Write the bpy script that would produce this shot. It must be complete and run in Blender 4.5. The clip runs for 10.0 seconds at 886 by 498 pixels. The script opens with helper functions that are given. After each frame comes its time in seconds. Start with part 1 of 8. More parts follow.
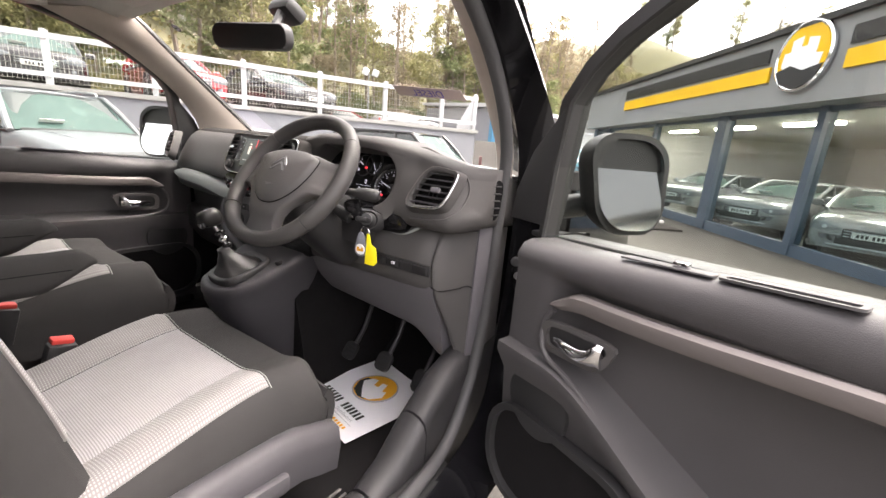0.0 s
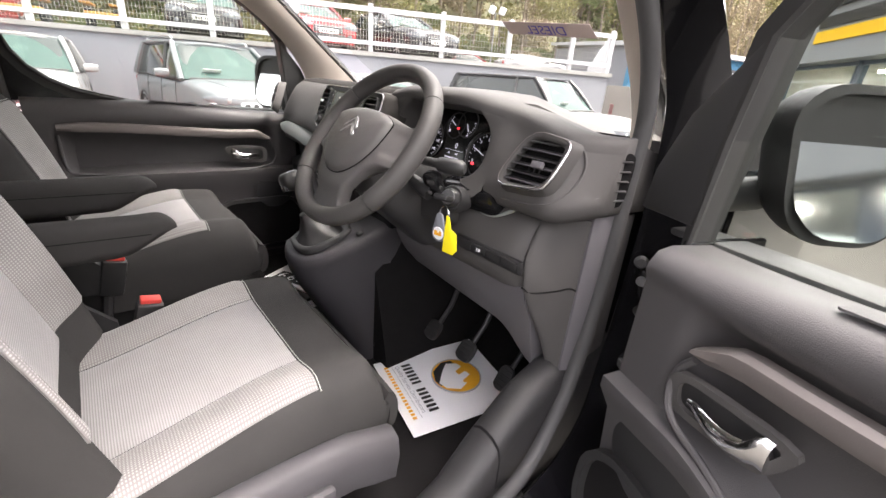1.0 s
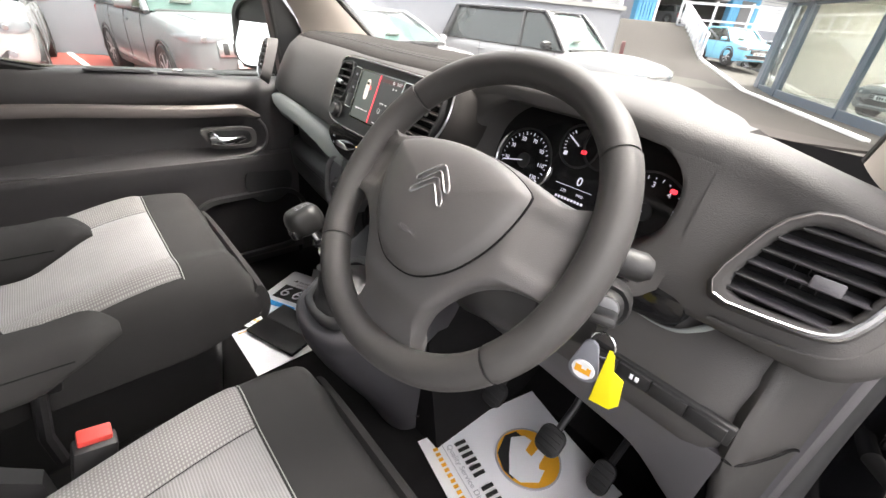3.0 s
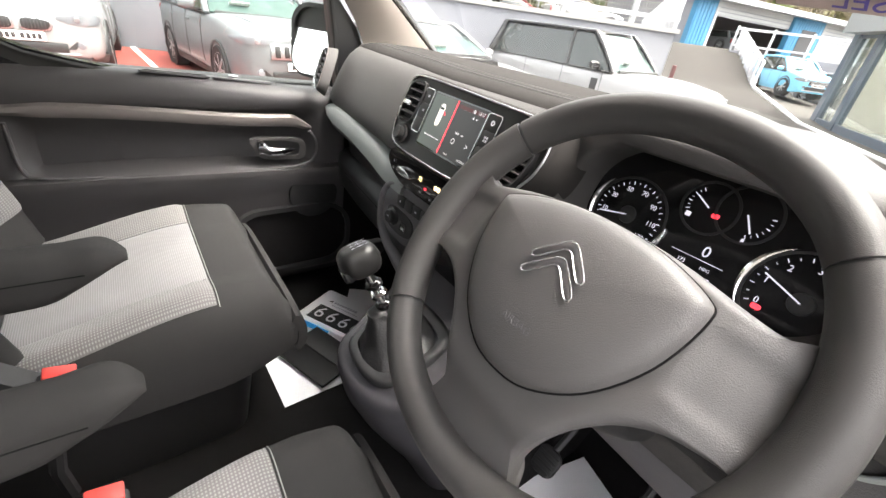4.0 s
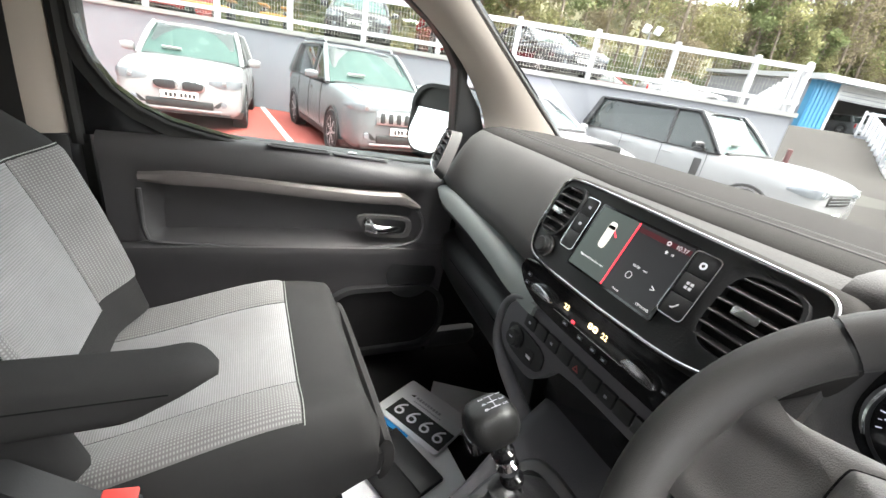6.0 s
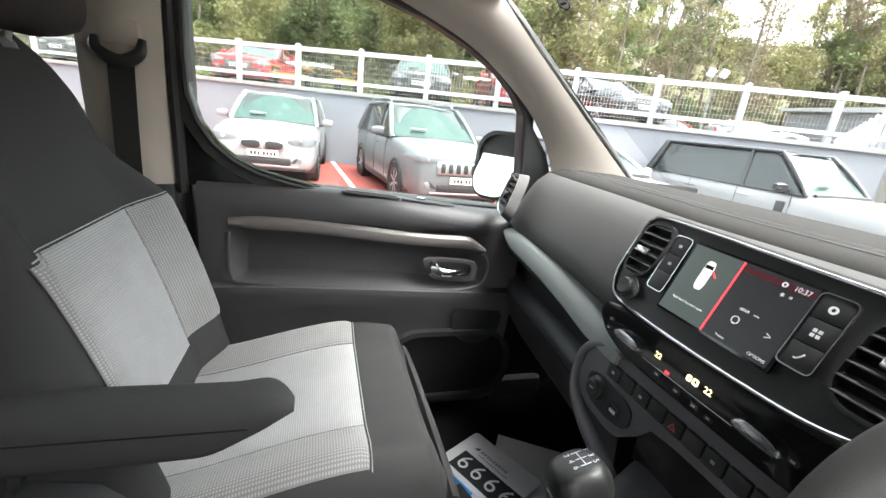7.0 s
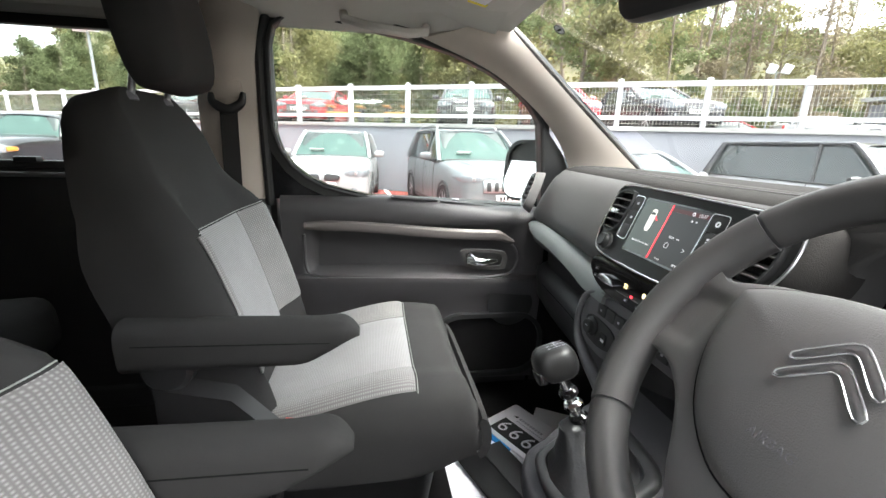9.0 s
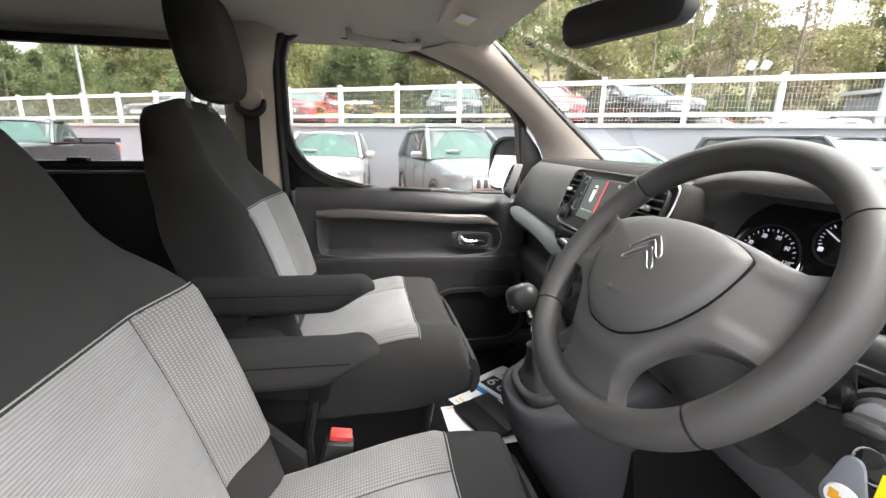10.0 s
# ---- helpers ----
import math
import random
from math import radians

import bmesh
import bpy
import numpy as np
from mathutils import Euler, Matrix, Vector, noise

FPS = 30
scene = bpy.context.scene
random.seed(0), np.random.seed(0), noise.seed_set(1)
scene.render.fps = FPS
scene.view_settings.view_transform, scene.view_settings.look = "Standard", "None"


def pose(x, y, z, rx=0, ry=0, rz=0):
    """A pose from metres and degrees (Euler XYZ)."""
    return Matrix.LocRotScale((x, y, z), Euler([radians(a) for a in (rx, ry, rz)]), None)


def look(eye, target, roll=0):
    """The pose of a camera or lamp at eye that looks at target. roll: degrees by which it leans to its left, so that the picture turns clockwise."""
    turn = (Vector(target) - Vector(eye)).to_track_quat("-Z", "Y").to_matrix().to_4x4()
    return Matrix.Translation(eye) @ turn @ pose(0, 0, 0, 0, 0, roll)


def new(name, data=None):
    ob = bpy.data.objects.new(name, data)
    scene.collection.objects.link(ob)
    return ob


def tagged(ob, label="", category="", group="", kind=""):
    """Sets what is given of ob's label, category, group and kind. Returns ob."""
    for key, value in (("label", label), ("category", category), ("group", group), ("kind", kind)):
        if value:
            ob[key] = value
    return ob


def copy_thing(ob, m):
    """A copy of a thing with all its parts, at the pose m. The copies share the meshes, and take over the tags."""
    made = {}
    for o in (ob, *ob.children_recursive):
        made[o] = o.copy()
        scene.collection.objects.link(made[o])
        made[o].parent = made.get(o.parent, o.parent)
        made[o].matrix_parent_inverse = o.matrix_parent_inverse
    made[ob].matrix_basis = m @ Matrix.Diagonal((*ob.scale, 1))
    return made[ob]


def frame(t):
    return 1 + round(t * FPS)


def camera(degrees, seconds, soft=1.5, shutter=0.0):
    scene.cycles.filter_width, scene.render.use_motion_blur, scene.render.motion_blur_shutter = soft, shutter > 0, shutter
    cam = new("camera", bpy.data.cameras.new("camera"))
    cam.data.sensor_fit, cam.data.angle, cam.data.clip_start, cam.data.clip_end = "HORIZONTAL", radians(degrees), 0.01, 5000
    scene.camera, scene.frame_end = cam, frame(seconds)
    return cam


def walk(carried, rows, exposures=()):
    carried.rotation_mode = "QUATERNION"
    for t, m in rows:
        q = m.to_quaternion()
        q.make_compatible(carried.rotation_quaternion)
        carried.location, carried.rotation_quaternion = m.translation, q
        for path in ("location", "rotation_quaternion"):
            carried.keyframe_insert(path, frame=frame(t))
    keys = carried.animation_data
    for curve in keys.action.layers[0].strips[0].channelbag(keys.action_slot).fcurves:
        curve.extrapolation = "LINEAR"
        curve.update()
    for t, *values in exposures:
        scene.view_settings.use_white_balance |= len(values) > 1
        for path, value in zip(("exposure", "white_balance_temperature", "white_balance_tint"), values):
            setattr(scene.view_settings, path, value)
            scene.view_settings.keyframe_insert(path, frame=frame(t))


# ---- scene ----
cam = camera(94.2, 10.0)
PATH = [
    (0, (1.255, -0.593, 1.335), (0.197, 1.033, 0.851), 4.8),
    (0.5, (1.203, -0.452, 1.349), (-0.068, 0.966, 0.739), 4.6),
    (1, (1.149, -0.395, 1.358), (-0.241, 0.83, 0.604), 4.6),
    (1.5, (1.021, -0.364, 1.382), (-0.293, 0.837, 0.471), 4.1),
    (2, (0.896, -0.328, 1.398), (-0.339, 0.914, 0.432), 3.2),
    (2.5, (0.803, -0.285, 1.407), (-0.422, 0.941, 0.41), 3.9),
    (2.7, (0.756, -0.27, 1.415), (-0.48, 0.942, 0.414), 4.4),
    (4, (0.553, -0.235, 1.415), (-0.803, 0.87, 0.445), 8.1),
    (4.5, (0.498, -0.231, 1.416), (-0.918, 0.821, 0.472), 8.7),
    (5, (0.442, -0.232, 1.425), (-1.047, 0.756, 0.527), 9.1),
    (6.5, (0.331, -0.245, 1.431), (-1.402, 0.485, 0.749), 8.5),
    (7, (0.333, -0.256, 1.414), (-1.488, 0.328, 0.827), 6.7),
    (7.5, (0.351, -0.258, 1.404), (-1.536, 0.166, 0.893), 4.6),
    (8, (0.398, -0.253, 1.397), (-1.514, 0.09, 0.919), 3.4),
    (8.5, (0.478, -0.252, 1.39), (-1.435, 0.073, 0.907), 2.5),
    (9, (0.566, -0.253, 1.384), (-1.343, 0.079, 0.887), 1.8),
    (9.5, (0.674, -0.273, 1.382), (-1.23, 0.072, 0.876), 1.1),
    (10, (0.785, -0.299, 1.375), (-1.116, 0.073, 0.877), 0.9),
]
walk(cam, [(t, look(eye, target, roll)) for t, eye, target, roll in PATH], [(0, 3.2, 7100, 18), (1.5, 3.3, 6900, 16), (2.5, 3.45, 6900, 14), (4.5, 3.6, 6900, 12), (7.0, 3.5, 6400, 7), (8.5, 3.5, 6400, 7), (10, 3.4, 6600, 10)])

# ---- world and sun: an overcast autumn day ----
world = bpy.data.worlds.new("overcast_sky")
scene.world = world
world.use_nodes = True
wn = world.node_tree
sky = wn.nodes.new("ShaderNodeTexSky")
sky.sky_type = "NISHITA"
sky.sun_disc = False
sky.sun_elevation, sky.sun_rotation = radians(66), radians(37)
sky.air_density, sky.dust_density, sky.ozone_density = 1.0, 6.0, 1.0
haze = wn.nodes.new("ShaderNodeHueSaturation")
haze.inputs["Saturation"].default_value = 0.22
wn.links.new(sky.outputs[0], haze.inputs["Color"])
wn.links.new(haze.outputs[0], wn.nodes["Background"].inputs[0])
wn.nodes["Background"].inputs[1].default_value = 0.15
sun = new("sun", bpy.data.lights.new("sun", "SUN"))
sun.data.energy, sun.data.angle, sun.data.color = 0.36, radians(70), (1.0, 0.97, 0.94)
sun.matrix_world = look((2.4, 3.2, 9.2), (0, 0, 1))

# ---- helpers of this scene ----


def node_mat(name):
    m = bpy.data.materials.new(name)
    m.use_nodes = True
    return m, m.node_tree.nodes, m.node_tree.links, m.node_tree.nodes["Principled BSDF"]


def mat(name, color, rough=0.5, metal=0.0, grain=(900, 0.15), vary=(6, 0.15), coat=0.0, spec=0.5, per_object=0.0):
    """Colour with two scales of variation, roughness that varies a little, and a fine relief."""
    m, n, l, b = node_mat(name)
    tc = n.new("ShaderNodeTexCoord")
    big = n.new("ShaderNodeTexNoise")
    big.inputs["Scale"].default_value = vary[0]
    big.inputs["Detail"].default_value = 5
    fine = n.new("ShaderNodeTexNoise")
    fine.inputs["Scale"].default_value = grain[0]
    fine.inputs["Detail"].default_value = 2
    l.new(tc.outputs["Object"], big.inputs["Vector"])
    l.new(tc.outputs["Object"], fine.inputs["Vector"])
    mix = n.new("ShaderNodeMix")
    mix.data_type = "RGBA"
    mix.inputs["A"].default_value = [c * (1 - vary[1]) for c in color] + [1]
    mix.inputs["B"].default_value = [min(1, c * (1 + vary[1])) for c in color] + [1]
    l.new(big.outputs["Fac"], mix.inputs["Factor"])
    out = mix.outputs["Result"]
    if per_object:
        info = n.new("ShaderNodeObjectInfo")
        hsv = n.new("ShaderNodeHueSaturation")
        mr = n.new("ShaderNodeMapRange")
        mr.inputs["To Min"].default_value, mr.inputs["To Max"].default_value = 1 - per_object, 1 + per_object
        l.new(info.outputs["Random"], mr.inputs["Value"])
        l.new(mr.outputs["Result"], hsv.inputs["Value"])
        l.new(out, hsv.inputs["Color"])
        out = hsv.outputs["Color"]
    l.new(out, b.inputs["Base Color"])
    rr = n.new("ShaderNodeMapRange")
    rr.inputs["To Min"].default_value, rr.inputs["To Max"].default_value = max(0.02, rough - 0.08), min(1, rough + 0.08)
    l.new(big.outputs["Fac"], rr.inputs["Value"])
    l.new(rr.outputs["Result"], b.inputs["Roughness"])
    b.inputs["Metallic"].default_value = metal
    b.inputs["Coat Weight"].default_value = coat
    b.inputs["Specular IOR Level"].default_value = spec
    if grain[1]:
        bump = n.new("ShaderNodeBump")
        bump.inputs["Strength"].default_value = grain[1]
        bump.inputs["Distance"].default_value = 0.001
        l.new(fine.outputs["Fac"], bump.inputs["Height"])
        l.new(bump.outputs["Normal"], b.inputs["Normal"])
    return m


def ribbed(name, light, dark, pitch, check=False, rough=0.9):
    """Woven seat cloth: fine ribs across the seat, crossed by a second set for the checked cloth."""
    m, n, l, b = node_mat(name)
    tc = n.new("ShaderNodeTexCoord")
    sep = n.new("ShaderNodeSeparateXYZ")
    l.new(tc.outputs["UV"], sep.inputs[0])

    def saw(axis, p):
        mul = n.new("ShaderNodeMath")
        mul.operation = "MULTIPLY"
        mul.inputs[1].default_value = 2 * math.pi / p
        l.new(sep.outputs[axis], mul.inputs[0])
        s = n.new("ShaderNodeMath")
        s.operation = "SINE"
        l.new(mul.outputs[0], s.inputs[0])
        r = n.new("ShaderNodeMapRange")
        r.inputs["From Min"].default_value = -1
        l.new(s.outputs[0], r.inputs["Value"])
        return r.outputs["Result"]
    a = saw("Y", pitch)
    fac = a
    if check:
        c = saw("X", pitch * 1.1)
        mm = n.new("ShaderNodeMath")
        mm.operation = "MULTIPLY"
        l.new(a, mm.inputs[0])
        l.new(c, mm.inputs[1])
        fac = mm.outputs[0]
    noise_ = n.new("ShaderNodeTexNoise")
    noise_.inputs["Scale"].default_value = 14
    noise_.inputs["Detail"].default_value = 6
    l.new(tc.outputs["Object"], noise_.inputs["Vector"])
    mix = n.new("ShaderNodeMix")
    mix.data_type = "RGBA"
    mix.inputs["A"].default_value, mix.inputs["B"].default_value = (*dark, 1), (*light, 1)
    l.new(fac, mix.inputs["Factor"])
    soft = n.new("ShaderNodeMix")
    soft.data_type = "RGBA"
    soft.blend_type = "MULTIPLY"
    soft.inputs["Factor"].default_value = 0.25
    l.new(mix.outputs["Result"], soft.inputs["A"])
    l.new(noise_.outputs["Fac"], soft.inputs["B"])
    l.new(soft.outputs["Result"], b.inputs["Base Color"])
    b.inputs["Roughness"].default_value = rough
    b.inputs["Sheen Weight"].default_value = 0.15
    bump = n.new("ShaderNodeBump")
    bump.inputs["Strength"].default_value = 0.5
    bump.inputs["Distance"].default_value = 0.0012
    l.new(fac, bump.inputs["Height"])
    l.new(bump.outputs["Normal"], b.inputs["Normal"])
    return m


def glass_mat(name, tint=(0.84, 0.87, 0.85), gloss=0.02):
    m, n, l, b = node_mat(name)
    n.remove(b)
    tr = n.new("ShaderNodeBsdfTransparent")
    tr.inputs[0].default_value = (*tint, 1)
    gl = n.new("ShaderNodeBsdfGlossy")
    gl.inputs["Roughness"].default_value = gloss
    lw = n.new("ShaderNodeLayerWeight")
    lw.inputs["Blend"].default_value = 0.5
    pw = n.new("ShaderNodeMath")
    pw.operation = "POWER"
    pw.inputs[1].default_value = 4.0
    l.new(lw.outputs["Facing"], pw.inputs[0])
    fr = n.new("ShaderNodeMapRange")
    fr.inputs["To Min"].default_value, fr.inputs["To Max"].default_value = 0.03, 0.75
    l.new(pw.outputs[0], fr.inputs["Value"])
    mix = n.new("ShaderNodeMixShader")
    l.new(fr.outputs["Result"], mix.inputs[0])
    l.new(tr.outputs[0], mix.inputs[1])
    l.new(gl.outputs[0], mix.inputs[2])
    l.new(mix.outputs[0], n["Material Output"].inputs[0])
    return m


def glow(name, color, strength):
    m, n, l, b = node_mat(name)
    b.inputs["Base Color"].default_value = (*color, 1)
    b.inputs["Emission Color"].default_value = (*color, 1)
    b.inputs["Emission Strength"].default_value = strength
    b.inputs["Roughness"].default_value = 0.3
    return m


def finish(me, smooth=38):
    me.shade_smooth()
    me.set_sharp_from_angle(angle=radians(smooth))


def part(name, bm, material, parent=None, label="", smooth=38):
    """Links a bmesh as one mesh object, under a thing or a part."""
    bmesh.ops.recalc_face_normals(bm, faces=bm.faces)
    me = bpy.data.meshes.new(name)
    bm.to_mesh(me)
    bm.free()
    finish(me, smooth)
    me.materials.append(material)
    ob = new(name, me)
    if parent is not None:
        ob.parent = parent
    return tagged(ob, label)


def thing(name, label, category, group="", kind="", at=(0, 0, 0), rz=0.0):
    ob = new(name)
    ob.empty_display_size = 0.1
    ob.matrix_basis = pose(*at, 0, 0, rz)
    return tagged(ob, label, category, group, kind)


def solo(name, bm, material, label, category, group="", kind="", smooth=38):
    ob = part(name, bm, material, None, label, smooth)
    return tagged(ob, label, category, group, kind)


def box(size, at=(0, 0, 0), r=0.0, rot=(0, 0, 0), seg=2, bm=None):
    """A box with rounded edges, added to bm."""
    bm = bm or bmesh.new()
    tmp = bmesh.new()
    bmesh.ops.create_cube(tmp, size=1)
    bmesh.ops.scale(tmp, vec=size, verts=tmp.verts)
    if r > 0:
        bmesh.ops.bevel(tmp, geom=tmp.edges[:], offset=min(r, 0.49 * min(size)), segments=seg, profile=0.5, affect="EDGES")
    merge(bm, tmp, pose(*at, *rot))
    return bm


def merge(bm, tmp, m=None):
    if m is not None:
        tmp.transform(m)
    at = {}
    for v in tmp.verts:
        at[v] = bm.verts.new(v.co)
    for f in tmp.faces:
        try:
            bm.faces.new([at[v] for v in f.verts])
        except ValueError:
            pass
    tmp.free()
    return bm


def loft(rings, closed=True, caps=True, bm=None):
    """Skin over rings of equally many points."""
    bm = bm or bmesh.new()
    rows = [[bm.verts.new(p) for p in ring] for ring in rings]
    k = len(rings[0])
    for a, b in zip(rows, rows[1:]):
        for i in range(k if closed else k - 1):
            j = (i + 1) % k
            try:
                bm.faces.new((a[i], a[j], b[j], b[i]))
            except ValueError:
                pass
    if caps and closed:
        bm.faces.new(rows[0][::-1])
        bm.faces.new(rows[-1])
    return bm


def sheet(f, nu, nv, thick=0.0, uv=None, bm=None):
    """A surface f(u, v), with u and v from 0 to 1; thick gives it a back and closed rims."""
    bm = bm or bmesh.new()
    pts = [[Vector(f(i / nu, j / nv)) for i in range(nu + 1)] for j in range(nv + 1)]
    top = [[bm.verts.new(p) for p in row] for row in pts]
    layer = bm.loops.layers.uv.verify() if uv else None
    for j in range(nv):
        for i in range(nu):
            face = bm.faces.new((top[j][i], top[j][i + 1], top[j + 1][i + 1], top[j + 1][i]))
            if uv:
                for loop, (a, b) in zip(face.loops, ((i, j), (i + 1, j), (i + 1, j + 1), (i, j + 1))):
                    loop[layer].uv = uv(a / nu, b / nv)
    if thick:
        bm.normal_update()
        low = [[bm.verts.new(v.co - v.normal * thick) for v in row] for row in top]
        for j in range(nv):
            for i in range(nu):
                bm.faces.new((low[j][i], low[j + 1][i], low[j + 1][i + 1], low[j][i + 1]))
        for i in range(nu):
            bm.faces.new((top[0][i], low[0][i], low[0][i + 1], top[0][i + 1]))
            bm.faces.new((top[nv][i], top[nv][i + 1], low[nv][i + 1], low[nv][i]))
        for j in range(nv):
            bm.faces.new((top[j][0], top[j + 1][0], low[j + 1][0], low[j][0]))
            bm.faces.new((top[j][nu], low[j][nu], low[j + 1][nu], top[j + 1][nu]))
    return bm


def tube(path, r, sides=10, closed=False, bm=None, flat=1.0):
    """A round bar along a path; r may be one radius or one for each point."""
    path = [Vector(p) for p in path]
    n = len(path)
    rings, side = [], None
    for i, p in enumerate(path):
        if closed:
            t = path[(i + 1) % n] - path[i - 1]
        else:
            t = path[min(i + 1, n - 1)] - path[max(i - 1, 0)]
        t.normalize()
        if side is None:
            side = t.orthogonal().normalized()
        side = (side - t * side.dot(t)).normalized()
        up = t.cross(side)
        rad = r[i] if isinstance(r, (list, tuple)) else r
        rings.append([p + side * (rad * math.cos(2 * math.pi * k / sides)) + up * (rad * flat * math.sin(2 * math.pi * k / sides)) for k in range(sides)])
    if closed:
        rings.append(rings[0])
        return loft_closed(rings, bm)
    return loft(rings, True, True, bm)


def loft_closed(rings, bm=None):
    bm = bm or bmesh.new()
    rows = [[bm.verts.new(p) for p in ring] for ring in rings[:-1]]
    k = len(rows[0])
    for a, b in zip(rows, rows[1:] + rows[:1]):
        best = 0
        if b is rows[0]:
            best = min(range(k), key=lambda s: sum((a[i].co - b[(i + s) % k].co).length for i in range(k)))
        for i in range(k):
            bm.faces.new((a[i], a[(i + 1) % k], b[(i + 1 + best) % k], b[(i + best) % k]))
    return bm


def lathe(profile, m=None, sides=24, bm=None):
    """Turns (radius, height) pairs round z, then places them by m."""
    bm = bm or bmesh.new()
    rings = [[(r * math.cos(2 * math.pi * k / sides), r * math.sin(2 * math.pi * k / sides), h) for k in range(sides)] for r, h in profile]
    tmp = loft(rings)
    return merge(bm, tmp, m)


def plate(points, depth, m=None, r=0.0, bm=None, seg=2):
    """A flat outline in x, y, drawn out by depth along z, its edges rounded by r."""
    bm = bm or bmesh.new()
    tmp = bmesh.new()
    low = [tmp.verts.new((x, y, 0)) for x, y in points]
    face = tmp.faces.new(low)
    got = bmesh.ops.extrude_face_region(tmp, geom=[face])
    up = [g for g in got["geom"] if isinstance(g, bmesh.types.BMVert)]
    bmesh.ops.translate(tmp, vec=(0, 0, depth), verts=up)
    if r:
        rim = [e for e in tmp.edges if all(v in up for v in e.verts)]
        bmesh.ops.bevel(tmp, geom=rim, offset=r, segments=seg, profile=0.5, affect="EDGES")
    return merge(bm, tmp, m)


def rrect(w, h, r, n=5, cx=0.0, cy=0.0):
    """The outline of a rectangle with round corners."""
    out = []
    for sx, sy, a in ((1, 1, 0), (-1, 1, 90), (-1, -1, 180), (1, -1, 270)):
        for k in range(n + 1):
            t = radians(a + 90 * k / n)
            out.append((cx + sx * (w / 2 - r) + r * math.cos(t), cy + sy * (h / 2 - r) + r * math.sin(t)))
    return out


def ring_plate(outer, inner, depth, m=None, bm=None):
    """A flat frame between two outlines of equally many points."""
    rings = [[(x, y, 0) for x, y in outer], [(x, y, depth) for x, y in outer], [(x, y, depth) for x, y in inner], [(x, y, 0) for x, y in inner]]
    tmp = bmesh.new()
    rows = [[tmp.verts.new(p) for p in ring] for ring in rings]
    k = len(outer)
    for a, b in zip(rows, rows[1:] + rows[:1]):
        for i in range(k):
            tmp.faces.new((a[i], a[(i + 1) % k], b[(i + 1) % k], b[i]))
    return merge(bm or bmesh.new(), tmp, m)


def words(name, text, size, m, material, parent=None, label="", align="CENTER"):
    """Lettering as a thin mesh, in the built-in font."""
    cu = bpy.data.curves.new(name, "FONT")
    cu.body, cu.size, cu.align_x, cu.align_y, cu.extrude = text, size, align, "CENTER", 0.0002
    tmp = bpy.data.objects.new(name, cu)
    me = bpy.data.meshes.new_from_object(tmp)
    bpy.data.objects.remove(tmp)
    me.transform(m)
    me.materials.append(material)
    ob = new(name, me)
    if parent is not None:
        ob.parent = parent
    return tagged(ob, label)


def face_m(origin, right, up):
    """A frame whose x is right, y up and z out towards the viewer."""
    right, up = Vector(right).normalized(), Vector(up).normalized()
    out = right.cross(up).normalized()
    up = out.cross(right)
    m = Matrix((right, up, out)).transposed().to_4x4()
    m.translation = Vector(origin)
    return m


def smoothstep(a, b, x):
    t = min(1, max(0, (x - a) / (b - a)))
    return t * t * (3 - 2 * t)


def rounded(pts, times=2):
    """An outline with its corners cut off smoothly."""
    for _ in range(times):
        n = len(pts)
        pts = [q for i in range(n) for q in ((0.8 * pts[i][0] + 0.2 * pts[(i + 1) % n][0], 0.8 * pts[i][1] + 0.2 * pts[(i + 1) % n][1]), (0.2 * pts[i][0] + 0.8 * pts[(i + 1) % n][0], 0.2 * pts[i][1] + 0.8 * pts[(i + 1) % n][1]))]
    return pts


def lerp_row(rows, t):
    """Straight interpolation in rows of (t, a, b, ...)."""
    if t <= rows[0][0]:
        return rows[0][1:]
    for p, q in zip(rows, rows[1:]):
        if t <= q[0]:
            k = (t - p[0]) / (q[0] - p[0])
            return tuple(a + (b - a) * k for a, b in zip(p[1:], q[1:]))
    return rows[-1][1:]


# ---- materials ----
M_DASH = mat("grained_dark_plastic", (0.074, 0.071, 0.070), 0.60, grain=(700, 0.5), vary=(9, 0.12), spec=0.25)
M_TOP = mat("matt_top_pad", (0.034, 0.032, 0.031), 0.85, grain=(700, 0.6), vary=(9, 0.15), spec=0.03)
M_KICK = mat("scuffed_kick_plastic", (0.024, 0.0235, 0.025), 0.5, grain=(500, 0.5), vary=(14, 0.25))
M_LOW = mat("lower_grey_plastic", (0.125, 0.121, 0.130), 0.50, grain=(600, 0.4), vary=(8, 0.1), spec=0.3)
M_CONSOLE = mat("mid_grey_console", (0.150, 0.148, 0.155), 0.55, grain=(600, 0.4), vary=(8, 0.1), spec=0.25)
M_SHELL = mat("dark_console_shell", (0.052, 0.050, 0.055), 0.55, grain=(600, 0.4), vary=(8, 0.1), spec=0.3)
M_BLACK = mat("plain_black_plastic", (0.022, 0.022, 0.023), 0.5, grain=(500, 0.2))
M_GLOSSY = mat("gloss_black_plastic", (0.01, 0.01, 0.011), 0.12, grain=(50, 0.0))
M_RUBBER = mat("door_seal_rubber", (0.020, 0.020, 0.020), 0.6, grain=(300, 0.2))
M_GRIP = mat("worn_rim_skin", (0.062, 0.060, 0.059), 0.48, grain=(1400, 0.25), vary=(12, 0.15), spec=0.3)
M_WHEEL = mat("moulded_wheel_foam", (0.112, 0.108, 0.107), 0.46, grain=(1100, 0.4), vary=(12, 0.12))
M_SILVER = mat("satin_silver_trim", (0.22, 0.237, 0.232), 0.72, 0.0, grain=(400, 0.1))
M_STRIP = mat("warm_satin_strip", (0.17, 0.152, 0.145), 0.42, 0.35, grain=(400, 0.15))
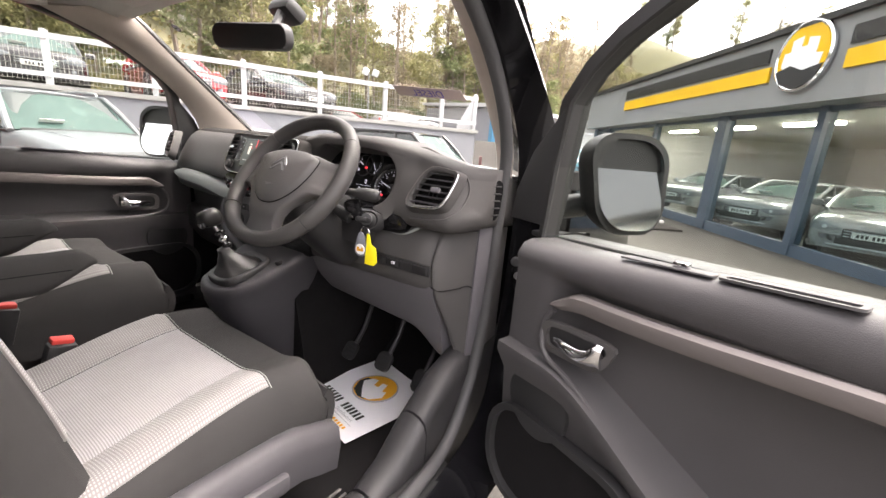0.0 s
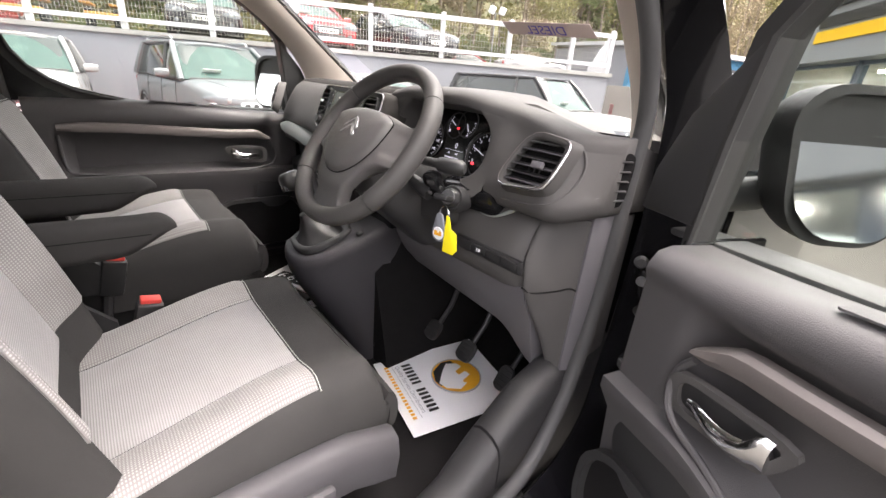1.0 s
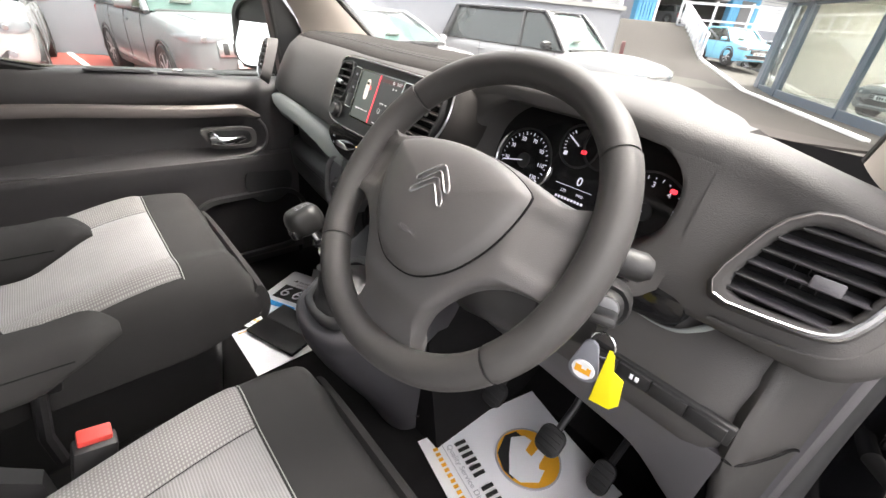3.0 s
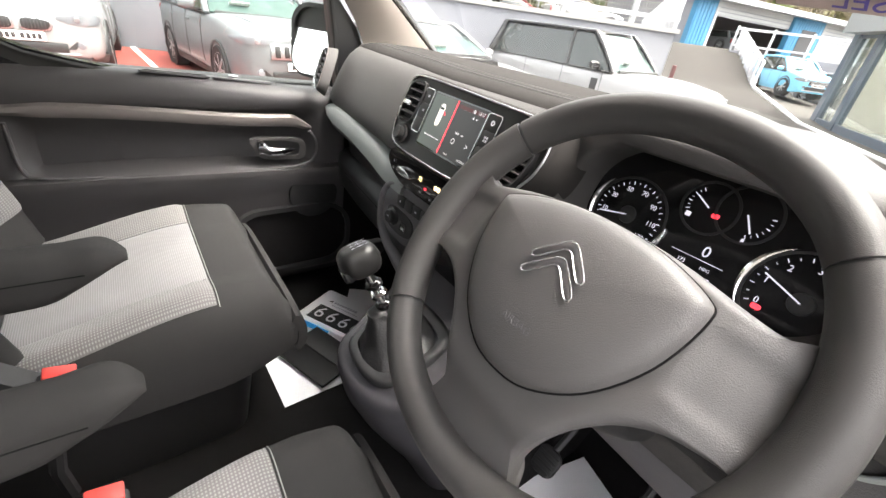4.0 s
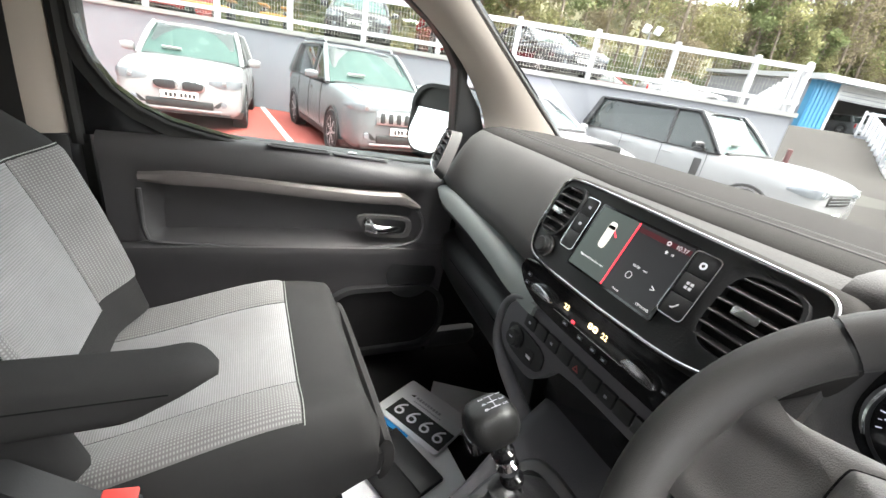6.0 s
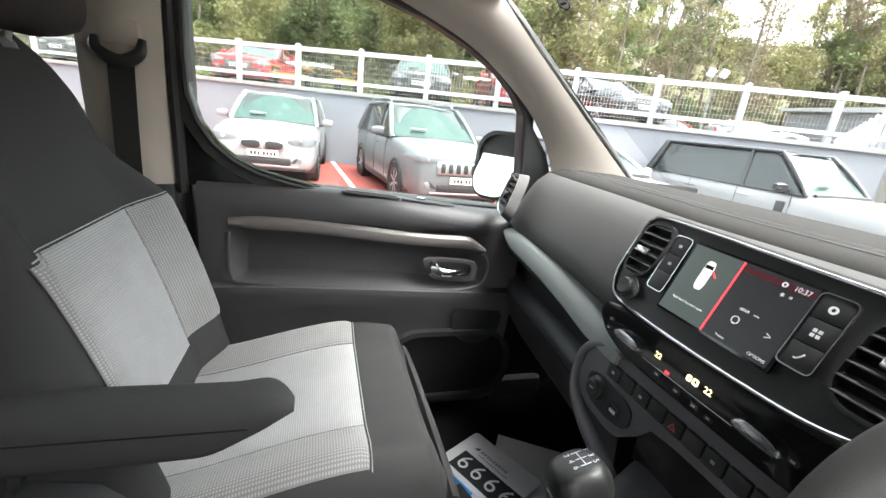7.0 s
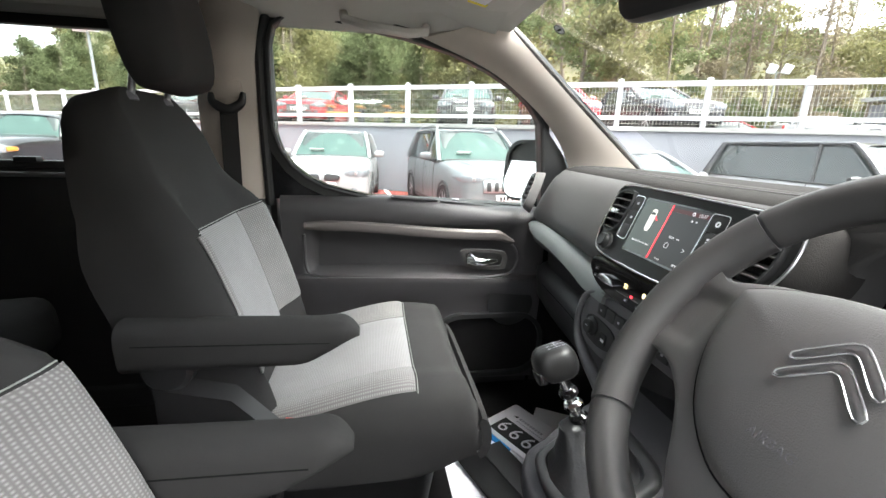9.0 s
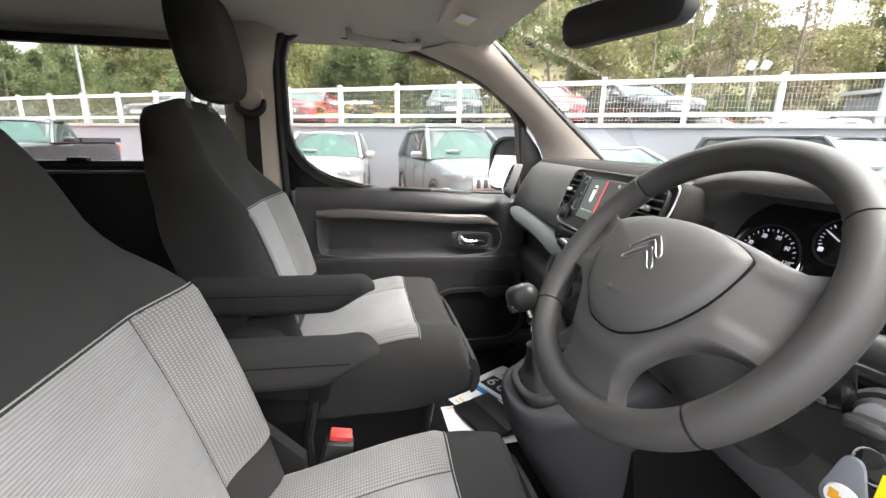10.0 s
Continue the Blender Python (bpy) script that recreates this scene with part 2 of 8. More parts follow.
M_CHROME = mat("bright_chrome", (0.8, 0.81, 0.83), 0.12, 1.0, grain=(50, 0.0), vary=(8, 0.04))
M_PILLAR = mat("pale_pillar_cloth", (0.47, 0.415, 0.365), 0.85, grain=(1500, 0.3), vary=(5, 0.06))
M_ROOF = mat("headliner_cloth", (0.56, 0.535, 0.50), 0.9, grain=(1500, 0.3), vary=(3, 0.05))
M_CLOTH = mat("black_seat_cloth", (0.036, 0.035, 0.035), 0.92, grain=(1800, 0.6), vary=(10, 0.2), spec=0.25)
M_SEAL = mat("grey_black_seal", (0.060, 0.060, 0.062), 0.6, grain=(300, 0.3))
M_BADGE = mat("satin_chrome", (0.72, 0.73, 0.75), 0.25, 1.0, grain=(50, 0.0), vary=(8, 0.04))
M_RIB = ribbed("ribbed_grey_cloth", (0.37, 0.360, 0.364), (0.26, 0.252, 0.256), 0.0038)
M_CHECK = ribbed("checked_grey_cloth", (0.40, 0.388, 0.384), (0.20, 0.192, 0.190), 0.0044, True)
M_STITCH = mat("pale_thread", (0.34, 0.35, 0.33), 0.8)
M_CARPET = mat("black_carpet", (0.012, 0.0115, 0.012), 0.97, grain=(900, 1.0), vary=(20, 0.3), spec=0.1)
M_PAINT = mat("black_body_paint", (0.006, 0.006, 0.007), 0.12, grain=(50, 0.0), coat=0.7)
M_GLASS = glass_mat("clear_car_glass")
M_MIRROR = mat("mirror_silver", (0.92, 0.93, 0.94), 0.02, 1.0, grain=(50, 0.0), vary=(4, 0.01))
M_PAPER = mat("white_paper", (0.86, 0.86, 0.90), 0.75, grain=(300, 0.1), vary=(8, 0.03))
M_BUCKLE = mat("red_release_button", (0.62, 0.06, 0.05), 0.4)
M_STEEL = mat("dull_steel", (0.35, 0.35, 0.36), 0.35, 0.9, grain=(300, 0.2))
M_YELLOW = mat("yellow_plastic_tag", (0.82, 0.70, 0.01), 0.45, grain=(200, 0.1))
M_ORANGE = mat("amber_print", (0.85, 0.42, 0.03), 0.6)
M_INK = mat("black_ink", (0.02, 0.02, 0.022), 0.6)
M_INKGREY = mat("grey_ink", (0.45, 0.45, 0.5), 0.7)
M_BLUEINK = mat("blue_print", (0.02, 0.30, 0.70), 0.5)
M_LIT_WHITE = glow("lit_white_marking", (0.72, 0.72, 0.85), 0.065)
M_LIT_RED = glow("lit_red_marking", (1.0, 0.04, 0.06), 0.25)
M_LIT_AMBER = glow("lit_amber_digits", (1.0, 0.75, 0.35), 0.4)
M_GREYGLASS = mat("dark_display_glass", (0.012, 0.012, 0.013), 0.08, grain=(50, 0.0))

# ---- the van: shell ----


def spline(points, n):
    """A smooth run of n + 1 points through the given ones."""
    P = [Vector(p) for p in points]
    P = [P[0] * 2 - P[1]] + P + [P[-1] * 2 - P[-2]]
    segs = len(P) - 3
    out = []
    for k in range(n + 1):
        t = k / n * segs
        i = min(int(t), segs - 1)
        t -= i
        a, b, c, d = P[i:i + 4]
        out.append(0.5 * ((2 * b) + (c - a) * t + (2 * a - 5 * b + 4 * c - d) * t * t + (3 * b - a - 3 * c + d) * t ** 3))
    return out


def band(curve_a, curve_b, n=24, across=6, bulge=0.0, thick=0.012, bm=None):
    """A trim surface between two curves, bulging a little outwards to the viewer."""
    A, B = spline(curve_a, n), spline(curve_b, n)

    def f(u, v):
        p = A[round(v * n)].lerp(B[round(v * n)], u)
        d = (Vector((0.1, -0.3, 1.35)) - p).normalized()
        return p + d * bulge * 4 * u * (1 - u)
    return sheet(f, across, n, thick, None, bm)


def mirror_x(pts):
    return [(-x, y, z) for x, y, z in pts]


van_floor = solo("floor", box((1.64, 2.95, 0.10), (0, -0.87, 0.45), 0.01), M_CARPET, "black carpeted van floor", "floor", kind="structure")
solo("firewall", sheet(lambda u, v: (-0.8 + 1.6 * u, *lerp_row([(0, 0.50, 0.49), (0.35, 0.70, 0.62), (1, 0.80, 1.25)], v)), 8, 10, 0.02), M_CARPET,
     "black carpeted bulkhead below the dashboard", "bulkhead", kind="structure")
solo("floor_inner_sill", box((0.10, 1.2, 0.11), (0.80, -0.42, 0.52), 0.03), M_BLACK, "black plastic step at the driver's door", "door sill", kind="structure")
solo("wall_sill_passenger", box((0.10, 2.9, 0.14), (-0.84, -0.9, 0.50), 0.03), M_BLACK, "black sill on the passenger side", "door sill", kind="structure")

# roof lining, curved down to the sides
solo("ceiling", sheet(lambda u, v: (-0.83 + 1.66 * u, 0.10 - 2.5 * v, 1.80 - 0.10 * abs(2 * u - 1) ** 3.5 - 0.05 * smoothstep(0.08, 0.0, v)), 20, 16, 0.02), M_ROOF,
     "pale grey cloth roof lining", "ceiling", kind="structure")
solo("roof_panel", sheet(lambda u, v: (-0.90 + 1.80 * u, 0.16 - 2.62 * v, 1.88 - 0.12 * abs(2 * u - 1) ** 3.5), 20, 10, 0.02), M_PAINT,
     "black painted steel van roof", "roof", kind="structure")
solo("wall_rear", box((1.74, 0.05, 1.36), (0, -2.42, 1.15), 0.02), M_BLACK, "dark rear wall of the van", "wall", kind="structure")

# A pillars
PA = [(-0.785, -0.10, 1.705), (-0.785, 0.10, 1.635), (-0.785, 0.22, 1.565), (-0.78, 0.33, 1.47), (-0.775, 0.40, 1.36), (-0.77, 0.43, 1.24)]
PB = [(-0.725, 0.12, 1.735), (-0.705, 0.19, 1.67), (-0.70, 0.30, 1.575), (-0.69, 0.42, 1.47), (-0.675, 0.56, 1.345), (-0.66, 0.64, 1.265)]
for flip in (0, 1):
    ca, cb = (PA, PB) if not flip else (mirror_x(PA), mirror_x(PB))
    pil = solo("wall_a_pillar", band(ca, cb, 30, 8, 0.02, 0.02), M_PILLAR, "pale beige moulded windscreen pillar trim", "pillar trim", kind="structure", smooth=60)
    out_b = [(x * 1.03, y + 0.035, z + 0.012) for x, y, z in cb]
    out_a = [(x * 1.08, y + 0.04, z + 0.012) for x, y, z in ca]
    part("outer_panel", band(out_a, out_b, 24, 5, -0.02, 0.02), M_PAINT, pil, "black painted outer pillar", 60)
    part("glass_edge", tube([Vector(p) + Vector((0, 0.012, 0.004)) for p in spline(cb, 24)], 0.006, 6), M_RUBBER, pil, "black windscreen rubber")
# tweeter in the passenger pillar
sp_m = face_m((-0.705, 0.452, 1.366), (0.57, 0.82, 0), (-0.08, -0.67, 0.74))
tw = tagged(thing("pillar_tweeter", "round beige tweeter grille in the pillar trim", "speaker"))
part("grille", lathe([(0.001, 0.002), (0.029, 0.002), (0.0305, 0.0035), (0.033, 0.0025), (0.034, -0.012)], sp_m, 32), mat("dark_beige_grille", (0.085, 0.078, 0.068), 0.8, grain=(900, 0.5)), tw)
part("rim", lathe([(0.0315, 0.001), (0.0335, 0.0045), (0.0365, 0.0035), (0.038, -0.012)], sp_m, 32), M_PILLAR, tw, "pale moulded rim", 60)
# windscreen header and windscreen
solo("ceiling_header", sheet(lambda u, v: (-0.74 + 1.48 * u, 0.05 + 0.09 * v + 0.06 * (1 - abs(2 * u - 1) ** 2), 1.775 - 0.012 * v - 0.05 * abs(2 * u - 1) ** 3), 16, 4, 0.02), M_ROOF,
     "pale cloth header above the windscreen", "header", kind="structure")
ws = solo("window_1", sheet(lambda u, v: ((2 * u - 1) * (0.70 + 0.10 * v), 0.17 + 0.78 * v + 0.06 * (1 - (2 * u - 1) ** 2), 1.74 - 0.50 * v), 12, 12), M_GLASS,
          "clear laminated windscreen", "windscreen", kind="structure")
ws.visible_shadow = False
st_m = face_m((-0.560, 0.235, 1.683), (1, 0.1, 0), (0, -0.84, 0.54))
sticker = thing("windscreen_sticker", "small round approval sticker on the windscreen", "sticker")
part("disc", lathe([(0.001, 0.001), (0.016, 0.001), (0.0165, 0)], st_m, 24), M_PAPER, sticker)
part("ring", ring_plate(rrect(0.034, 0.034, 0.0169), rrect(0.028, 0.028, 0.0139), 0.002, st_m), M_INK, sticker)
part("print_bar", merge(bmesh.new(), box((0.018, 0.006, 0.001), (0, 0, 0.002)), st_m), M_INK, sticker)

# fuel sticker on the windscreen, its lettering seen from behind
fuel = thing("fuel_sticker", "pale windscreen sticker with purple fuel lettering seen from behind", "sticker")


def glass_at(a, v):
    return Vector((a * (0.70 + 0.10 * v), 0.17 + 0.78 * v + 0.06 * (1 - a * a) - 0.003, 1.74 - 0.50 * v - 0.004))


part("strip", sheet(lambda u, v: glass_at(0.33 + 0.37 * u, 0.425 + 0.035 * u + 0.052 * v), 12, 3, 0.0006), mat("peach_sticker_film", (0.42, 0.34, 0.31), 0.6, grain=(200, 0.05)), fuel)
fl_m = face_m(tuple(glass_at(0.515, 0.468) + Vector((0, -0.004, -0.004))), tuple(glass_at(0.62, 0.478) - glass_at(0.42, 0.459)), (0, -0.78, 0.50))
words("fuel_word", "DIESEL", 0.044, fl_m @ Matrix.Diagonal((-1, 1, 1, 1)), mat("purple_letters", (0.07, 0.05, 0.28), 0.6), fuel)

# passenger side above the belt: black window surround, roof rail, B pillar
WIN = [(-0.545, 1.41), (-0.548, 1.50), (-0.545, 1.64), (-0.53, 1.695), (-0.49, 1.722), (-0.39, 1.722), (-0.287, 1.708), (-0.15, 1.688), (-0.008, 1.655),
       (0.11, 1.610), (0.204, 1.558), (0.26, 1.510), (0.300, 1.455), (0.315, 1.33), (0.325, 1.163), (0.06, 1.180), (-0.20, 1.195), (-0.33, 1.222), (-0.40, 1.240), (-0.455, 1.268), (-0.498, 1.305), (-0.528, 1.352)]


def grown(poly, d):
    """The outline moved outwards by d from its middle line."""
    n, out = len(poly), []
    area = sum(poly[i][0] * poly[(i + 1) % n][1] - poly[(i + 1) % n][0] * poly[i][1] for i in range(n))
    s = 1 if area > 0 else -1
    for i in range(n):
        (x0, y0), (x1, y1) = poly[i - 1], poly[(i + 1) % n]
        tx, ty = x1 - x0, y1 - y0
        k = math.hypot(tx, ty)
        out.append((poly[i][0] + s * ty / k * d, poly[i][1] - s * tx / k * d))
    return out


def side_m(x):
    """Outlines in (y, z) set up in the plane at x, with depth towards the cabin."""
    return Matrix(((0, 0, 1, x), (1, 0, 0, 0), (0, 1, 0, 0), (0, 0, 0, 1)))


def mirror_line(dw, dh):
    """Outline of the door mirror: round-cornered, narrower below on the inner side."""
    return [(x * (1 + 0.10 * z / 0.12) + 0.02 * z / 0.12, z) for x, z in rrect(0.20 - dw, 0.235 - dh, 0.07 - 0.2 * dw, 6)]


def circle_line(cx, cy, r, n=36):
    return [(cx + r * math.cos(2 * math.pi * k / n), cy + r * math.sin(2 * math.pi * k / n)) for k in range(n)]


HANDLE_OUT = [(-0.086, 0.036), (0.066, 0.032), (0.082, 0.010), (0.078, -0.030), (0.060, -0.038), (-0.046, -0.036), (-0.066, -0.010)]


def build_door(name, label, mirror_at, mirror_yaw, drop=0.0, grip=0.0):
    """The passenger's door in place; the driver's is its mirror image, swung open."""
    door = thing(name, label, "car door")
    # card: belt shelf, upper roll, recess with strip, lower pocket
    ys = [-0.54 + 0.86 * i / 40 for i in range(41)]

    def inner_x(y):
        return -0.775 + 0.055 * smoothstep(-0.5, 0.35, y)

    def card(y):
        b = inner_x(y)
        rear = smoothstep(-0.475, -0.43, y)
        front = 1 - smoothstep(0.19, 0.24, y)
        dip = 0.050 * rear * front
        deep = 0.018 * rear * front * smoothstep(0.10, -0.08, y)
        q = 0.036 * smoothstep(-0.28, 0.30, y)
        d = drop * smoothstep(0.20, -0.18, y)
        return [(-0.835, y, 1.200 - q), (-0.825, y, 1.211 - q), (b - 0.03, y, 1.213 - q), (b - 0.008, y, 1.206 - q), (b + 0.004, y, 1.188 - q), (b + 0.006, y, 1.16 - 0.5 * q), (b, y, 1.128),
                (b - dip * 0.3, y, 1.118), (b - dip, y, 1.085), (b - dip - deep, y, 1.02 - 0.4 * d), (b - dip - deep, y, 0.97 - d), (b - dip * 0.4, y, 0.955 - d), (b + 0.030, y, 0.950 - d), (b + 0.031, y, 0.930 - d),
                (b + 0.004, y, 0.88 - 0.9 * d), (b - 0.006, y, 0.78 - 0.5 * d), (b - 0.01, y, 0.62), (b - 0.012, y, 0.555), (-0.83, y, 0.545)]
    part("door_card", loft([card(y) for y in ys], True, True), M_DOOR, door, "black grained door lining", 50)
    # metallic strip over the recess, bent down at its front end
    strip = []
    for i in range(31):
        y = -0.47 + 0.68 * i / 30
        b = inner_x(y)
        z = 1.118 - 0.024 * smoothstep(-0.4, 0.1, y) - 0.020 * smoothstep(0.13, 0.21, y) ** 2
        h = 0.0165 * (0.65 + 0.35 * smoothstep(-0.47, -0.40, y)) * (1 - 0.75 * smoothstep(0.16, 0.21, y) ** 2)
        strip.append([(b - 0.012, y, z - h), (b + 0.008, y, z - h), (b + 0.014, y, z - h * 0.3), (b + 0.012, y, z + h * 0.6), (b + 0.004, y, z + h), (b - 0.012, y, z + h)])
    part("trim_strip", loft(strip), M_STRIP, door, "warm silver satin strip")
    # handle bezel, bowl and lever
    hm = face_m((-0.735 + 0.1 * grip, 0.112 + grip, 1.012), (0.10, 1, 0), (0.12, 0, 1))
    hz = part("handle_bezel", ring_plate(rounded(HANDLE_OUT, 2), rounded([(x * 0.80, y * 0.70) for x, y in HANDLE_OUT], 2), 0.010, hm), M_DASH, door)
    part("handle_bowl", plate(rounded([(x * 0.82, y * 0.72) for x, y in HANDLE_OUT], 2), 0.002, hm), M_BLACK, door)
    lev = []
    for i in range(13):
        t = i / 12
        x = -0.056 + 0.104 * t
        w = 0.0155 * (1 - 0.45 * t) if t < 0.85 else 0.0155 * 0.55 * (1 - (t - 0.85) / 0.3)
        zc = 0.010 + 0.014 * math.sin(math.pi * min(1, t * 1.1))
        cy = -0.006 + 0.012 * math.exp(-((t - 0.08) / 0.12) ** 2)
        lev.append([tuple(hm @ Vector((x, cy + w * math.cos(a) * (1.5 if t < 0.2 else 1), zc + w * 0.6 * math.sin(a)))) for a in [2 * math.pi * k / 12 for k in range(12)]])
    part("door_handle", loft(lev), M_CHROME, door, "polished chrome door lever")
    # top shelf slot with grip and switch plate
    sm = face_m((-0.772, -0.06, 1.2015), (0, 1, -0.065), (-1, 0, 0))
    part("slot_frame", ring_plate(rrect(0.155, 0.030, 0.008, 4, -0.06), rrect(0.140, 0.018, 0.005, 4, -0.06), 0.004, sm), M_DOOR, door)
    part("slot", plate(rrect(0.141, 0.019, 0.005, 4, -0.06), 0.0015, sm), M_CARPET, door)
    part("switch_plate", plate(rrect(0.15, 0.026, 0.006, 4, 0.100), 0.003, sm, 0.001), M_DOOR, door)
    part("window_switch", merge(bmesh.new(), box((0.026, 0.010, 0.010), (0.075, 0, 0.007), 0.003), sm), M_CHROME, door, "chrome-tipped window switch")
    # speaker bulge and bottle pocket
    pm = face_m((-0.727, 0.14, 0.70), (0, 1, 0), (0, 0, 1))
    part("pocket_rim", ring_plate(rrect(0.40, 0.24, 0.10, 6), rrect(0.37, 0.21, 0.088, 6), 0.022, pm), M_BLACK, door)
    part("pocket_back", plate(rrect(0.372, 0.212, 0.088, 6), 0.006, pm), M_CARPET, door)
    part("speaker_cover", plate(circle_line(0.075, 0.150, 0.082), 0.010, pm, 0.006), M_BLACK, door, "round black speaker grille")
    # ridge round the recess and the handle, and the belt seal along the glass
    ridge = [(0.205, 1.062), (0.222, 1.035), (0.222, 1.0), (0.195, 0.966), (0.12, 0.952), (-0.05, 0.946), (-0.25, 0.948), (-0.43, 0.958), (-0.468, 0.985), (-0.472, 1.09)]
    part("recess_ridge", tube([(inner_x(p.x) + 0.016 - 0.012 * smoothstep(0.965, 1.03, p.y), p.x, p.y) for p in spline([(a, b - drop * smoothstep(0.20, -0.18, a) * (b < 1.03), 0) for a, b in ridge], 50)], 0.0055, 8), M_DOOR, door)
    part("belt_seal", box((0.072, 0.94, 0.014), (-0.868, -0.06, 1.190), 0.006, (-2.8, 0, 0)), M_SEAL, door, "grey rubber belt seal")
    part("hinge_edge", box((0.16, 0.014, 0.70), (-0.865, 0.329, 0.83), 0.005), M_PAINT, door, "gloss black painted door edge")
    # outer skin, window surround, glass
    skin = sheet(lambda u, v: (-0.955 + 0.06 * v * v - 0.02 * (1 - v) * v, -0.56 + 0.98 * u, 0.42 + 0.735 * v), 6, 10, 0.01)
    part("outer_skin", skin, M_PAINT, door, "black painted outer panel")
    part("window_surround", ring_plate(grown(WIN, 0.030), WIN, 0.045, side_m(-0.835)), M_RUBBER, door, "black rubber window surround")
    part("window_seal", tube([(-0.79, y, z) for y, z in grown(WIN, 0.004)], 0.007, 6, True), M_RUBBER, door)
    corner = [(-0.575, 1.20), (-0.575, 1.46), (-0.548, 1.46), (-0.543, 1.405), (-0.528, 1.355), (-0.500, 1.310), (-0.455, 1.272), (-0.40, 1.246), (-0.33, 1.228), (-0.20, 1.200)]
    part("window_corner", plate(corner, 0.04, side_m(-0.838)), M_GLOSSY, door, "gloss black window corner")
    g = part("window_glass", plate(grown(WIN, 0.004), 0.004, side_m(-0.825)), M_GLASS, door, "clear side window")
    g.visible_shadow = False
    # black sail panel in front of the window
    sail = [(0.298, 1.47), (0.315, 1.33), (0.33, 1.20), (0.44, 1.20), (0.43, 1.27), (0.39, 1.36)]
    part("sail_panel", plate(sail, 0.06, side_m(-0.845), 0.01), M_BLACK, door, "black triangular mirror base")
    # door mirror
    mm = pose(*mirror_at, 0, 0, mirror_yaw)
    shell = []
    for i in range(9):
        t = i / 8
        s = (1 - (t * 1.0) ** 2.6) ** 0.5 if t < 1 else 0.02
        s = max(s, 0.25)
        shell.append([tuple(mm @ Vector((x * s, t * 0.12, z * s))) for x, z in mirror_line(0, 0)])
    hs = part("mirror_housing", loft(shell), M_BLACK, door, "black door mirror housing")
    part("mirror_bezel", merge(bmesh.new(), ring_plate(mirror_line(0, 0), mirror_line(0.024, 0.024), 0.012), mm @ pose(0, 0, 0, 90, 0, 0)), M_BLACK, hs)
    part("mirror_glass", merge(bmesh.new(), plate(mirror_line(0.022, 0.022), 0.003), mm @ pose(0, -0.004, 0, 79, 0, 0)), M_MIRROR, hs, "bright mirror glass")
    part("mirror_arm", tube([(-0.85, 0.42, 1.225), (-0.92, 0.42, 1.225), (-0.99, 0.40, 1.235)], 0.03, 10), M_BLACK, hs)
    return door


M_DOOR = mat("black_door_lining", (0.063, 0.060, 0.062), 0.50, grain=(650, 0.45), vary=(7, 0.15), spec=0.45)
door_l = build_door("passenger_door", "closed front passenger door, black lining and silver strip", (-0.992, 0.335, 1.290), 30)

# driver's door: the same door mirrored and swung open round its hinge
door_r = build_door("driver_door", "open driver's door, dark grained lining and silver strip", (-1.02, 0.30, 1.297), 18, 0.16, 0.035)
HINGE = Vector((0.86, 0.40, 0))
swing = Matrix.Translation((0.052, -0.030, -0.018)) @ Matrix.Translation(HINGE) @ Matrix.Rotation(radians(66), 4, "Z") @ Matrix.Translation(-HINGE)
for ob in door_r.children_recursive:
    ob.data.transform(swing @ Matrix.Diagonal((-1, 1, 1, 1)))
    ob.data.flip_normals()

# B pillars with belt guides
for flip in (0, 1):
    s = -1 if not flip else 1
    bp = solo("wall_b_pillar", loft([[(s * (0.80 - 0.03 * q), y0, z), (s * (0.785 - 0.03 * q), y0 - 0.02, z), (s * (0.765 - 0.03 * q), y0 - 0.06, z), (s * (0.775 - 0.03 * q), y0 - 0.13, z), (s * (0.80 - 0.03 * q), y0 - 0.16, z), (s * 0.88, y0 - 0.16, z), (s * 0.88, y0, z)]
                                     for z, y0, q in ((1.20, -0.585, 0), (1.40, -0.59, 0.2), (1.60, -0.585, 0.6), (1.72, -0.56, 1.2), (1.80, -0.53, 1.8))]), M_PILLAR,
              "pale beige B-pillar trim", "pillar trim", kind="structure")
    solo("wall_b_pillar_lower", box((0.10, 0.17, 0.75), (s * 0.83, -0.665, 0.83), 0.02), M_BLACK, "black lower B-pillar trim", "pillar trim", kind="structure")
    part("door_rubber", tube([(s * 0.80, -0.572, 1.18), (s * 0.80, -0.575, 1.45), (s * 0.795, -0.572, 1.66), (s * 0.79, -0.54, 1.735), (s * 0.785, -0.45, 1.755), (s * 0.785, -0.25, 1.745), (s * 0.785, 0.0, 1.685)], 0.014, 8), M_RUBBER, bp)
    roofrail = solo("wall_roof_rail", band([(s * 0.80, -0.60, 1.765), (s * 0.795, -0.3, 1.755), (s * 0.79, -0.02, 1.695), (s * 0.785, 0.10, 1.64)], [(s * 0.69, -0.60, 1.795), (s * 0.69, -0.3, 1.79), (s * 0.70, -0.02, 1.77), (s * 0.72, 0.12, 1.73)], 20, 5, 0.01, 0.02), M_ROOF,
                    "pale cloth roof rail above the door", "roof rail", kind="structure", smooth=60)
    part("outer_rail", band([(s * 0.86, -0.60, 1.775), (s * 0.86, -0.3, 1.765), (s * 0.85, -0.02, 1.705), (s * 0.845, 0.13, 1.64)], [(s * 0.80, -0.60, 1.85), (s * 0.80, -0.3, 1.845), (s * 0.80, -0.02, 1.82), (s * 0.79, 0.16, 1.76)], 20, 4, -0.01, 0.02), M_PAINT, roofrail, "black painted gutter")
belt = thing("seat_belt", "black webbing seat belt with its upper guide", "seat belt")
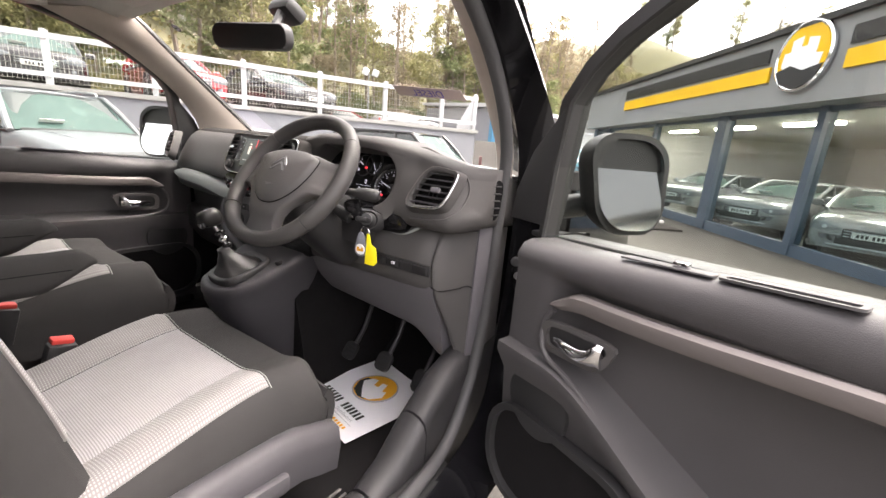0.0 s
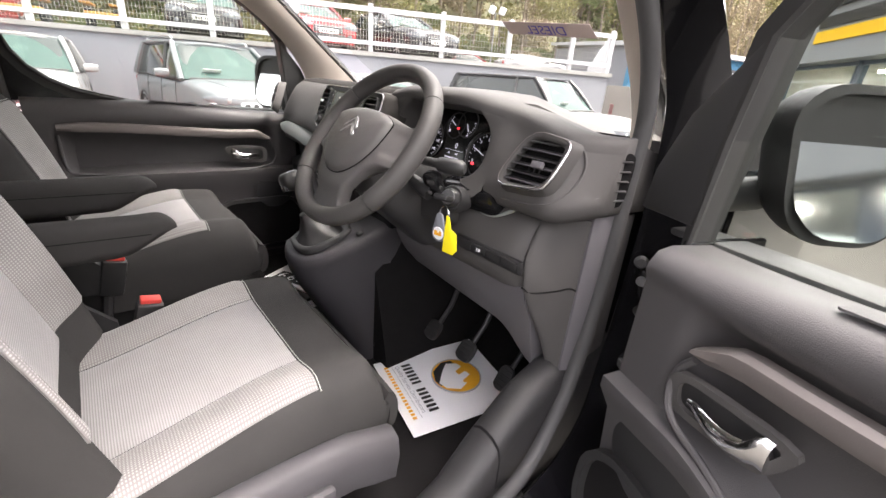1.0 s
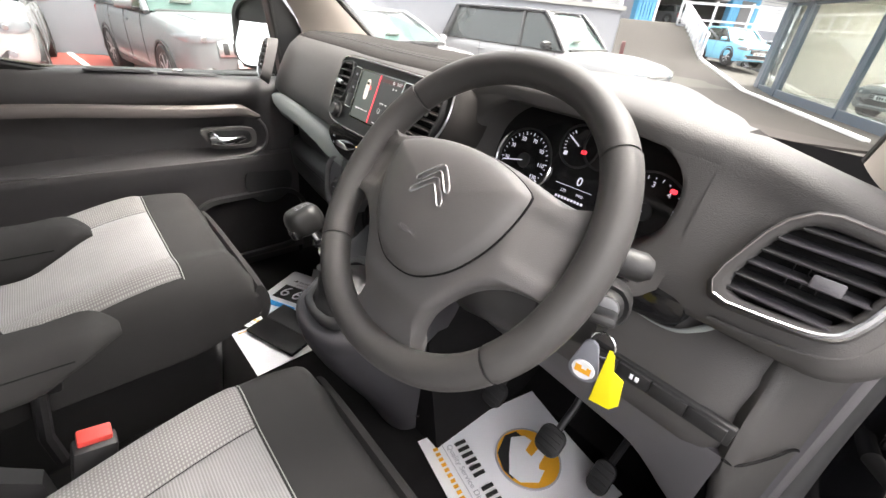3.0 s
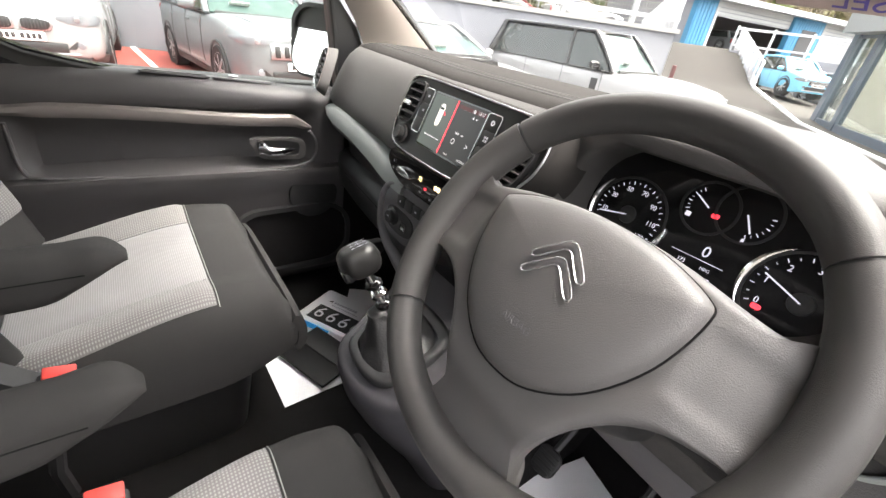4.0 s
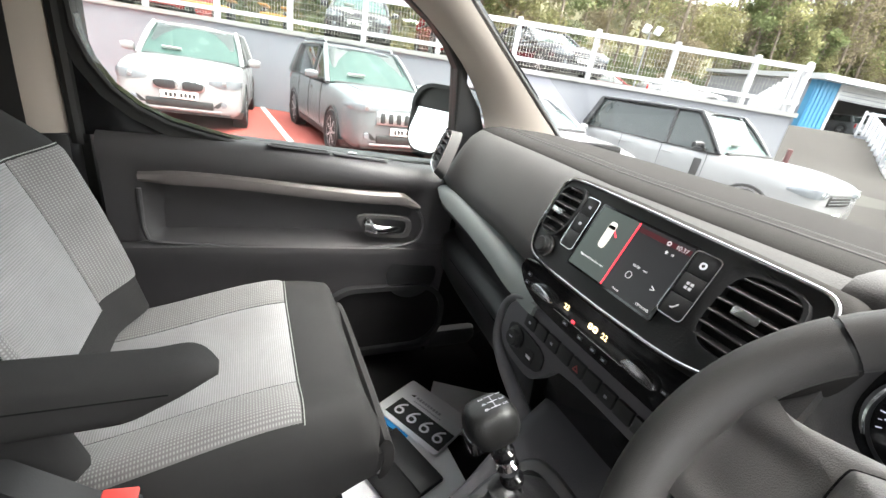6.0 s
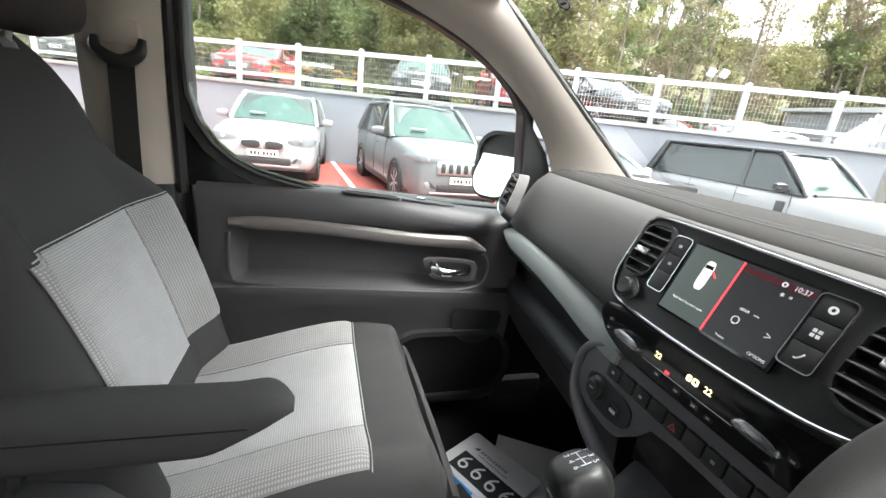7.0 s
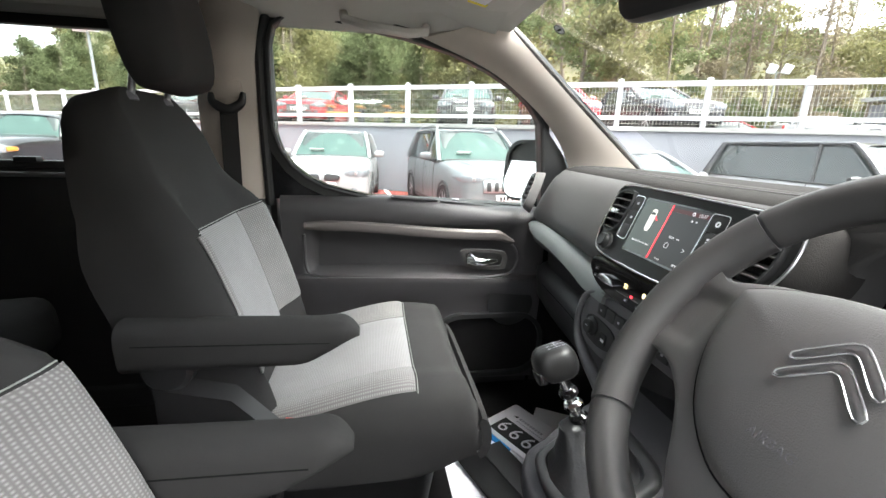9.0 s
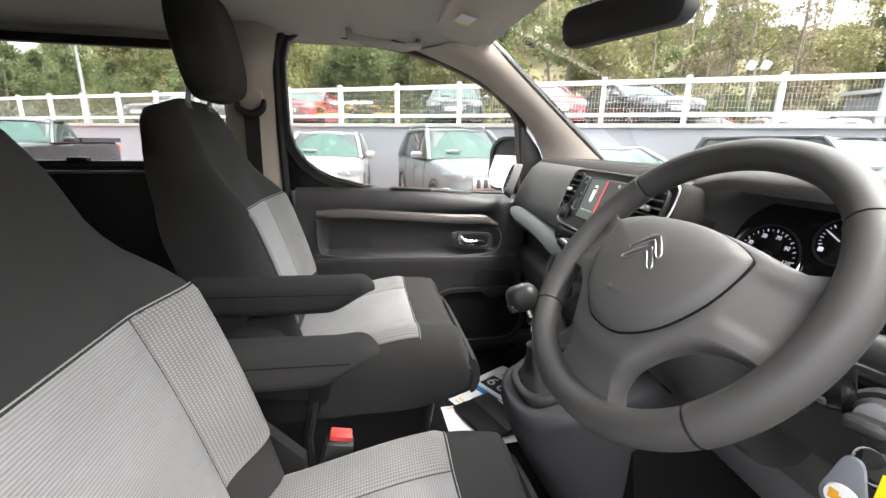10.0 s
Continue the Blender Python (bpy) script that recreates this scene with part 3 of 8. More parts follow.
part("guide_cover", box((0.03, 0.075, 0.055), (-0.765, -0.655, 1.515), 0.014), M_PILLAR, belt, "beige guide cover")
part("guide_loop", tube(spline([(-0.748, -0.698, 1.502), (-0.744, -0.692, 1.476), (-0.742, -0.655, 1.458), (-0.744, -0.620, 1.476), (-0.748, -0.612, 1.506)], 18), [0.007 + 0.007 * math.sin(math.pi * k / 18) for k in range(19)], 10), M_BLACK, belt, "black plastic belt loop")
part("webbing", sheet(lambda u, v: (-0.752 + 0.004 * math.sin(6 * v), -0.68 + 0.048 * u - 0.01 * v, 1.46 - 0.62 * v), 2, 16, 0.002), M_CLOTH, belt)
# rear side of the cabin, passenger side: low panel, glazed window, upper panel
solo("wall_rear_side_low", box((0.09, 1.66, 0.84), (-0.86, -1.56, 0.86), 0.02), M_BLACK, "black rear side panel below the window", "wall", kind="structure")
solo("wall_rear_side_high", box((0.09, 1.66, 0.10), (-0.85, -1.56, 1.735), 0.02), M_ROOF, "pale panel above the rear side window", "wall", kind="structure")
rw = solo("window_2", box((0.008, 1.62, 0.40), (-0.865, -1.56, 1.48), 0.002), M_GLASS, "rear side window with a black frame", "window", kind="structure")
rw.visible_shadow = False
for z, h in ((1.29, 0.022), (1.675, 0.03)):
    part("window_frame", box((0.03, 1.64, h), (-0.835, -1.56, z), 0.005), M_RUBBER, rw)
part("window_rail", box((0.04, 1.62, 0.014), (-0.82, -1.56, 1.262), 0.004), M_STEEL, rw, "pale metal window rail")
part("window_latch", box((0.03, 0.06, 0.016), (-0.81, -1.22, 1.305), 0.005), M_BLACK, rw, "black sliding window catch")
solo("wall_rear_side_driver", box((0.09, 1.66, 1.36), (0.86, -1.56, 1.10), 0.02), M_BLACK, "dark rear side panel behind the driver", "wall", kind="structure")

# sun visor, grab handle
visor = thing("sun_visor", "pale folded sun visor with a warning label", "sun visor")
part("blade", box((0.40, 0.17, 0.022), (-0.46, 0.035, 1.742), 0.010, (-9, 0, 0)), M_ROOF, visor)
part("warning_label", box((0.07, 0.05, 0.002), (-0.52, 0.012, 1.728), 0.0, (-9, 0, 8)), M_PAPER, visor, "white label with a yellow edge")
part("label_edge", box((0.014, 0.05, 0.003), (-0.563, 0.012, 1.728), 0.0, (-9, 0, 8)), M_YELLOW, visor)
grab = thing("grab_handle", "pale folding grab handle above the door", "grab handle")
part("grip", tube([(-0.755, -0.33, 1.735), (-0.715, -0.325, 1.705), (-0.705, -0.27, 1.692), (-0.705, -0.15, 1.680), (-0.715, -0.10, 1.690), (-0.755, -0.095, 1.715)], 0.013, 8), M_ROOF, grab)
# interior mirror
rm = thing("rear_view_mirror", "black framed interior mirror hanging from the windscreen", "mirror")
mir_m = pose(0.070, 0.158, 1.592, 8, 0, 20)
part("mirror_shell", merge(bmesh.new(), plate(rrect(0.245, 0.070, 0.028, 6), 0.035, None, 0.014), mir_m @ pose(0, 0, 0, -90, 0, 180)), M_BLACK, rm)
part("mirror_glass", merge(bmesh.new(), plate(rrect(0.232, 0.058, 0.024, 6), 0.003), mir_m @ pose(0, 0.001, 0, 90, 0, 0)), M_GLOSSY, rm, "dark tinted mirror glass")
part("stem", tube([(0.075, 0.195, 1.607), (0.060, 0.235, 1.65), (0.045, 0.262, 1.69)], 0.014, 8), M_BLACK, rm)
part("sensor_housing", box((0.10, 0.08, 0.05), (0.04, 0.285, 1.695), 0.018, (-32, 0, 0)), M_BLACK, rm, "black rain sensor housing")

# driver's door opening: seal, jamb, hinges, scuff panel
jamb = thing("door_jamb", "black painted door jamb with hinges and wiring", "door jamb", kind="structure")
SEAL = [(0.785, -0.30, 1.757), (0.79, -0.02, 1.69), (0.795, 0.17, 1.585), (0.795, 0.30, 1.465), (0.79, 0.375, 1.34), (0.785, 0.385, 1.22), (0.785, 0.375, 1.0), (0.79, 0.345, 0.84), (0.80, 0.28, 0.70), (0.815, 0.15, 0.60), (0.825, -0.1, 0.575), (0.825, -0.5, 0.57)]
part("door_seal", tube(spline(SEAL, 60), 0.016, 10), M_SEAL, jamb, "grey-black rubber door seal")
J1 = [(0.80, 0.06, 1.68), (0.80, 0.24, 1.56), (0.80, 0.37, 1.43), (0.80, 0.44, 1.28), (0.80, 0.44, 1.0), (0.80, 0.42, 0.80), (0.82, 0.33, 0.64), (0.83, 0.1, 0.56), (0.83, -0.5, 0.54)]
J2 = [(0.86, 0.10, 1.67), (0.87, 0.28, 1.55), (0.88, 0.42, 1.43), (0.90, 0.50, 1.28), (0.92, 0.51, 1.0), (0.93, 0.50, 0.75), (0.93, 0.42, 0.56), (0.93, 0.1, 0.50), (0.93, -0.5, 0.48)]
part("jamb_panel", band(J1, J2, 40, 6, 0.0, 0.01), M_PAINT, jamb, "glossy black painted steel")
part("wing_panel", sheet(lambda u, v: (0.94 + 0.01 * u, 0.50 + 0.9 * u, 0.45 + 0.80 * v - 0.02 * u), 6, 8, 0.01), M_PAINT, jamb, "black front wing")
for z in (1.00, 0.70):
    h = part("hinge", box((0.05, 0.05, 0.07), (0.855, 0.445, z), 0.012), M_PAINT, jamb)
    part("hinge_arm", box((0.06, 0.025, 0.05), (0.885, 0.415, z), 0.008, (0, 0, 30)), M_PAINT, h)
    part("bolt", lathe([(0.001, 0.006), (0.010, 0.006), (0.011, 0)], pose(0.845, 0.42, z + 0.01, 90, 0, 0), 12), M_STEEL, h)
part("bump_stop", lathe([(0.001, 0.008), (0.009, 0.008), (0.013, 0.004), (0.014, 0)], pose(0.83, 0.43, 1.045, 90, 0, 25), 20), M_SEAL, jamb, "grey rubber buffer")
part("wiring_boot", tube([(0.84, 0.455, 0.93), (0.87, 0.43, 0.925), (0.91, 0.40, 0.92)], 0.012, 10), M_RUBBER, jamb, "ribbed black wiring boot")
part("check_strap", box((0.10, 0.012, 0.02), (0.88, 0.41, 0.80), 0.003, (0, 0, -35)), M_STEEL, jamb)
scuff = thing("kick_panel", "dark grained kick panel beside the pedals", "trim panel")


def kick_run(rows):
    return loft([[(0.688, y, 0.50), (0.690, y, z - 0.075), (0.696, y, z - 0.040), (0.708, y, z - 0.014), (0.724, y, z - 0.002), (0.742, y, z), (0.762, y, z - 0.004), (0.780, y, z - 0.016), (0.788, y, z - 0.04), (0.79, y, 0.50)] for y, z in rows])


part("upper_panel", kick_run(((0.50, 0.82), (0.30, 0.795), (0.22, 0.77), (0.123, 0.70))), M_KICK, scuff, "", 50)
part("lower_panel", kick_run(((0.118, 0.697), (0.04, 0.625), (-0.04, 0.588))), M_KICK, scuff, "", 50)
part("sill_tread", kick_run(((-0.046, 0.586), (-0.20, 0.578), (-0.40, 0.575))), M_BLACK, scuff, "ribbed black sill tread", 50)
for k in range(5):
    part("tread_rib", box((0.006, 0.32, 0.004), (0.69 + 0.018 * k, -0.22, 0.579), 0.001), M_DASH, scuff)

# closed-in footwell sides and the rear door edges
for s in (-1, 1):
    solo("wall_footwell", box((0.05, 0.64 - 0.08 * s, 0.86), (s * 0.845, 0.73 + 0.05 * s, 0.86), 0.01), M_CARPET, "black carpeted footwell side", "wall", kind="structure")
solo("wall_door_gap", box((0.10, 0.06, 1.30), (-0.885, -0.59, 1.08), 0.01), M_RUBBER, "black rubber at the door edge", "door seal", kind="structure")

# ---- dashboard ----
dash = thing("dashboard", "dark grained plastic dashboard with silver trim", "dashboard")


def on_m(m, bm):
    bm.transform(m)
    return bm


on = on_m


def face_y(x):
    """How far back the lower edge of the upper moulding stands, along the dashboard."""
    return lerp_row([(-0.785, 0.345), (-0.755, 0.295), (-0.715, 0.265), (-0.65, 0.248), (-0.55, 0.236), (-0.40, 0.222), (-0.28, 0.208), (-0.19, 0.192), (-0.12, 0.184), (0.26, 0.184)], x)[0]


def dash_profile(x):
    """Upper moulding in (y, z), from the windscreen over the top and round the lip below."""
    e = smoothstep(0.66, 0.80, abs(x))
    f = face_y(x)
    top = 1.326 - 0.03 * e
    return [(0.98, 1.255), (0.75, 1.30), (0.55, top - 0.004), (0.42 + 0.02 * e, top), (f + 0.125, top - 0.002), (f + 0.090, top - 0.012), (f + 0.066, top - 0.030), (f + 0.048, top - 0.055),
            (f + 0.026, top - 0.095), (f + 0.010, top - 0.130), (f + 0.004, 1.172), (f + 0.006, 1.160), (f + 0.018, 1.150), (f + 0.06, 1.145), (0.50, 1.13), (0.98, 1.13)]


def dash_run(x0, x1, n):
    return [[(x0 + (x1 - x0) * i / n, y, z) for y, z in dash_profile(x0 + (x1 - x0) * i / n)] for i in range(n + 1)]


part("upper_moulding", loft(dash_run(-0.785, 0.232, 48)), M_DASH, dash, "dark grained upper moulding", 60)
pad_rows = []
for i in range(41):
    x = -0.76 + 0.985 * i / 40
    p = dash_profile(x)
    pad_rows.append([(x, y, z + 0.004) for y, z in (p[1], p[2], p[3], p[4])] + [(x, p[5][0] + 0.008, p[5][1] + 0.0065), (x, p[5][0] + 0.004, p[5][1] + 0.001)])
part("top_pad", loft(pad_rows, False, False), M_TOP, dash, "matt brown-black top pad", 60)
for d in (0.02, 0.055):
    part("pad_seam", tube([(-0.74 + 0.95 * k / 24, dash_profile(-0.74 + 0.95 * k / 24)[4][0] + d, dash_profile(-0.74 + 0.95 * k / 24)[4][1] + 0.0045) for k in range(25)], 0.0022, 6), M_DASH, dash)

CX, CZ = 0.392, 1.236


def top_z(x):
    return 1.346 - 0.058 * smoothstep(0.44, 0.80, x) - 0.014 * smoothstep(0.27, 0.20, x)


def front_y(z):
    """The raked face on the driver's side."""
    return 0.2335 + 0.44 * (z - 1.226)


def lip_y(x):
    return front_y(top_z(x) - 0.030) - 0.046 * smoothstep(0.62, 0.50, x)


def driver_ring(x):
    """Right-hand moulding: a smooth bulge that carries the vent and rounds off at the door."""
    tz = top_z(x)
    q = max(0.0, (x - 0.715) / 0.075)
    sh, dz = 0.085 * q ** 2.4, 0.022 * q ** 2
    rows = [(0.98, 1.10), (0.98, 1.115), (0.75, 1.17), (0.55, tz - 0.055), (0.42, tz - 0.020)]
    rows += [(lip_y(x) + 0.050 + sh, tz), (lip_y(x) + 0.012 + sh, tz - 0.004), (lip_y(x) + sh, tz - 0.016), (lip_y(x) + 0.001 + sh, tz - 0.032)]
    zs = [1.262, 1.242, 1.222, 1.202, 1.184]
    k = smoothstep(0.62, 0.56, x)
    rows += [(front_y(z) - 0.012 * k * smoothstep(1.18, 1.26, z) + sh, z) for z in zs]
    rows += [(0.2095 + sh, 1.166 + dz), (0.2105 + sh, 1.150 + dz), (0.218 + sh, 1.137 + dz), (0.234 + sh, 1.129 + dz), (0.27 + sh, 1.126 + dz)]
    return [(x, y, z) for y, z in rows]


part("driver_moulding", loft([driver_ring(0.572 + 0.218 * i / 28) for i in range(29)]), M_DASH, dash, "smooth bulge round the driver's vent", 60)


def hood_ring(grow, depth, fix=None):
    """Opening of the instrument hood, seen from the seat: grow widens it, depth sets it back from the rim."""
    out = []
    for i in range(48):
        a = 2 * math.pi * i / 48
        c, s = math.cos(a), math.sin(a)
        x = CX + (0.157 + grow) * math.copysign(abs(c) ** 0.72, c) + 0.010 * s
        z = CZ + (0.088 + grow) * math.copysign(abs(s) ** 0.80, s)
        x, z = min(0.574, max(0.208, x)), min(top_z(x) - 0.030, max(1.128, z))
        hoodlip = 0.046 * smoothstep(-0.5, 0.75, s) * smoothstep(0.62, 0.50, x)
        y = front_y(z) - hoodlip + depth
        if fix is not None:
            y, x, z = fix, CX + (x - CX) * 0.985, CZ + (z - CZ) * 0.97
        out.append((x, y, z))
    return out


part("instrument_hood", loft([hood_ring(-0.006, 0, 0.318), hood_ring(-0.003, 0.030), hood_ring(0.0, 0.012), hood_ring(0.003, 0.003), hood_ring(0.008, 0.0), hood_ring(0.05, 0.0)], True, False), M_DASH, dash, "hooded instrument surround", 60)
hood_top = []
for i in range(21):
    x = 0.205 + 0.368 * i / 20
    tz, ly, f = top_z(x), lip_y(x), smoothstep(0.38, 0.56, x)
    hood_top.append([(x, 0.98, 1.255 - 0.135 * f), (x, 0.75, 1.30 - 0.125 * f), (x, 0.55, tz - 0.006 - 0.049 * f), (x, 0.42, tz - 0.020 * f), (x, ly + 0.09, tz - 0.001), (x, ly + 0.050, tz), (x, ly + 0.012, tz - 0.004), (x, ly, tz - 0.016), (x, ly + 0.001, tz - 0.032), (x, ly + 0.05, tz - 0.045), (x, 0.98, 1.15 - 0.05 * f)])
part("hood_top", loft(hood_top), M_DASH, dash, "", 60)
part("hood_infill", loft([[(0.225, y, 1.05), (0.555, y, 1.05), (0.555, y, z), (0.225, y, z)] for y, z in ((0.345, 1.21), (0.55, 1.18), (0.75, 1.12), (0.97, 1.08))]), M_BLACK, dash)
crease = [(0.645, front_y(1.286) + 0.004, 1.289), (0.690, front_y(1.286) + 0.002, 1.2865), (0.730, front_y(1.280) + 0.004, 1.278), (0.752, front_y(1.262) + 0.014, 1.262), (0.762, front_y(1.235) + 0.022, 1.232), (0.755, front_y(1.20) + 0.018, 1.196), (0.735, front_y(1.175) + 0.004, 1.170), (0.690, front_y(1.166) - 0.001, 1.159), (0.63, front_y(1.160) - 0.001, 1.154)]
part("vent_crease", tube(spline(crease, 40), 0.0022, 6), M_DASH, dash, "raised crease round the vent surround")

clus = thing("instrument_cluster", "lit instrument cluster with white dials and red warning lights", "instruments")
cl_m = face_m((0.40, 0.285, 1.23), (1, 0.0, 0), (0, 0.30, 0.95))
part("face", merge(bmesh.new(), plate(rrect(0.345, 0.19, 0.06, 8, -0.006, 0.0), 0.004), cl_m), M_GREYGLASS, clus, "black instrument face")


def circle(cx, cy, r, n=40, a0=0, a1=360):
    return [(cx + r * math.cos(radians(a0 + (a1 - a0) * k / n)), cy + r * math.sin(radians(a0 + (a1 - a0) * k / n))) for k in range(n)]


def dial(cx, cy, r, a0, a1, n, nums, pointer, name, num=0.0085, arcs=((128, 205),)):
    """A dial on the instrument face: sunk ring, chrome arcs, ticks, numerals and a pointer."""
    d = part(name, ring_plate(circle(cx, cy, r + 0.008), circle(cx, cy, r + 0.005), 0.0055, cl_m), M_BLACK, clus)
    for b0, b1 in arcs:
        arc = [cl_m @ Vector((cx + (r + 0.010) * math.cos(t), cy + (r + 0.010) * math.sin(t), 0.007)) for t in [radians(b0 + (b1 - b0) * k / 14) for k in range(15)]]
        part("chrome_arc", tube(arc, [0.0006 + 0.0026 * math.sin(math.pi * k / 14) for k in range(15)], 6), M_CHROME, d, "bright chrome arc")
    for k in range(n + 1):
        t = radians(a0 + (a1 - a0) * k / n)
        long = k % 2 == 0
        tm = cl_m @ Matrix.Translation((cx + (r - 0.001) * math.cos(t), cy + (r - 0.001) * math.sin(t), 0.0048)) @ Matrix.Rotation(t, 4, "Z")
        part("tick", merge(bmesh.new(), box((0.0042 if long else 0.0024, 0.0010 if long else 0.0007, 0.0005)), tm), M_LIT_WHITE, d)
    for k, txt in enumerate(nums):
        t = radians(a0 + (a1 - a0) * (k + 0.5) / len(nums)) if name == "speedometer" else radians(a0 + (a1 - a0) * k / (len(nums) - 1))
        words("numeral", txt, num, cl_m @ Matrix.Translation((cx + (r - 0.0095) * math.cos(t), cy + (r - 0.0095) * math.sin(t), 0.0048)), M_LIT_WHITE, d)
    t = radians(pointer)
    pm = cl_m @ Matrix.Translation((cx + 0.5 * (r - 0.004) * math.cos(t), cy + 0.5 * (r - 0.004) * math.sin(t), 0.007)) @ Matrix.Rotation(t, 4, "Z")
    part("pointer", merge(bmesh.new(), box((r - 0.004, 0.0016, 0.001))), M_LIT_WHITE, d, "white pointer").data.transform(pm)
    if r > 0.03:
        part("pointer_hub", lathe([(0.001, 0.0075), (0.011, 0.0070), (0.012, 0.004)], cl_m @ Matrix.Translation((cx, cy, 0)), 20), M_BLACK, d)


dial(-0.100, -0.013, 0.043, 205, -55, 26, ["10", "30", "50", "70", "90", "110", "130"], 193, "speedometer", 0.0085, ((135, 215), (-40, 5)))
dial(0.104, -0.022, 0.046, 205, -20, 18, ["0", "1", "2", "3", "4", "5", "6"], 160, "rev_counter", 0.0095, ((120, 210),))
dial(-0.016, 0.032, 0.024, 200, 128, 6, [], 150, "temperature_gauge", 0.005, ())
dial(0.022, 0.040, 0.025, -70, 10, 6, [], -58, "fuel_gauge", 0.005, ())
part("info_screen", merge(bmesh.new(), plate(rrect(0.066, 0.052, 0.004), 0.0046), cl_m @ Matrix.Translation((0.0, -0.030, 0))), M_GLOSSY, clus)
words("numeral", "0", 0.018, cl_m @ Matrix.Translation((0.006, -0.015, 0.005)), M_LIT_WHITE, clus)
words("numeral", "173", 0.0065, cl_m @ Matrix.Translation((-0.014, -0.034, 0.005)), M_LIT_WHITE, clus)
words("numeral", "MPG", 0.0055, cl_m @ Matrix.Translation((0.014, -0.034, 0.005)), M_LIT_WHITE, clus)
for k in range(9):
    part("info_bar", box((0.0035, 0.0035, 0.0004), (-0.022 + 0.0055 * k, -0.044, 0.005)), M_LIT_WHITE, clus).data.transform(cl_m)
part("info_line", box((0.060, 0.0007, 0.0005), (0.000, -0.0255, 0.005)), M_LIT_WHITE, clus).data.transform(cl_m)
for x, y, w in ((-0.006, 0.026, 0.008), (0.074, -0.044, 0.0095), (0.128, 0.014, 0.0085)):
    part("warning_light", merge(bmesh.new(), plate(rrect(w, 0.0055, 0.002), 0.0055), cl_m @ Matrix.Translation((x, y, 0))), M_LIT_RED, clus, "red warning light")
part("gauge_mark", merge(bmesh.new(), plate(rrect(0.006, 0.006, 0.001), 0.0050), cl_m @ Matrix.Translation((-0.034, 0.018, 0))), M_LIT_WHITE, clus)
part("gauge_mark", merge(bmesh.new(), plate(rrect(0.003, 0.006, 0.001), 0.0050), cl_m @ Matrix.Translation((0.030, 0.012, 0))), M_LIT_WHITE, clus)


def chord(poly, y):
    """Where the level y crosses an outline."""
    xs = []
    for (xa, ya), (xb, yb) in zip(poly, poly[1:] + poly[:1]):
        if (ya - y) * (yb - y) < 0:
            xs.append(xa + (xb - xa) * (y - ya) / (yb - ya))
    return min(xs), max(xs)


def side_vent(at, right, up, wide=1.0):
    """Outer air vent: raked opening with slats, bright edge and a tab."""
    v = thing("air_vent", "raked air vent with black slats and a silver frame", "air vent", "dashboard vents")
    m = face_m(at, right, up) @ Matrix.Translation((0, 0, 0.015))
    out = rounded([(-0.074, -0.056), (0.022, -0.049), (0.044, -0.040), (0.055, -0.014), (0.066, 0.036), (0.060, 0.050), (-0.030, 0.060)], 2)
    inn = rounded([(-0.058, -0.046), (0.018, -0.041), (0.036, -0.032), (0.046, -0.010), (0.054, 0.033), (0.049, 0.040), (-0.026, 0.050)], 2)
    out, inn = [(x * wide, y) for x, y in out], [(x * wide, y) for x, y in inn]
    part("back", plate(out, 0.003, m @ Matrix.Translation((0, 0, -0.014))), M_CARPET, v)
    bez = bmesh.new()
    rings = [[m @ Vector((x, y, -0.012)) for x, y in inn], [m @ Vector((x, y, 0.003)) for x, y in inn], [m @ Vector((0.5 * (x + a), 0.5 * (y + b), 0.0065)) for (x, y), (a, b) in zip(inn, out)], [m @ Vector((x, y, 0.006)) for x, y in out], [m @ Vector((x * 1.05, y * 1.06, -0.004)) for x, y in out], [m @ Vector((x * 1.12, y * 1.14, -0.020)) for x, y in out]]
    loft(rings, True, False, bez)
    part("frame", bez, M_DASH, v, "", 60)
    low = [(x, y) for x, y in out if not (y > 0.046 and x < 0.05) and not (x < -0.032 and y > -0.050)]
    low = sorted(low, key=lambda q: math.atan2(q[1] - 0.01, q[0] + 0.01))
    part("silver_edge", tube([m @ Vector((x * 0.985, y * 0.985, 0.0072)) for x, y in low], [0.0014 + 0.0026 * math.sin(math.pi * k / (len(low) - 1)) for k in range(len(low))], 8), M_BADGE, v, "satin chrome edging")
    part("fine_edge", tube([m @ Vector((x, y, 0.0062)) for x, y in out], 0.0008, 5, True), M_STRIP, v)
    for k in range(6):
        y = -0.034 + 0.0150 * k
        x0, x1 = chord(inn, y)
        part("slat", box((x1 - x0 + 0.003, 0.0024, 0.020), ((x0 + x1) / 2, y, -0.003), 0.0008, (24, 0, 0)), M_BLACK if k % 2 else M_SHELL, v).data.transform(m)
        if k in (1, 2, 3):
            part("fin", box((0.0012, 0.030, 0.004), (0.012 * (k - 2), 0.0, -0.009)), M_BLACK, v).data.transform(m)
    part("tab", box((0.024, 0.0125, 0.010), (0.016, -0.003, 0.009), 0.002), M_LOW, v, "grey adjusting tab").data.transform(m)
    return v


side_vent((0.683, 0.2315, 1.226), (1, 0, 0), (0, 0.40, 0.917))
left_vent = side_vent((0.648, 0.240, 1.247), (1, 0.28, 0), (0, 0.36, 0.93), 0.95)
for ob in left_vent.children_recursive:
    ob.data.transform(Matrix.Diagonal((-1, 1, 1, 1)))
    ob.data.flip_normals()

# centre pod with two vents and the touch screen
pod = thing("centre_console_pod", "gloss and matt black centre pod with a chrome outline", "centre console")
pd_m = face_m((0.03, 0.178, 1.26), (1, -0.05, 0), (0, 0.371, 0.928))


def on_pod(bm):
    bm.transform(pd_m)
    return bm


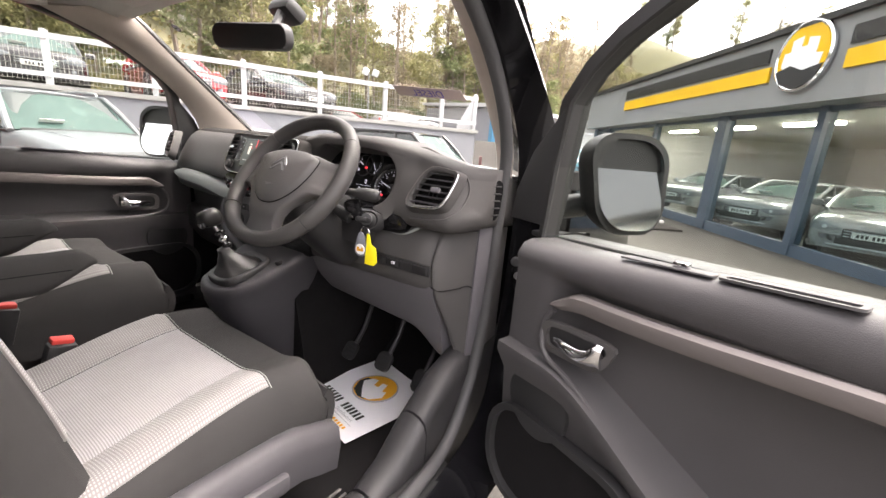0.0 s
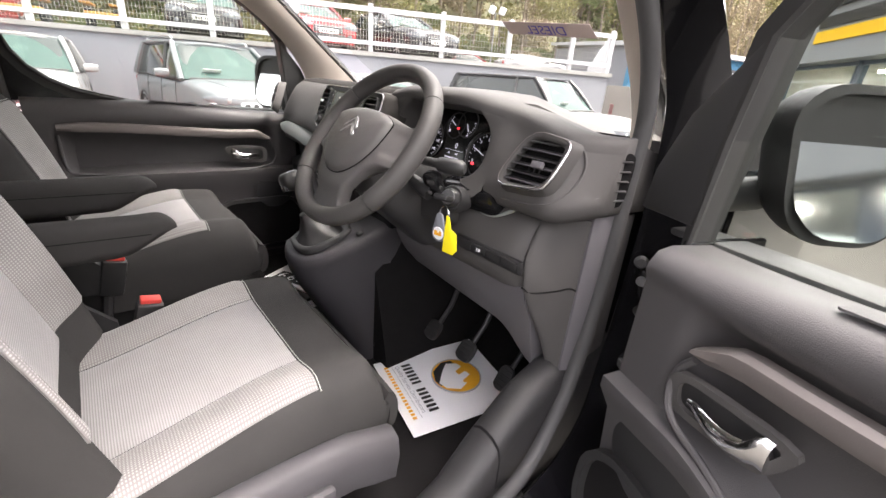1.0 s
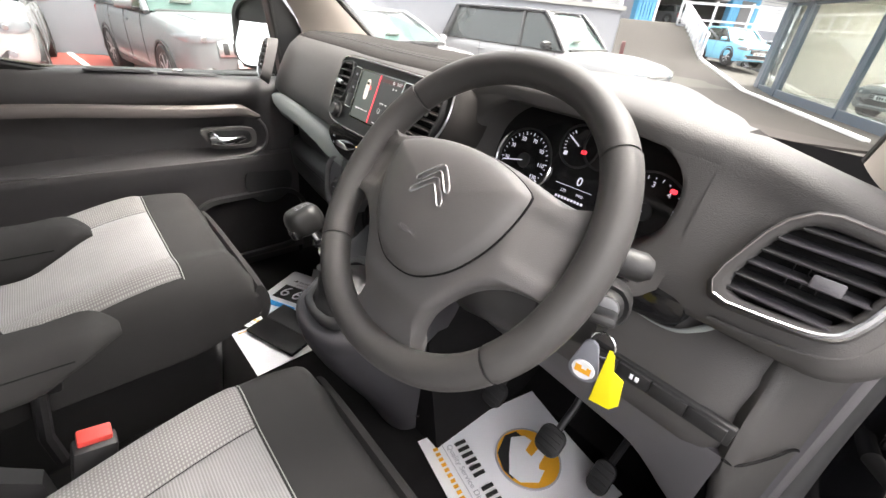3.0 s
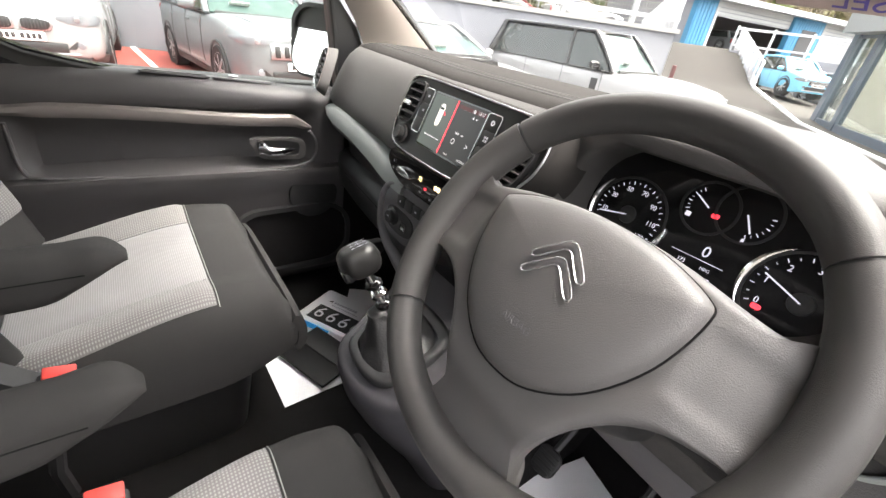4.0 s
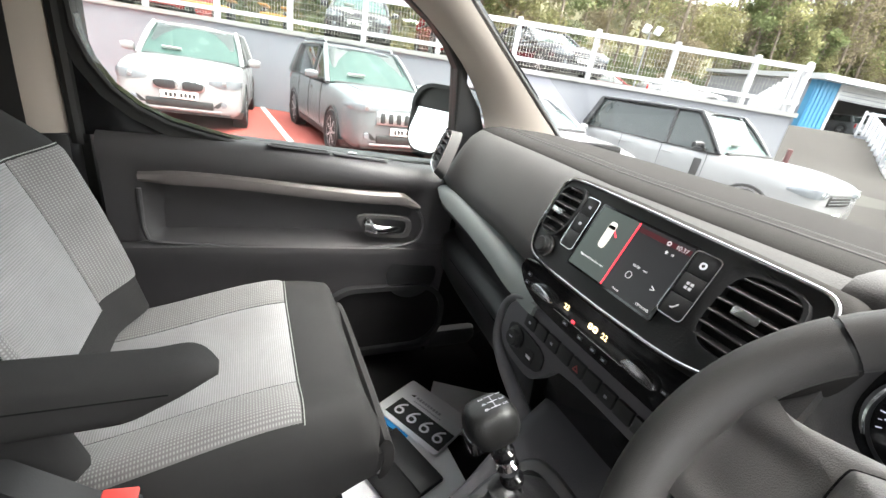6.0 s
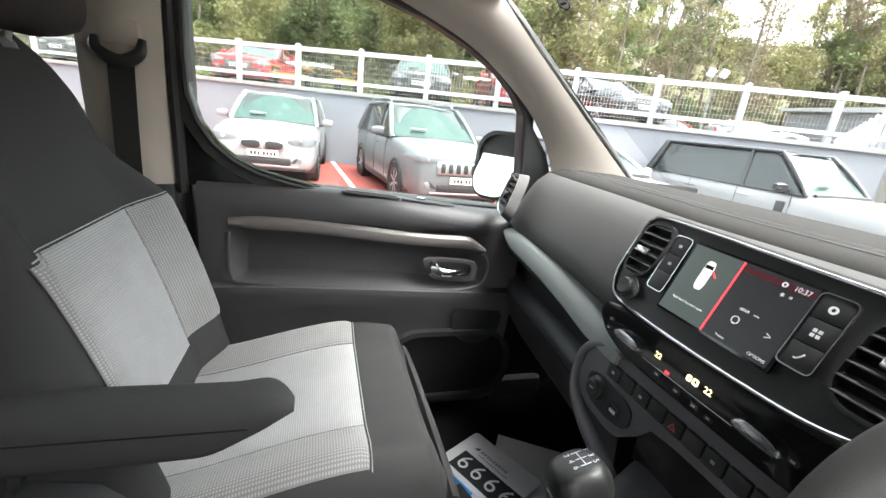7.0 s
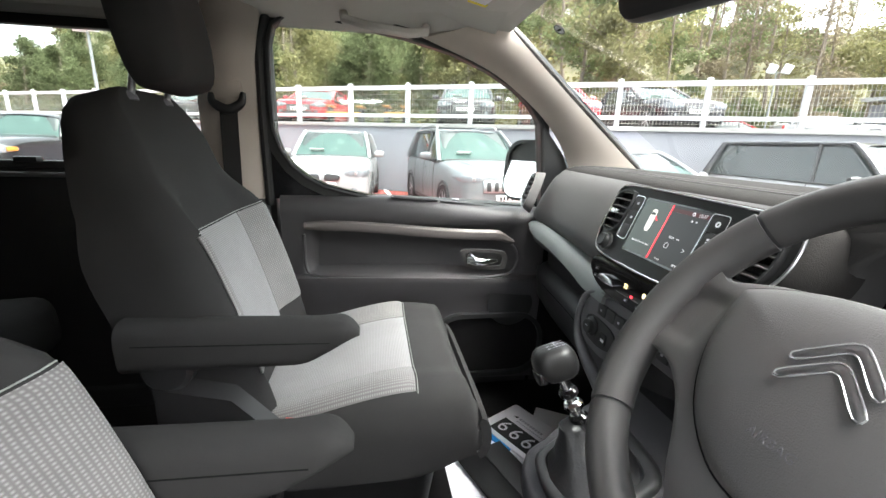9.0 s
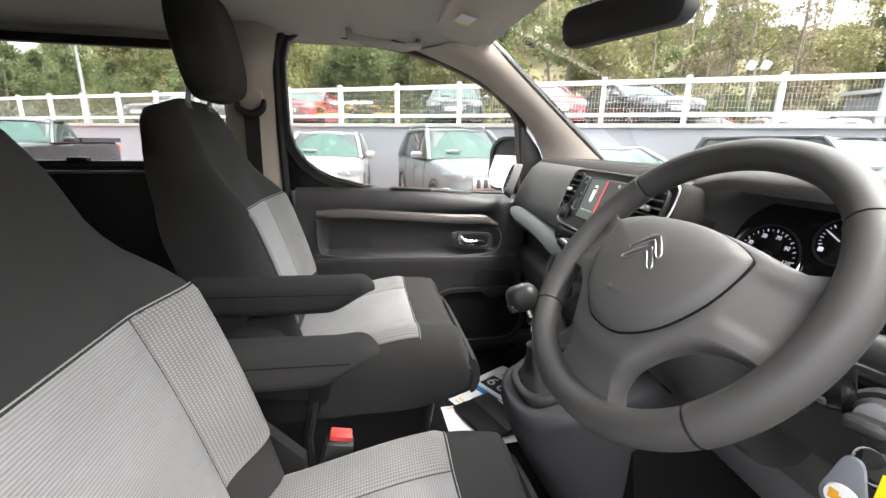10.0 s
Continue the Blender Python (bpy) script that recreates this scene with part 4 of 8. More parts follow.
def smooth_outline(pts, n=8):
    P = [Vector((*p, 0)) for p in pts]
    k, out = len(P), []
    for i in range(k):
        a, b, c, d = P[i - 1], P[i], P[(i + 1) % k], P[(i + 2) % k]
        for j in range(n):
            t = j / n
            q = 0.5 * ((2 * b) + (c - a) * t + (2 * a - 5 * b + 4 * c - d) * t * t + (3 * b - a - 3 * c + d) * t ** 3)
            out.append((q.x, q.y))
    return out


podline = rounded([(-0.178, 0.020), (-0.174, 0.062), (-0.130, 0.066), (0.150, 0.062), (0.190, 0.060), (0.196, 0.020), (0.190, -0.010), (0.160, -0.050), (0.110, -0.063), (0.0, -0.068), (-0.100, -0.068), (-0.160, -0.064), (-0.178, -0.035)], 3)
body_rings = []
for k, zz in ((1.13, -0.070), (1.10, -0.030), (1.07, -0.010), (1.045, -0.002), (1.02, 0.001), (1.005, -0.001)):
    body_rings.append([pd_m @ Vector((x * (1 + (k - 1) * 0.55), y * (1 + (k - 1) * 1.5), zz)) for x, y in podline])
part("pod_body", loft(body_rings, True, False), M_TOP, pod, "dark moulded pod rim", 60)
part("pod_face", on_pod(plate([(x * 0.995, y * 0.99) for x, y in podline], 0.004, Matrix.Translation((0, 0, -0.006)))), M_BLACK, pod)
part("chrome_outline", tube([pd_m @ Vector((x, y, 0.001)) for x, y in podline], 0.0020, 8, True), M_BADGE, pod, "thin chrome outline")
for s in (-1, 1):
    if s < 0:
        vo = rounded([(-0.166, 0.054), (-0.112, 0.058), (-0.120, -0.022), (-0.166, -0.026), (-0.170, 0.010)], 2)
    else:
        vo = rounded([(0.112, 0.050), (0.176, 0.052), (0.184, 0.010), (0.168, -0.036), (0.124, -0.038), (0.106, -0.022)], 2)
    vi = [(x + (0.5 * (min(p[0] for p in vo) + max(p[0] for p in vo)) - x) * 0.10, y + (0.012 - y) * 0.07) for x, y in vo]
    vent = part("centre_vent", on_pod(ring_plate(vo, vi, 0.010, Matrix.Translation((0, 0, -0.003)))), M_BLACK, pod, "slatted centre vent")
    part("vent_back", on_pod(plate(vi, 0.002, Matrix.Translation((0, 0, -0.004)))), M_CARPET, vent)
    for k in range(6):
        y = -0.016 + 0.0135 * k - (0.008 if s > 0 else 0)
        x0, x1 = chord(vi, y)
        part("slat", on_pod(box((x1 - x0 + 0.002, 0.002, 0.012), ((x0 + x1) / 2, y, 0.002), 0.0008, (25, 0, 0))), M_DASH, vent)
    part("tab", on_pod(box((0.022, 0.009, 0.010), (s * 0.144, 0.012, 0.011), 0.002)), M_BADGE, vent, "silver-faced tab")
knob = part("volume_knob", lathe([(0.0150, 0), (0.0150, 0.004), (0.0125, 0.006), (0.0122, 0.013), (0.0105, 0.0145), (0.001, 0.0138)], pd_m @ Matrix.Translation((-0.138, -0.043, 0.0)), 28), M_BLACK, pod, "round volume knob")
part("knob_ring", lathe([(0.0150, 0.0042), (0.0160, 0.0035), (0.0165, 0)], pd_m @ Matrix.Translation((-0.138, -0.043, 0.0)), 28), M_DASH, knob)
for s, cx_, cy_ in ((-1, -0.100, 0.011), (1, 0.081, 0.010)):
    w_, h_ = (0.026, 0.076) if s < 0 else (0.030, 0.074)
    kb = part("key_bank", on_pod(ring_plate(rrect(w_ + 0.0025, h_ + 0.0025, 0.006, 4, cx_, cy_), rrect(w_, h_, 0.005, 4, cx_, cy_), 0.0042)), M_BADGE, pod, "chrome framed key bank")
    for k in range(3):
        part("key", on_pod(box((w_ - 0.001, h_ / 3 - 0.0008, 0.002), (cx_, cy_ + (k - 1) * h_ / 3, 0.0022), 0.0006)), M_BLACK, kb)
    if s < 0:
        for k in range(2):
            part("key_symbol", on_pod(box((0.005, 0.004, 0.0005), (cx_, cy_ + k * h_ / 3, 0.0034))), M_INKGREY, kb)
    else:
        part("key_symbol", on_pod(ring_plate(circle(cx_, cy_ + h_ / 3, 0.0040, 16), circle(cx_, cy_ + h_ / 3, 0.0018, 16), 0.0005, Matrix.Translation((0, 0, 0.0032)))), M_PAPER, kb, "cog symbol")
        for a in (-0.0024, 0.0024):
            for b in (-0.0024, 0.0024):
                part("key_symbol", on_pod(box((0.0034, 0.0034, 0.0005), (cx_ + a, cy_ + b, 0.0034))), M_PAPER, kb)
        part("key_symbol", tube([pd_m @ Vector((cx_ + a, cy_ - h_ / 3 + b, 0.0034)) for a, b in ((-0.004, -0.003), (-0.0015, -0.0028), (0.001, 0.0), (0.003, 0.003))], 0.0009, 5), M_PAPER, kb, "handset symbol")
scr = part("screen_glass", on_pod(plate(rrect(0.150, 0.094, 0.003, 4, -0.007, 0.003), 0.0036)), M_GREYGLASS, pod, "touch screen showing a door-open message")
M_SCREEN = glow("lit_screen_grey", (0.05, 0.062, 0.058), 0.10)
part("screen_left", on_pod(box((0.066, 0.088, 0.0006), (-0.046, 0.003, 0.0038))), M_SCREEN, scr)
part("screen_right", on_pod(box((0.076, 0.088, 0.0006), (0.026, 0.003, 0.0037))), glow("lit_screen_dark", (0.022, 0.022, 0.024), 0.06), scr)
part("screen_line", on_pod(box((0.0018, 0.088, 0.0006), (-0.0125, 0.003, 0.0042))), M_LIT_RED, scr)
part("screen_band", on_pod(box((0.074, 0.006, 0.0004), (0.026, 0.040, 0.0042))), glow("lit_screen_maroon", (0.06, 0.008, 0.012), 0.06), scr)
van = part("van_icon", on_pod(plate(rounded([(-0.0065, -0.018), (0.0065, -0.018), (0.0065, 0.014), (0.004, 0.019), (-0.004, 0.019), (-0.0065, 0.014)], 2), 0.0006, Matrix.Translation((-0.046, 0.015, 0.0042)))), glow("lit_screen_white", (0.8, 0.78, 0.70), 0.075), scr)
part("van_icon_glass", on_pod(box((0.0105, 0.0045, 0.0006), (-0.046, 0.0265, 0.0048))), M_GREYGLASS, scr)
part("van_icon_door", on_pod(box((0.009, 0.0016, 0.0006), (-0.036, 0.0205, 0.0046), 0, (0, 0, -40))), M_LIT_RED, scr)
M_SCREENTEXT = glow("lit_screen_text", (0.7, 0.7, 0.72), 0.05)
for txt, x, y, sz in (("Right hand front door open", -0.046, -0.022, 0.0040), ("10220", 0.016, 0.000, 0.0044), ("miles", 0.030, 0.000, 0.0030), ("10:37", 0.052, 0.040, 0.0072), ("OPTIONS", 0.052, -0.036, 0.0044), ("Presets", 0.010, -0.036, 0.0036), ("18", 0.046, 0.030, 0.0036), (">", 0.050, -0.013, 0.0115)):
    words("screen_text", txt, sz, pd_m @ Matrix.Translation((x, y, 0.0043)), M_SCREENTEXT, scr)
part("screen_ring", on_pod(ring_plate(circle(0.014, -0.013, 0.0045, 20), circle(0.014, -0.013, 0.0036, 20), 0.0003, Matrix.Translation((0, 0, 0.0043)))), M_SCREENTEXT, scr)
part("screen_star", on_pod(plate([(0.038 + (0.0026 if k % 2 else 0.0012) * math.cos(math.pi * k / 5), 0.030 + (0.0026 if k % 2 else 0.0012) * math.sin(math.pi * k / 5)) for k in range(10)], 0.0003, Matrix.Translation((0, 0, 0.0043)))), M_SCREENTEXT, scr)
part("screen_cog", on_pod(ring_plate(circle(0.035, 0.040, 0.0028, 16), circle(0.035, 0.040, 0.0014, 16), 0.0003, Matrix.Translation((0, 0, 0.0046)))), M_SCREENTEXT, scr)


def smooth_line(pts, n):
    return [(q.x, q.y) for q in spline([(a, b, 0) for a, b in pts], n)]


# climate strip, switch row, sockets, cubby
stack = thing("centre_stack", "climate strip and switch row under the centre pod", "centre console")
cl2 = face_m((0.03, 0.166, 1.160), (1, 0.0, 0), (0, 0.12, 0.99))
part("climate_panel", on(cl2, plate(rounded([(-0.174, 0.030), (-0.186, 0.004), (-0.160, -0.020), (-0.110, -0.036), (0.205, -0.036), (0.215, 0.034), (0.0, 0.036)], 2), 0.03, Matrix.Translation((0, 0, -0.03)), 0.004)), M_GLOSSY, stack)
for x, txt in ((-0.060, "22"), (0.014, "22")):
    words("climate_readout", txt, 0.0105, cl2 @ Matrix.Translation((x, 0.000, 0.001)), M_LIT_AMBER, stack)
for x, w in ((-0.012, 0.006), (-0.003, 0.0075)):
    part("climate_symbol", on(cl2, ring_plate(rrect(w, 0.008, 0.002, 3, x, 0.0), rrect(w * 0.5, 0.004, 0.001, 3, x, 0.0), 0.001)), M_LIT_AMBER, stack)
part("climate_warning", on(cl2, box((0.006, 0.0035, 0.001), (-0.040, -0.012, 0.001))), M_LIT_RED, stack)
for x in (-0.110, 0.076):
    rk = part("rocker", on(cl2, plate(rounded([(x - 0.027, -0.006), (x - 0.014, 0.004), (x + 0.018, 0.001), (x + 0.027, -0.010), (x + 0.014, -0.013), (x - 0.018, -0.012)], 3), 0.010, None, 0.003)), M_BADGE, stack, "chrome temperature rocker")
part("climate_line", on(cl2, box((0.132, 0.0012, 0.002), (-0.016, -0.0155, 0.0))), M_BADGE, stack, "thin chrome line")
for x, y in ((-0.154, 0.004), (-0.154, -0.010), (-0.052, -0.022), (-0.020, -0.024), (0.006, -0.025), (0.026, -0.026), (0.108, -0.006)):
    part("climate_key", on(cl2, box((0.010, 0.006, 0.003), (x, y, 0.0), 0.001)), M_BLACK, stack)
    part("key_symbol", on(cl2, box((0.0045, 0.0022, 0.0005), (x, y, 0.0017))), M_INKGREY, stack)
row = face_m((0.0, 0.178, 1.08), (1, 0, 0), (0, 0.10, 0.99))
part("switch_panel", on(row, plate(rounded([(-0.140, 0.026), (-0.172, 0.004), (-0.176, -0.050), (-0.150, -0.078), (-0.070, -0.086), (-0.044, -0.060), (-0.020, -0.022), (0.24, -0.022), (0.24, 0.046), (0.0, 0.044)], 2), 0.030, Matrix.Translation((0, 0, -0.028)), 0.005)), M_LOW, stack)
frame_line = smooth_line([(-0.100, 0.038), (-0.150, 0.026), (-0.178, 0.000), (-0.182, -0.040), (-0.168, -0.076), (-0.128, -0.104), (-0.070, -0.128), (-0.010, -0.156)], 50)
part("panel_frame", tube([row @ Vector((x, y, 0.002)) for x, y in frame_line], [0.006 + 0.007 * smoothstep(0.3, 0.9, k / 50) for k in range(len(frame_line))], 12), M_CONSOLE, stack, "grey frame round the switch panel", 60)
for k in range(9):
    cxk = -0.100 + 0.0285 * k
    sw = part("switch", on(row, box((0.0265, 0.022, 0.010), (cxk, 0.006, 0.003), 0.002)), M_BLACK, stack)
    if k == 4:
        part("hazard_triangle", on(row, ring_plate([(cxk - 0.006, 0.001), (cxk + 0.006, 0.001), (cxk, 0.011)], [(cxk - 0.0030, 0.0027), (cxk + 0.0030, 0.0027), (cxk, 0.0078)], 0.001, Matrix.Translation((0, 0, 0.0082)))), mat("dull_red_mark", (0.45, 0.10, 0.09), 0.5), sw, "red hazard triangle")
    elif k in (0, 2, 6):
        part("symbol", on(row, box((0.005, 0.004, 0.0005), (cxk, 0.006, 0.0083))), M_INKGREY, sw)
part("socket_panel", on(row, plate(rounded([(-0.148, -0.012), (-0.050, -0.018), (-0.046, -0.056), (-0.090, -0.066), (-0.145, -0.060)], 2), 0.004, Matrix.Translation((0, 0, 0.0012)))), M_BLACK, stack)
mk = part("mode_knob", lathe([(0.019, 0), (0.019, 0.004), (0.0145, 0.007), (0.0140, 0.013), (0.012, 0.0145), (0.001, 0.014)], row @ Matrix.Translation((-0.120, -0.035, 0.005)), 28), M_BLACK, stack, "round mode knob")
part("knob_mark", on(row, box((0.008, 0.002, 0.0005), (-0.120, -0.033, 0.0194))), M_INKGREY, mk)
part("usb_socket", on(row, ring_plate(rrect(0.022, 0.022, 0.003, 2, -0.080, -0.044), rrect(0.016, 0.014, 0.001, 2, -0.080, -0.044), 0.008)), M_BLACK, stack, "usb socket")
part("usb_mark", on(row, box((0.012, 0.005, 0.001), (-0.080, -0.047, 0.006))), M_PAPER, stack)
part("cubby", loft([[(-0.05, y, 0.975), (0.26, y, 0.975), (0.26, y, 1.06), (-0.05, y, 1.06)] for y in (0.195, 0.30)]), M_GLOSSY, stack, "dark open storage tray")

# silver strip across the passenger side
strip = []
for i in range(61):
    t = i / 60
    x = -0.735 + 0.632 * t
    y = face_y(x) - 0.004 * smoothstep(0, 0.2, t)
    z = 1.139 - 0.022 * smoothstep(0.30, 1.0, t)
    h = 0.005 + 0.019 * smoothstep(0.0, 0.26, t) - 0.004 * smoothstep(0.80, 1.0, t)
    strip.append([(x, y + 0.03, z - h), (x, y - 0.004, z - h), (x, y - 0.010, z - h * 0.86), (x, y - 0.008, z - h * 0.2), (x, y - 0.001, z + h * 0.55), (x, y + 0.006, z + h * 0.92), (x, y + 0.012, z + h), (x, y + 0.04, z + h)])
part("silver_strip", loft(strip), M_SILVER, dash, "pale satin silver trim strip", 60)
lo = []
for i in range(31):
    t = i / 30
    x = -0.765 + 0.665 * t
    b = face_y(x) + 0.004
    lo.append([(x, 0.45, 1.13), (x, b + 0.012, 1.125), (x, b, 1.108), (x, b + 0.004, 1.090), (x, b + 0.030, 1.074), (x, b + 0.060, 1.066), (x, b + 0.066, 1.000), (x, b + 0.030, 0.985), (x, b + 0.026, 0.965), (x, b + 0.034, 0.90), (x, b + 0.075, 0.84), (x, 0.50, 0.82)])
part("glovebox_panel", loft(lo), M_BLACK, dash, "glovebox and tray under the passenger side", 60)
part("glovebox_seam", tube([(-0.60 + 0.33 * k / 12, face_y(-0.60 + 0.33 * k / 12) + 0.031, 0.962) for k in range(13)], 0.0016, 5), M_CARPET, dash)

# driver's lower panels
low = []
for i in range(23):
    x = 0.255 + 0.449 * i / 22
    e = smoothstep(0.668, 0.712, x)
    low.append([(x, 0.50, 1.13), (x, 0.262, 1.130), (x, 0.240 + 0.02 * e, 1.122), (x, 0.216 + 0.022 * e, 1.09), (x, 0.203 + 0.026 * e, 1.04), (x, 0.200 + 0.030 * e, 1.01), (x, 0.206 + 0.03 * e, 0.982), (x, 0.222 + 0.03 * e, 0.974), (x, 0.30, 0.965), (x, 0.50, 0.97)])
part("driver_lower_panel", loft(low), M_DASH, dash, "dark panel below the instruments", 60)
kn = []
for i in range(23):
    t = i / 22
    x = 0.235 + 0.472 * t
    dz = -0.035 * t - 0.055 * smoothstep(0.70, 1, t) ** 1.5
    kn.append([(x, 0.50, 0.985), (x, 0.218, 0.985), (x, 0.222, 0.96), (x, 0.258, 0.90), (x, 0.292, 0.862 + dz), (x, 0.300, 0.852 + dz), (x, 0.312, 0.848 + dz), (x, 0.50, 0.87 + dz)])
part("knee_panel", loft(kn), M_LOW, dash, "smooth grey knee panel", 60)
en = []
for z, yf, x0, yb in ((1.130, 0.256, 0.700, 0.335), (1.10, 0.228, 0.704, 0.335), (1.05, 0.210, 0.704, 0.335), (0.99, 0.212, 0.708, 0.332), (0.93, 0.236, 0.714, 0.332), (0.87, 0.272, 0.722, 0.33), (0.785, 0.305, 0.735, 0.328)):
    en.append([(x0 - 0.02, yf + 0.05, z), (x0 - 0.008, yf + 0.010, z), (x0, yf + 0.001, z), (x0 + 0.010, yf + 0.004, z), (0.5 * (x0 + 0.757), 0.5 * (yf + yb) - 0.008, z), (0.762, yb - 0.022, z), (0.775, yb, z), (0.780, yb + 0.02, z), (0.780, 0.46, z)])
part("end_panel", loft(en), M_DASH, dash, "side panel at the door opening", 60)
part("end_seam", tube(spline([(0.707, 0.208, 0.992), (0.722, 0.228, 0.980), (0.745, 0.272, 0.982), (0.760, 0.305, 0.985), (0.776, 0.336, 0.962)], 24), 0.0020, 5), M_CARPET, dash)
part("column_cover", loft([[(0.756, y - 0.014, z), (0.770, y - 0.018, z), (0.780, y - 0.004, z), (0.782, y + 0.05, z), (0.752, y + 0.05, z)] for y, z in ((0.335, 1.14), (0.332, 1.05), (0.330, 0.95), (0.328, 0.86), (0.326, 0.787))]), M_LOW, dash, "grey ribbed end strip", 60)
duct_m = face_m((0.783, 0.335, 1.210), (0.40, 0.91, 0), (-0.05, -0.12, 1))
part("side_duct", on_m(duct_m, plate(rounded([(-0.030, -0.044), (0.026, -0.052), (0.034, 0.044), (0.012, 0.056), (-0.018, 0.012)], 2), 0.004)), M_CARPET, dash, "black side window duct")
for k in range(5):
    part("duct_slat", on_m(duct_m, box((0.040, 0.002, 0.010), (0.004, -0.034 + 0.018 * k, 0.004), 0.0005, (20, 0, 0))), M_BLACK, dash)
part("tray_recess", loft([[(x, y, 1.128) for x, y in rrect(0.13, 0.10, 0.03, 5, 0.578, 0.30)], [(x, y - 0.004, 1.118) for x, y in rrect(0.12, 0.09, 0.03, 5, 0.578, 0.30)]]), M_LOW, dash, "smooth oddments tray")
part("tray_lip", tube(spline([(0.530, 0.232, 1.104), (0.575, 0.222, 1.103), (0.605, 0.222, 1.108), (0.626, 0.232, 1.120), (0.640, 0.246, 1.132)], 20), [0.001 + 0.0035 * smoothstep(0.2, 0.9, k / 20) for k in range(21)], 8), M_SILVER, dash, "thin silver tray lip")
part("lower_switch_bank", box((0.185, 0.010, 0.030), (0.612, 0.204, 1.032), 0.003, (4, 0, 0)), M_BLACK, dash)
for k in range(4):
    part("blank_switch", box((0.042, 0.012, 0.021), (0.546 + 0.0435 * k, 0.2015, 1.032), 0.0015, (4, 0, 0)), M_BLACK, dash)
for k in range(3):
    part("beam_symbol", box((0.004, 0.002, 0.0012), (0.588, 0.1945, 1.030 + 0.0028 * k)), M_PAPER, dash)
part("beam_symbol", box((0.005, 0.002, 0.007), (0.595, 0.1945, 1.033), 0.0008), M_PAPER, dash)

# steering wheel
# Light, half-metallic grey for the glint painted along the badge's edge.
M_LUSTRE = mat("badge_edge_glint", (0.60, 0.60, 0.61), 0.25, 0.6, grain=(50, 0.0))
wheel = thing("steering_wheel", "dark grey three-spoke steering wheel with a grained airbag cover", "steering wheel")
w_m = face_m((0.398, 0.030, 1.234), (1, 0, 0), (0, math.sin(radians(38)), math.cos(radians(38))))


def arc_tube(a0, a1, n, r, taper=False):
    rings = []
    for k in range(n + 1):
        a = a0 + (a1 - a0) * k / n
        c, out = Vector((math.cos(a), math.sin(a), 0)), None
        q = 0.172 * (1 - 0.012 * math.cos(4 * a))
        rings.append([tuple(w_m @ (c * (q + r * math.cos(t)) + Vector((0, 0, r * 1.12 * math.sin(t))))) for t in [2 * math.pi * j / 14 for j in range(14)]])
    return rings


for a0, a1, r in ((38, 142, 0.0172), (143, 217, 0.0180), (218, 322, 0.0172), (323, 397, 0.0180)):
    part("rim", loft(arc_tube(radians(a0), radians(a1), 30, r)), M_GRIP, wheel)
part("rim_core", loft_closed(arc_tube(0, 2 * math.pi, 72, 0.0160)), M_BLACK, wheel)


def pillow(points, n, height, base, m, power=0.45):
    """A domed pad over an outline."""
    c = Vector((sum(p[0] for p in points) / len(points), sum(p[1] for p in points) / len(points)))
    rings = []
    for k in range(n + 1):
        t = k / n
        s = 1 - t * 0.98
        h = base + height * (1 - s ** 2.2) ** power
        rings.append([tuple(m @ Vector((c.x + (x - c.x) * s, c.y + (y - c.y) * s, h))) for x, y in points])
    rings.insert(0, [tuple(m @ Vector((x, y, base - 0.03))) for x, y in points])
    return loft(rings)


pad = smooth_outline([(0.955 * x, 0.965 * y) for x, y in [(-0.100, 0.034), (-0.092, 0.046), (-0.05, 0.059), (0.0, 0.063), (0.05, 0.059), (0.092, 0.046), (0.101, 0.032), (0.092, -0.014), (0.067, -0.056), (0.032, -0.082), (0.0, -0.088), (-0.032, -0.082), (-0.067, -0.056), (-0.092, -0.014)]], 5)
# Thin black rim under the pad, drawn as the shadow along its edge.
part("pad_gap", pillow([(x * 1.012, y * 1.016 - 0.0003) for x, y in pad], 3, 0.001, 0.0215, w_m), M_CARPET, wheel, "black rim drawn as the shadow round the airbag cover")
half_web = [(0.03, 0.062), (0.065, 0.058), (0.105, 0.051), (0.128, 0.049), (0.142, 0.052), (0.157, 0.0575), (0.168, 0.030), (0.170, -0.010), (0.166, -0.036), (0.150, -0.037), (0.130, -0.039), (0.110, -0.044), (0.087, -0.059), (0.068, -0.082), (0.055, -0.106), (0.047, -0.127), (0.048, -0.142), (0.054, -0.156), (0.030, -0.166)]
web_line = smooth_outline([(0.0, 0.063)] + half_web + [(0.0, -0.169)] + [(-x, y) for x, y in half_web[::-1]], 5)


def web_z(x, y):
    """Dished spoke cover: high round the pad, falling to the rim, with a shallow panel in each side spoke."""
    z = 0.001 + 0.0185 * (1 - smoothstep(0.095, 0.168, math.hypot(x, y))) - 0.006 * smoothstep(-0.100, -0.128, y)
    return z - 0.0035 * smoothstep(0.100, 0.107, abs(x)) * smoothstep(0.160, 0.149, abs(x)) * smoothstep(-0.026, -0.014, y) * smoothstep(0.036, 0.024, y)


web = [[tuple(w_m @ Vector((x * q, -0.02 + (y + 0.02) * q, web_z(x, y) - d))) for x, y in web_line] for q, d in ((0.90, 0.026), (0.985, 0.024), (1.0, 0.017), (1.0, 0.009))]
for k in range(25):
    q = 1 - 0.98 * (k / 24) ** 1.25
    web.append([tuple(w_m @ Vector((x * q, -0.02 + (y + 0.02) * q, web_z(x * q, -0.02 + (y + 0.02) * q) - 0.0055 * max(0.0, (q - 0.93) / 0.07) ** 2))) for x, y in web_line])
part("spoke_cover", loft(web), M_WHEEL, wheel, "moulded grey three-spoke cover", 60)
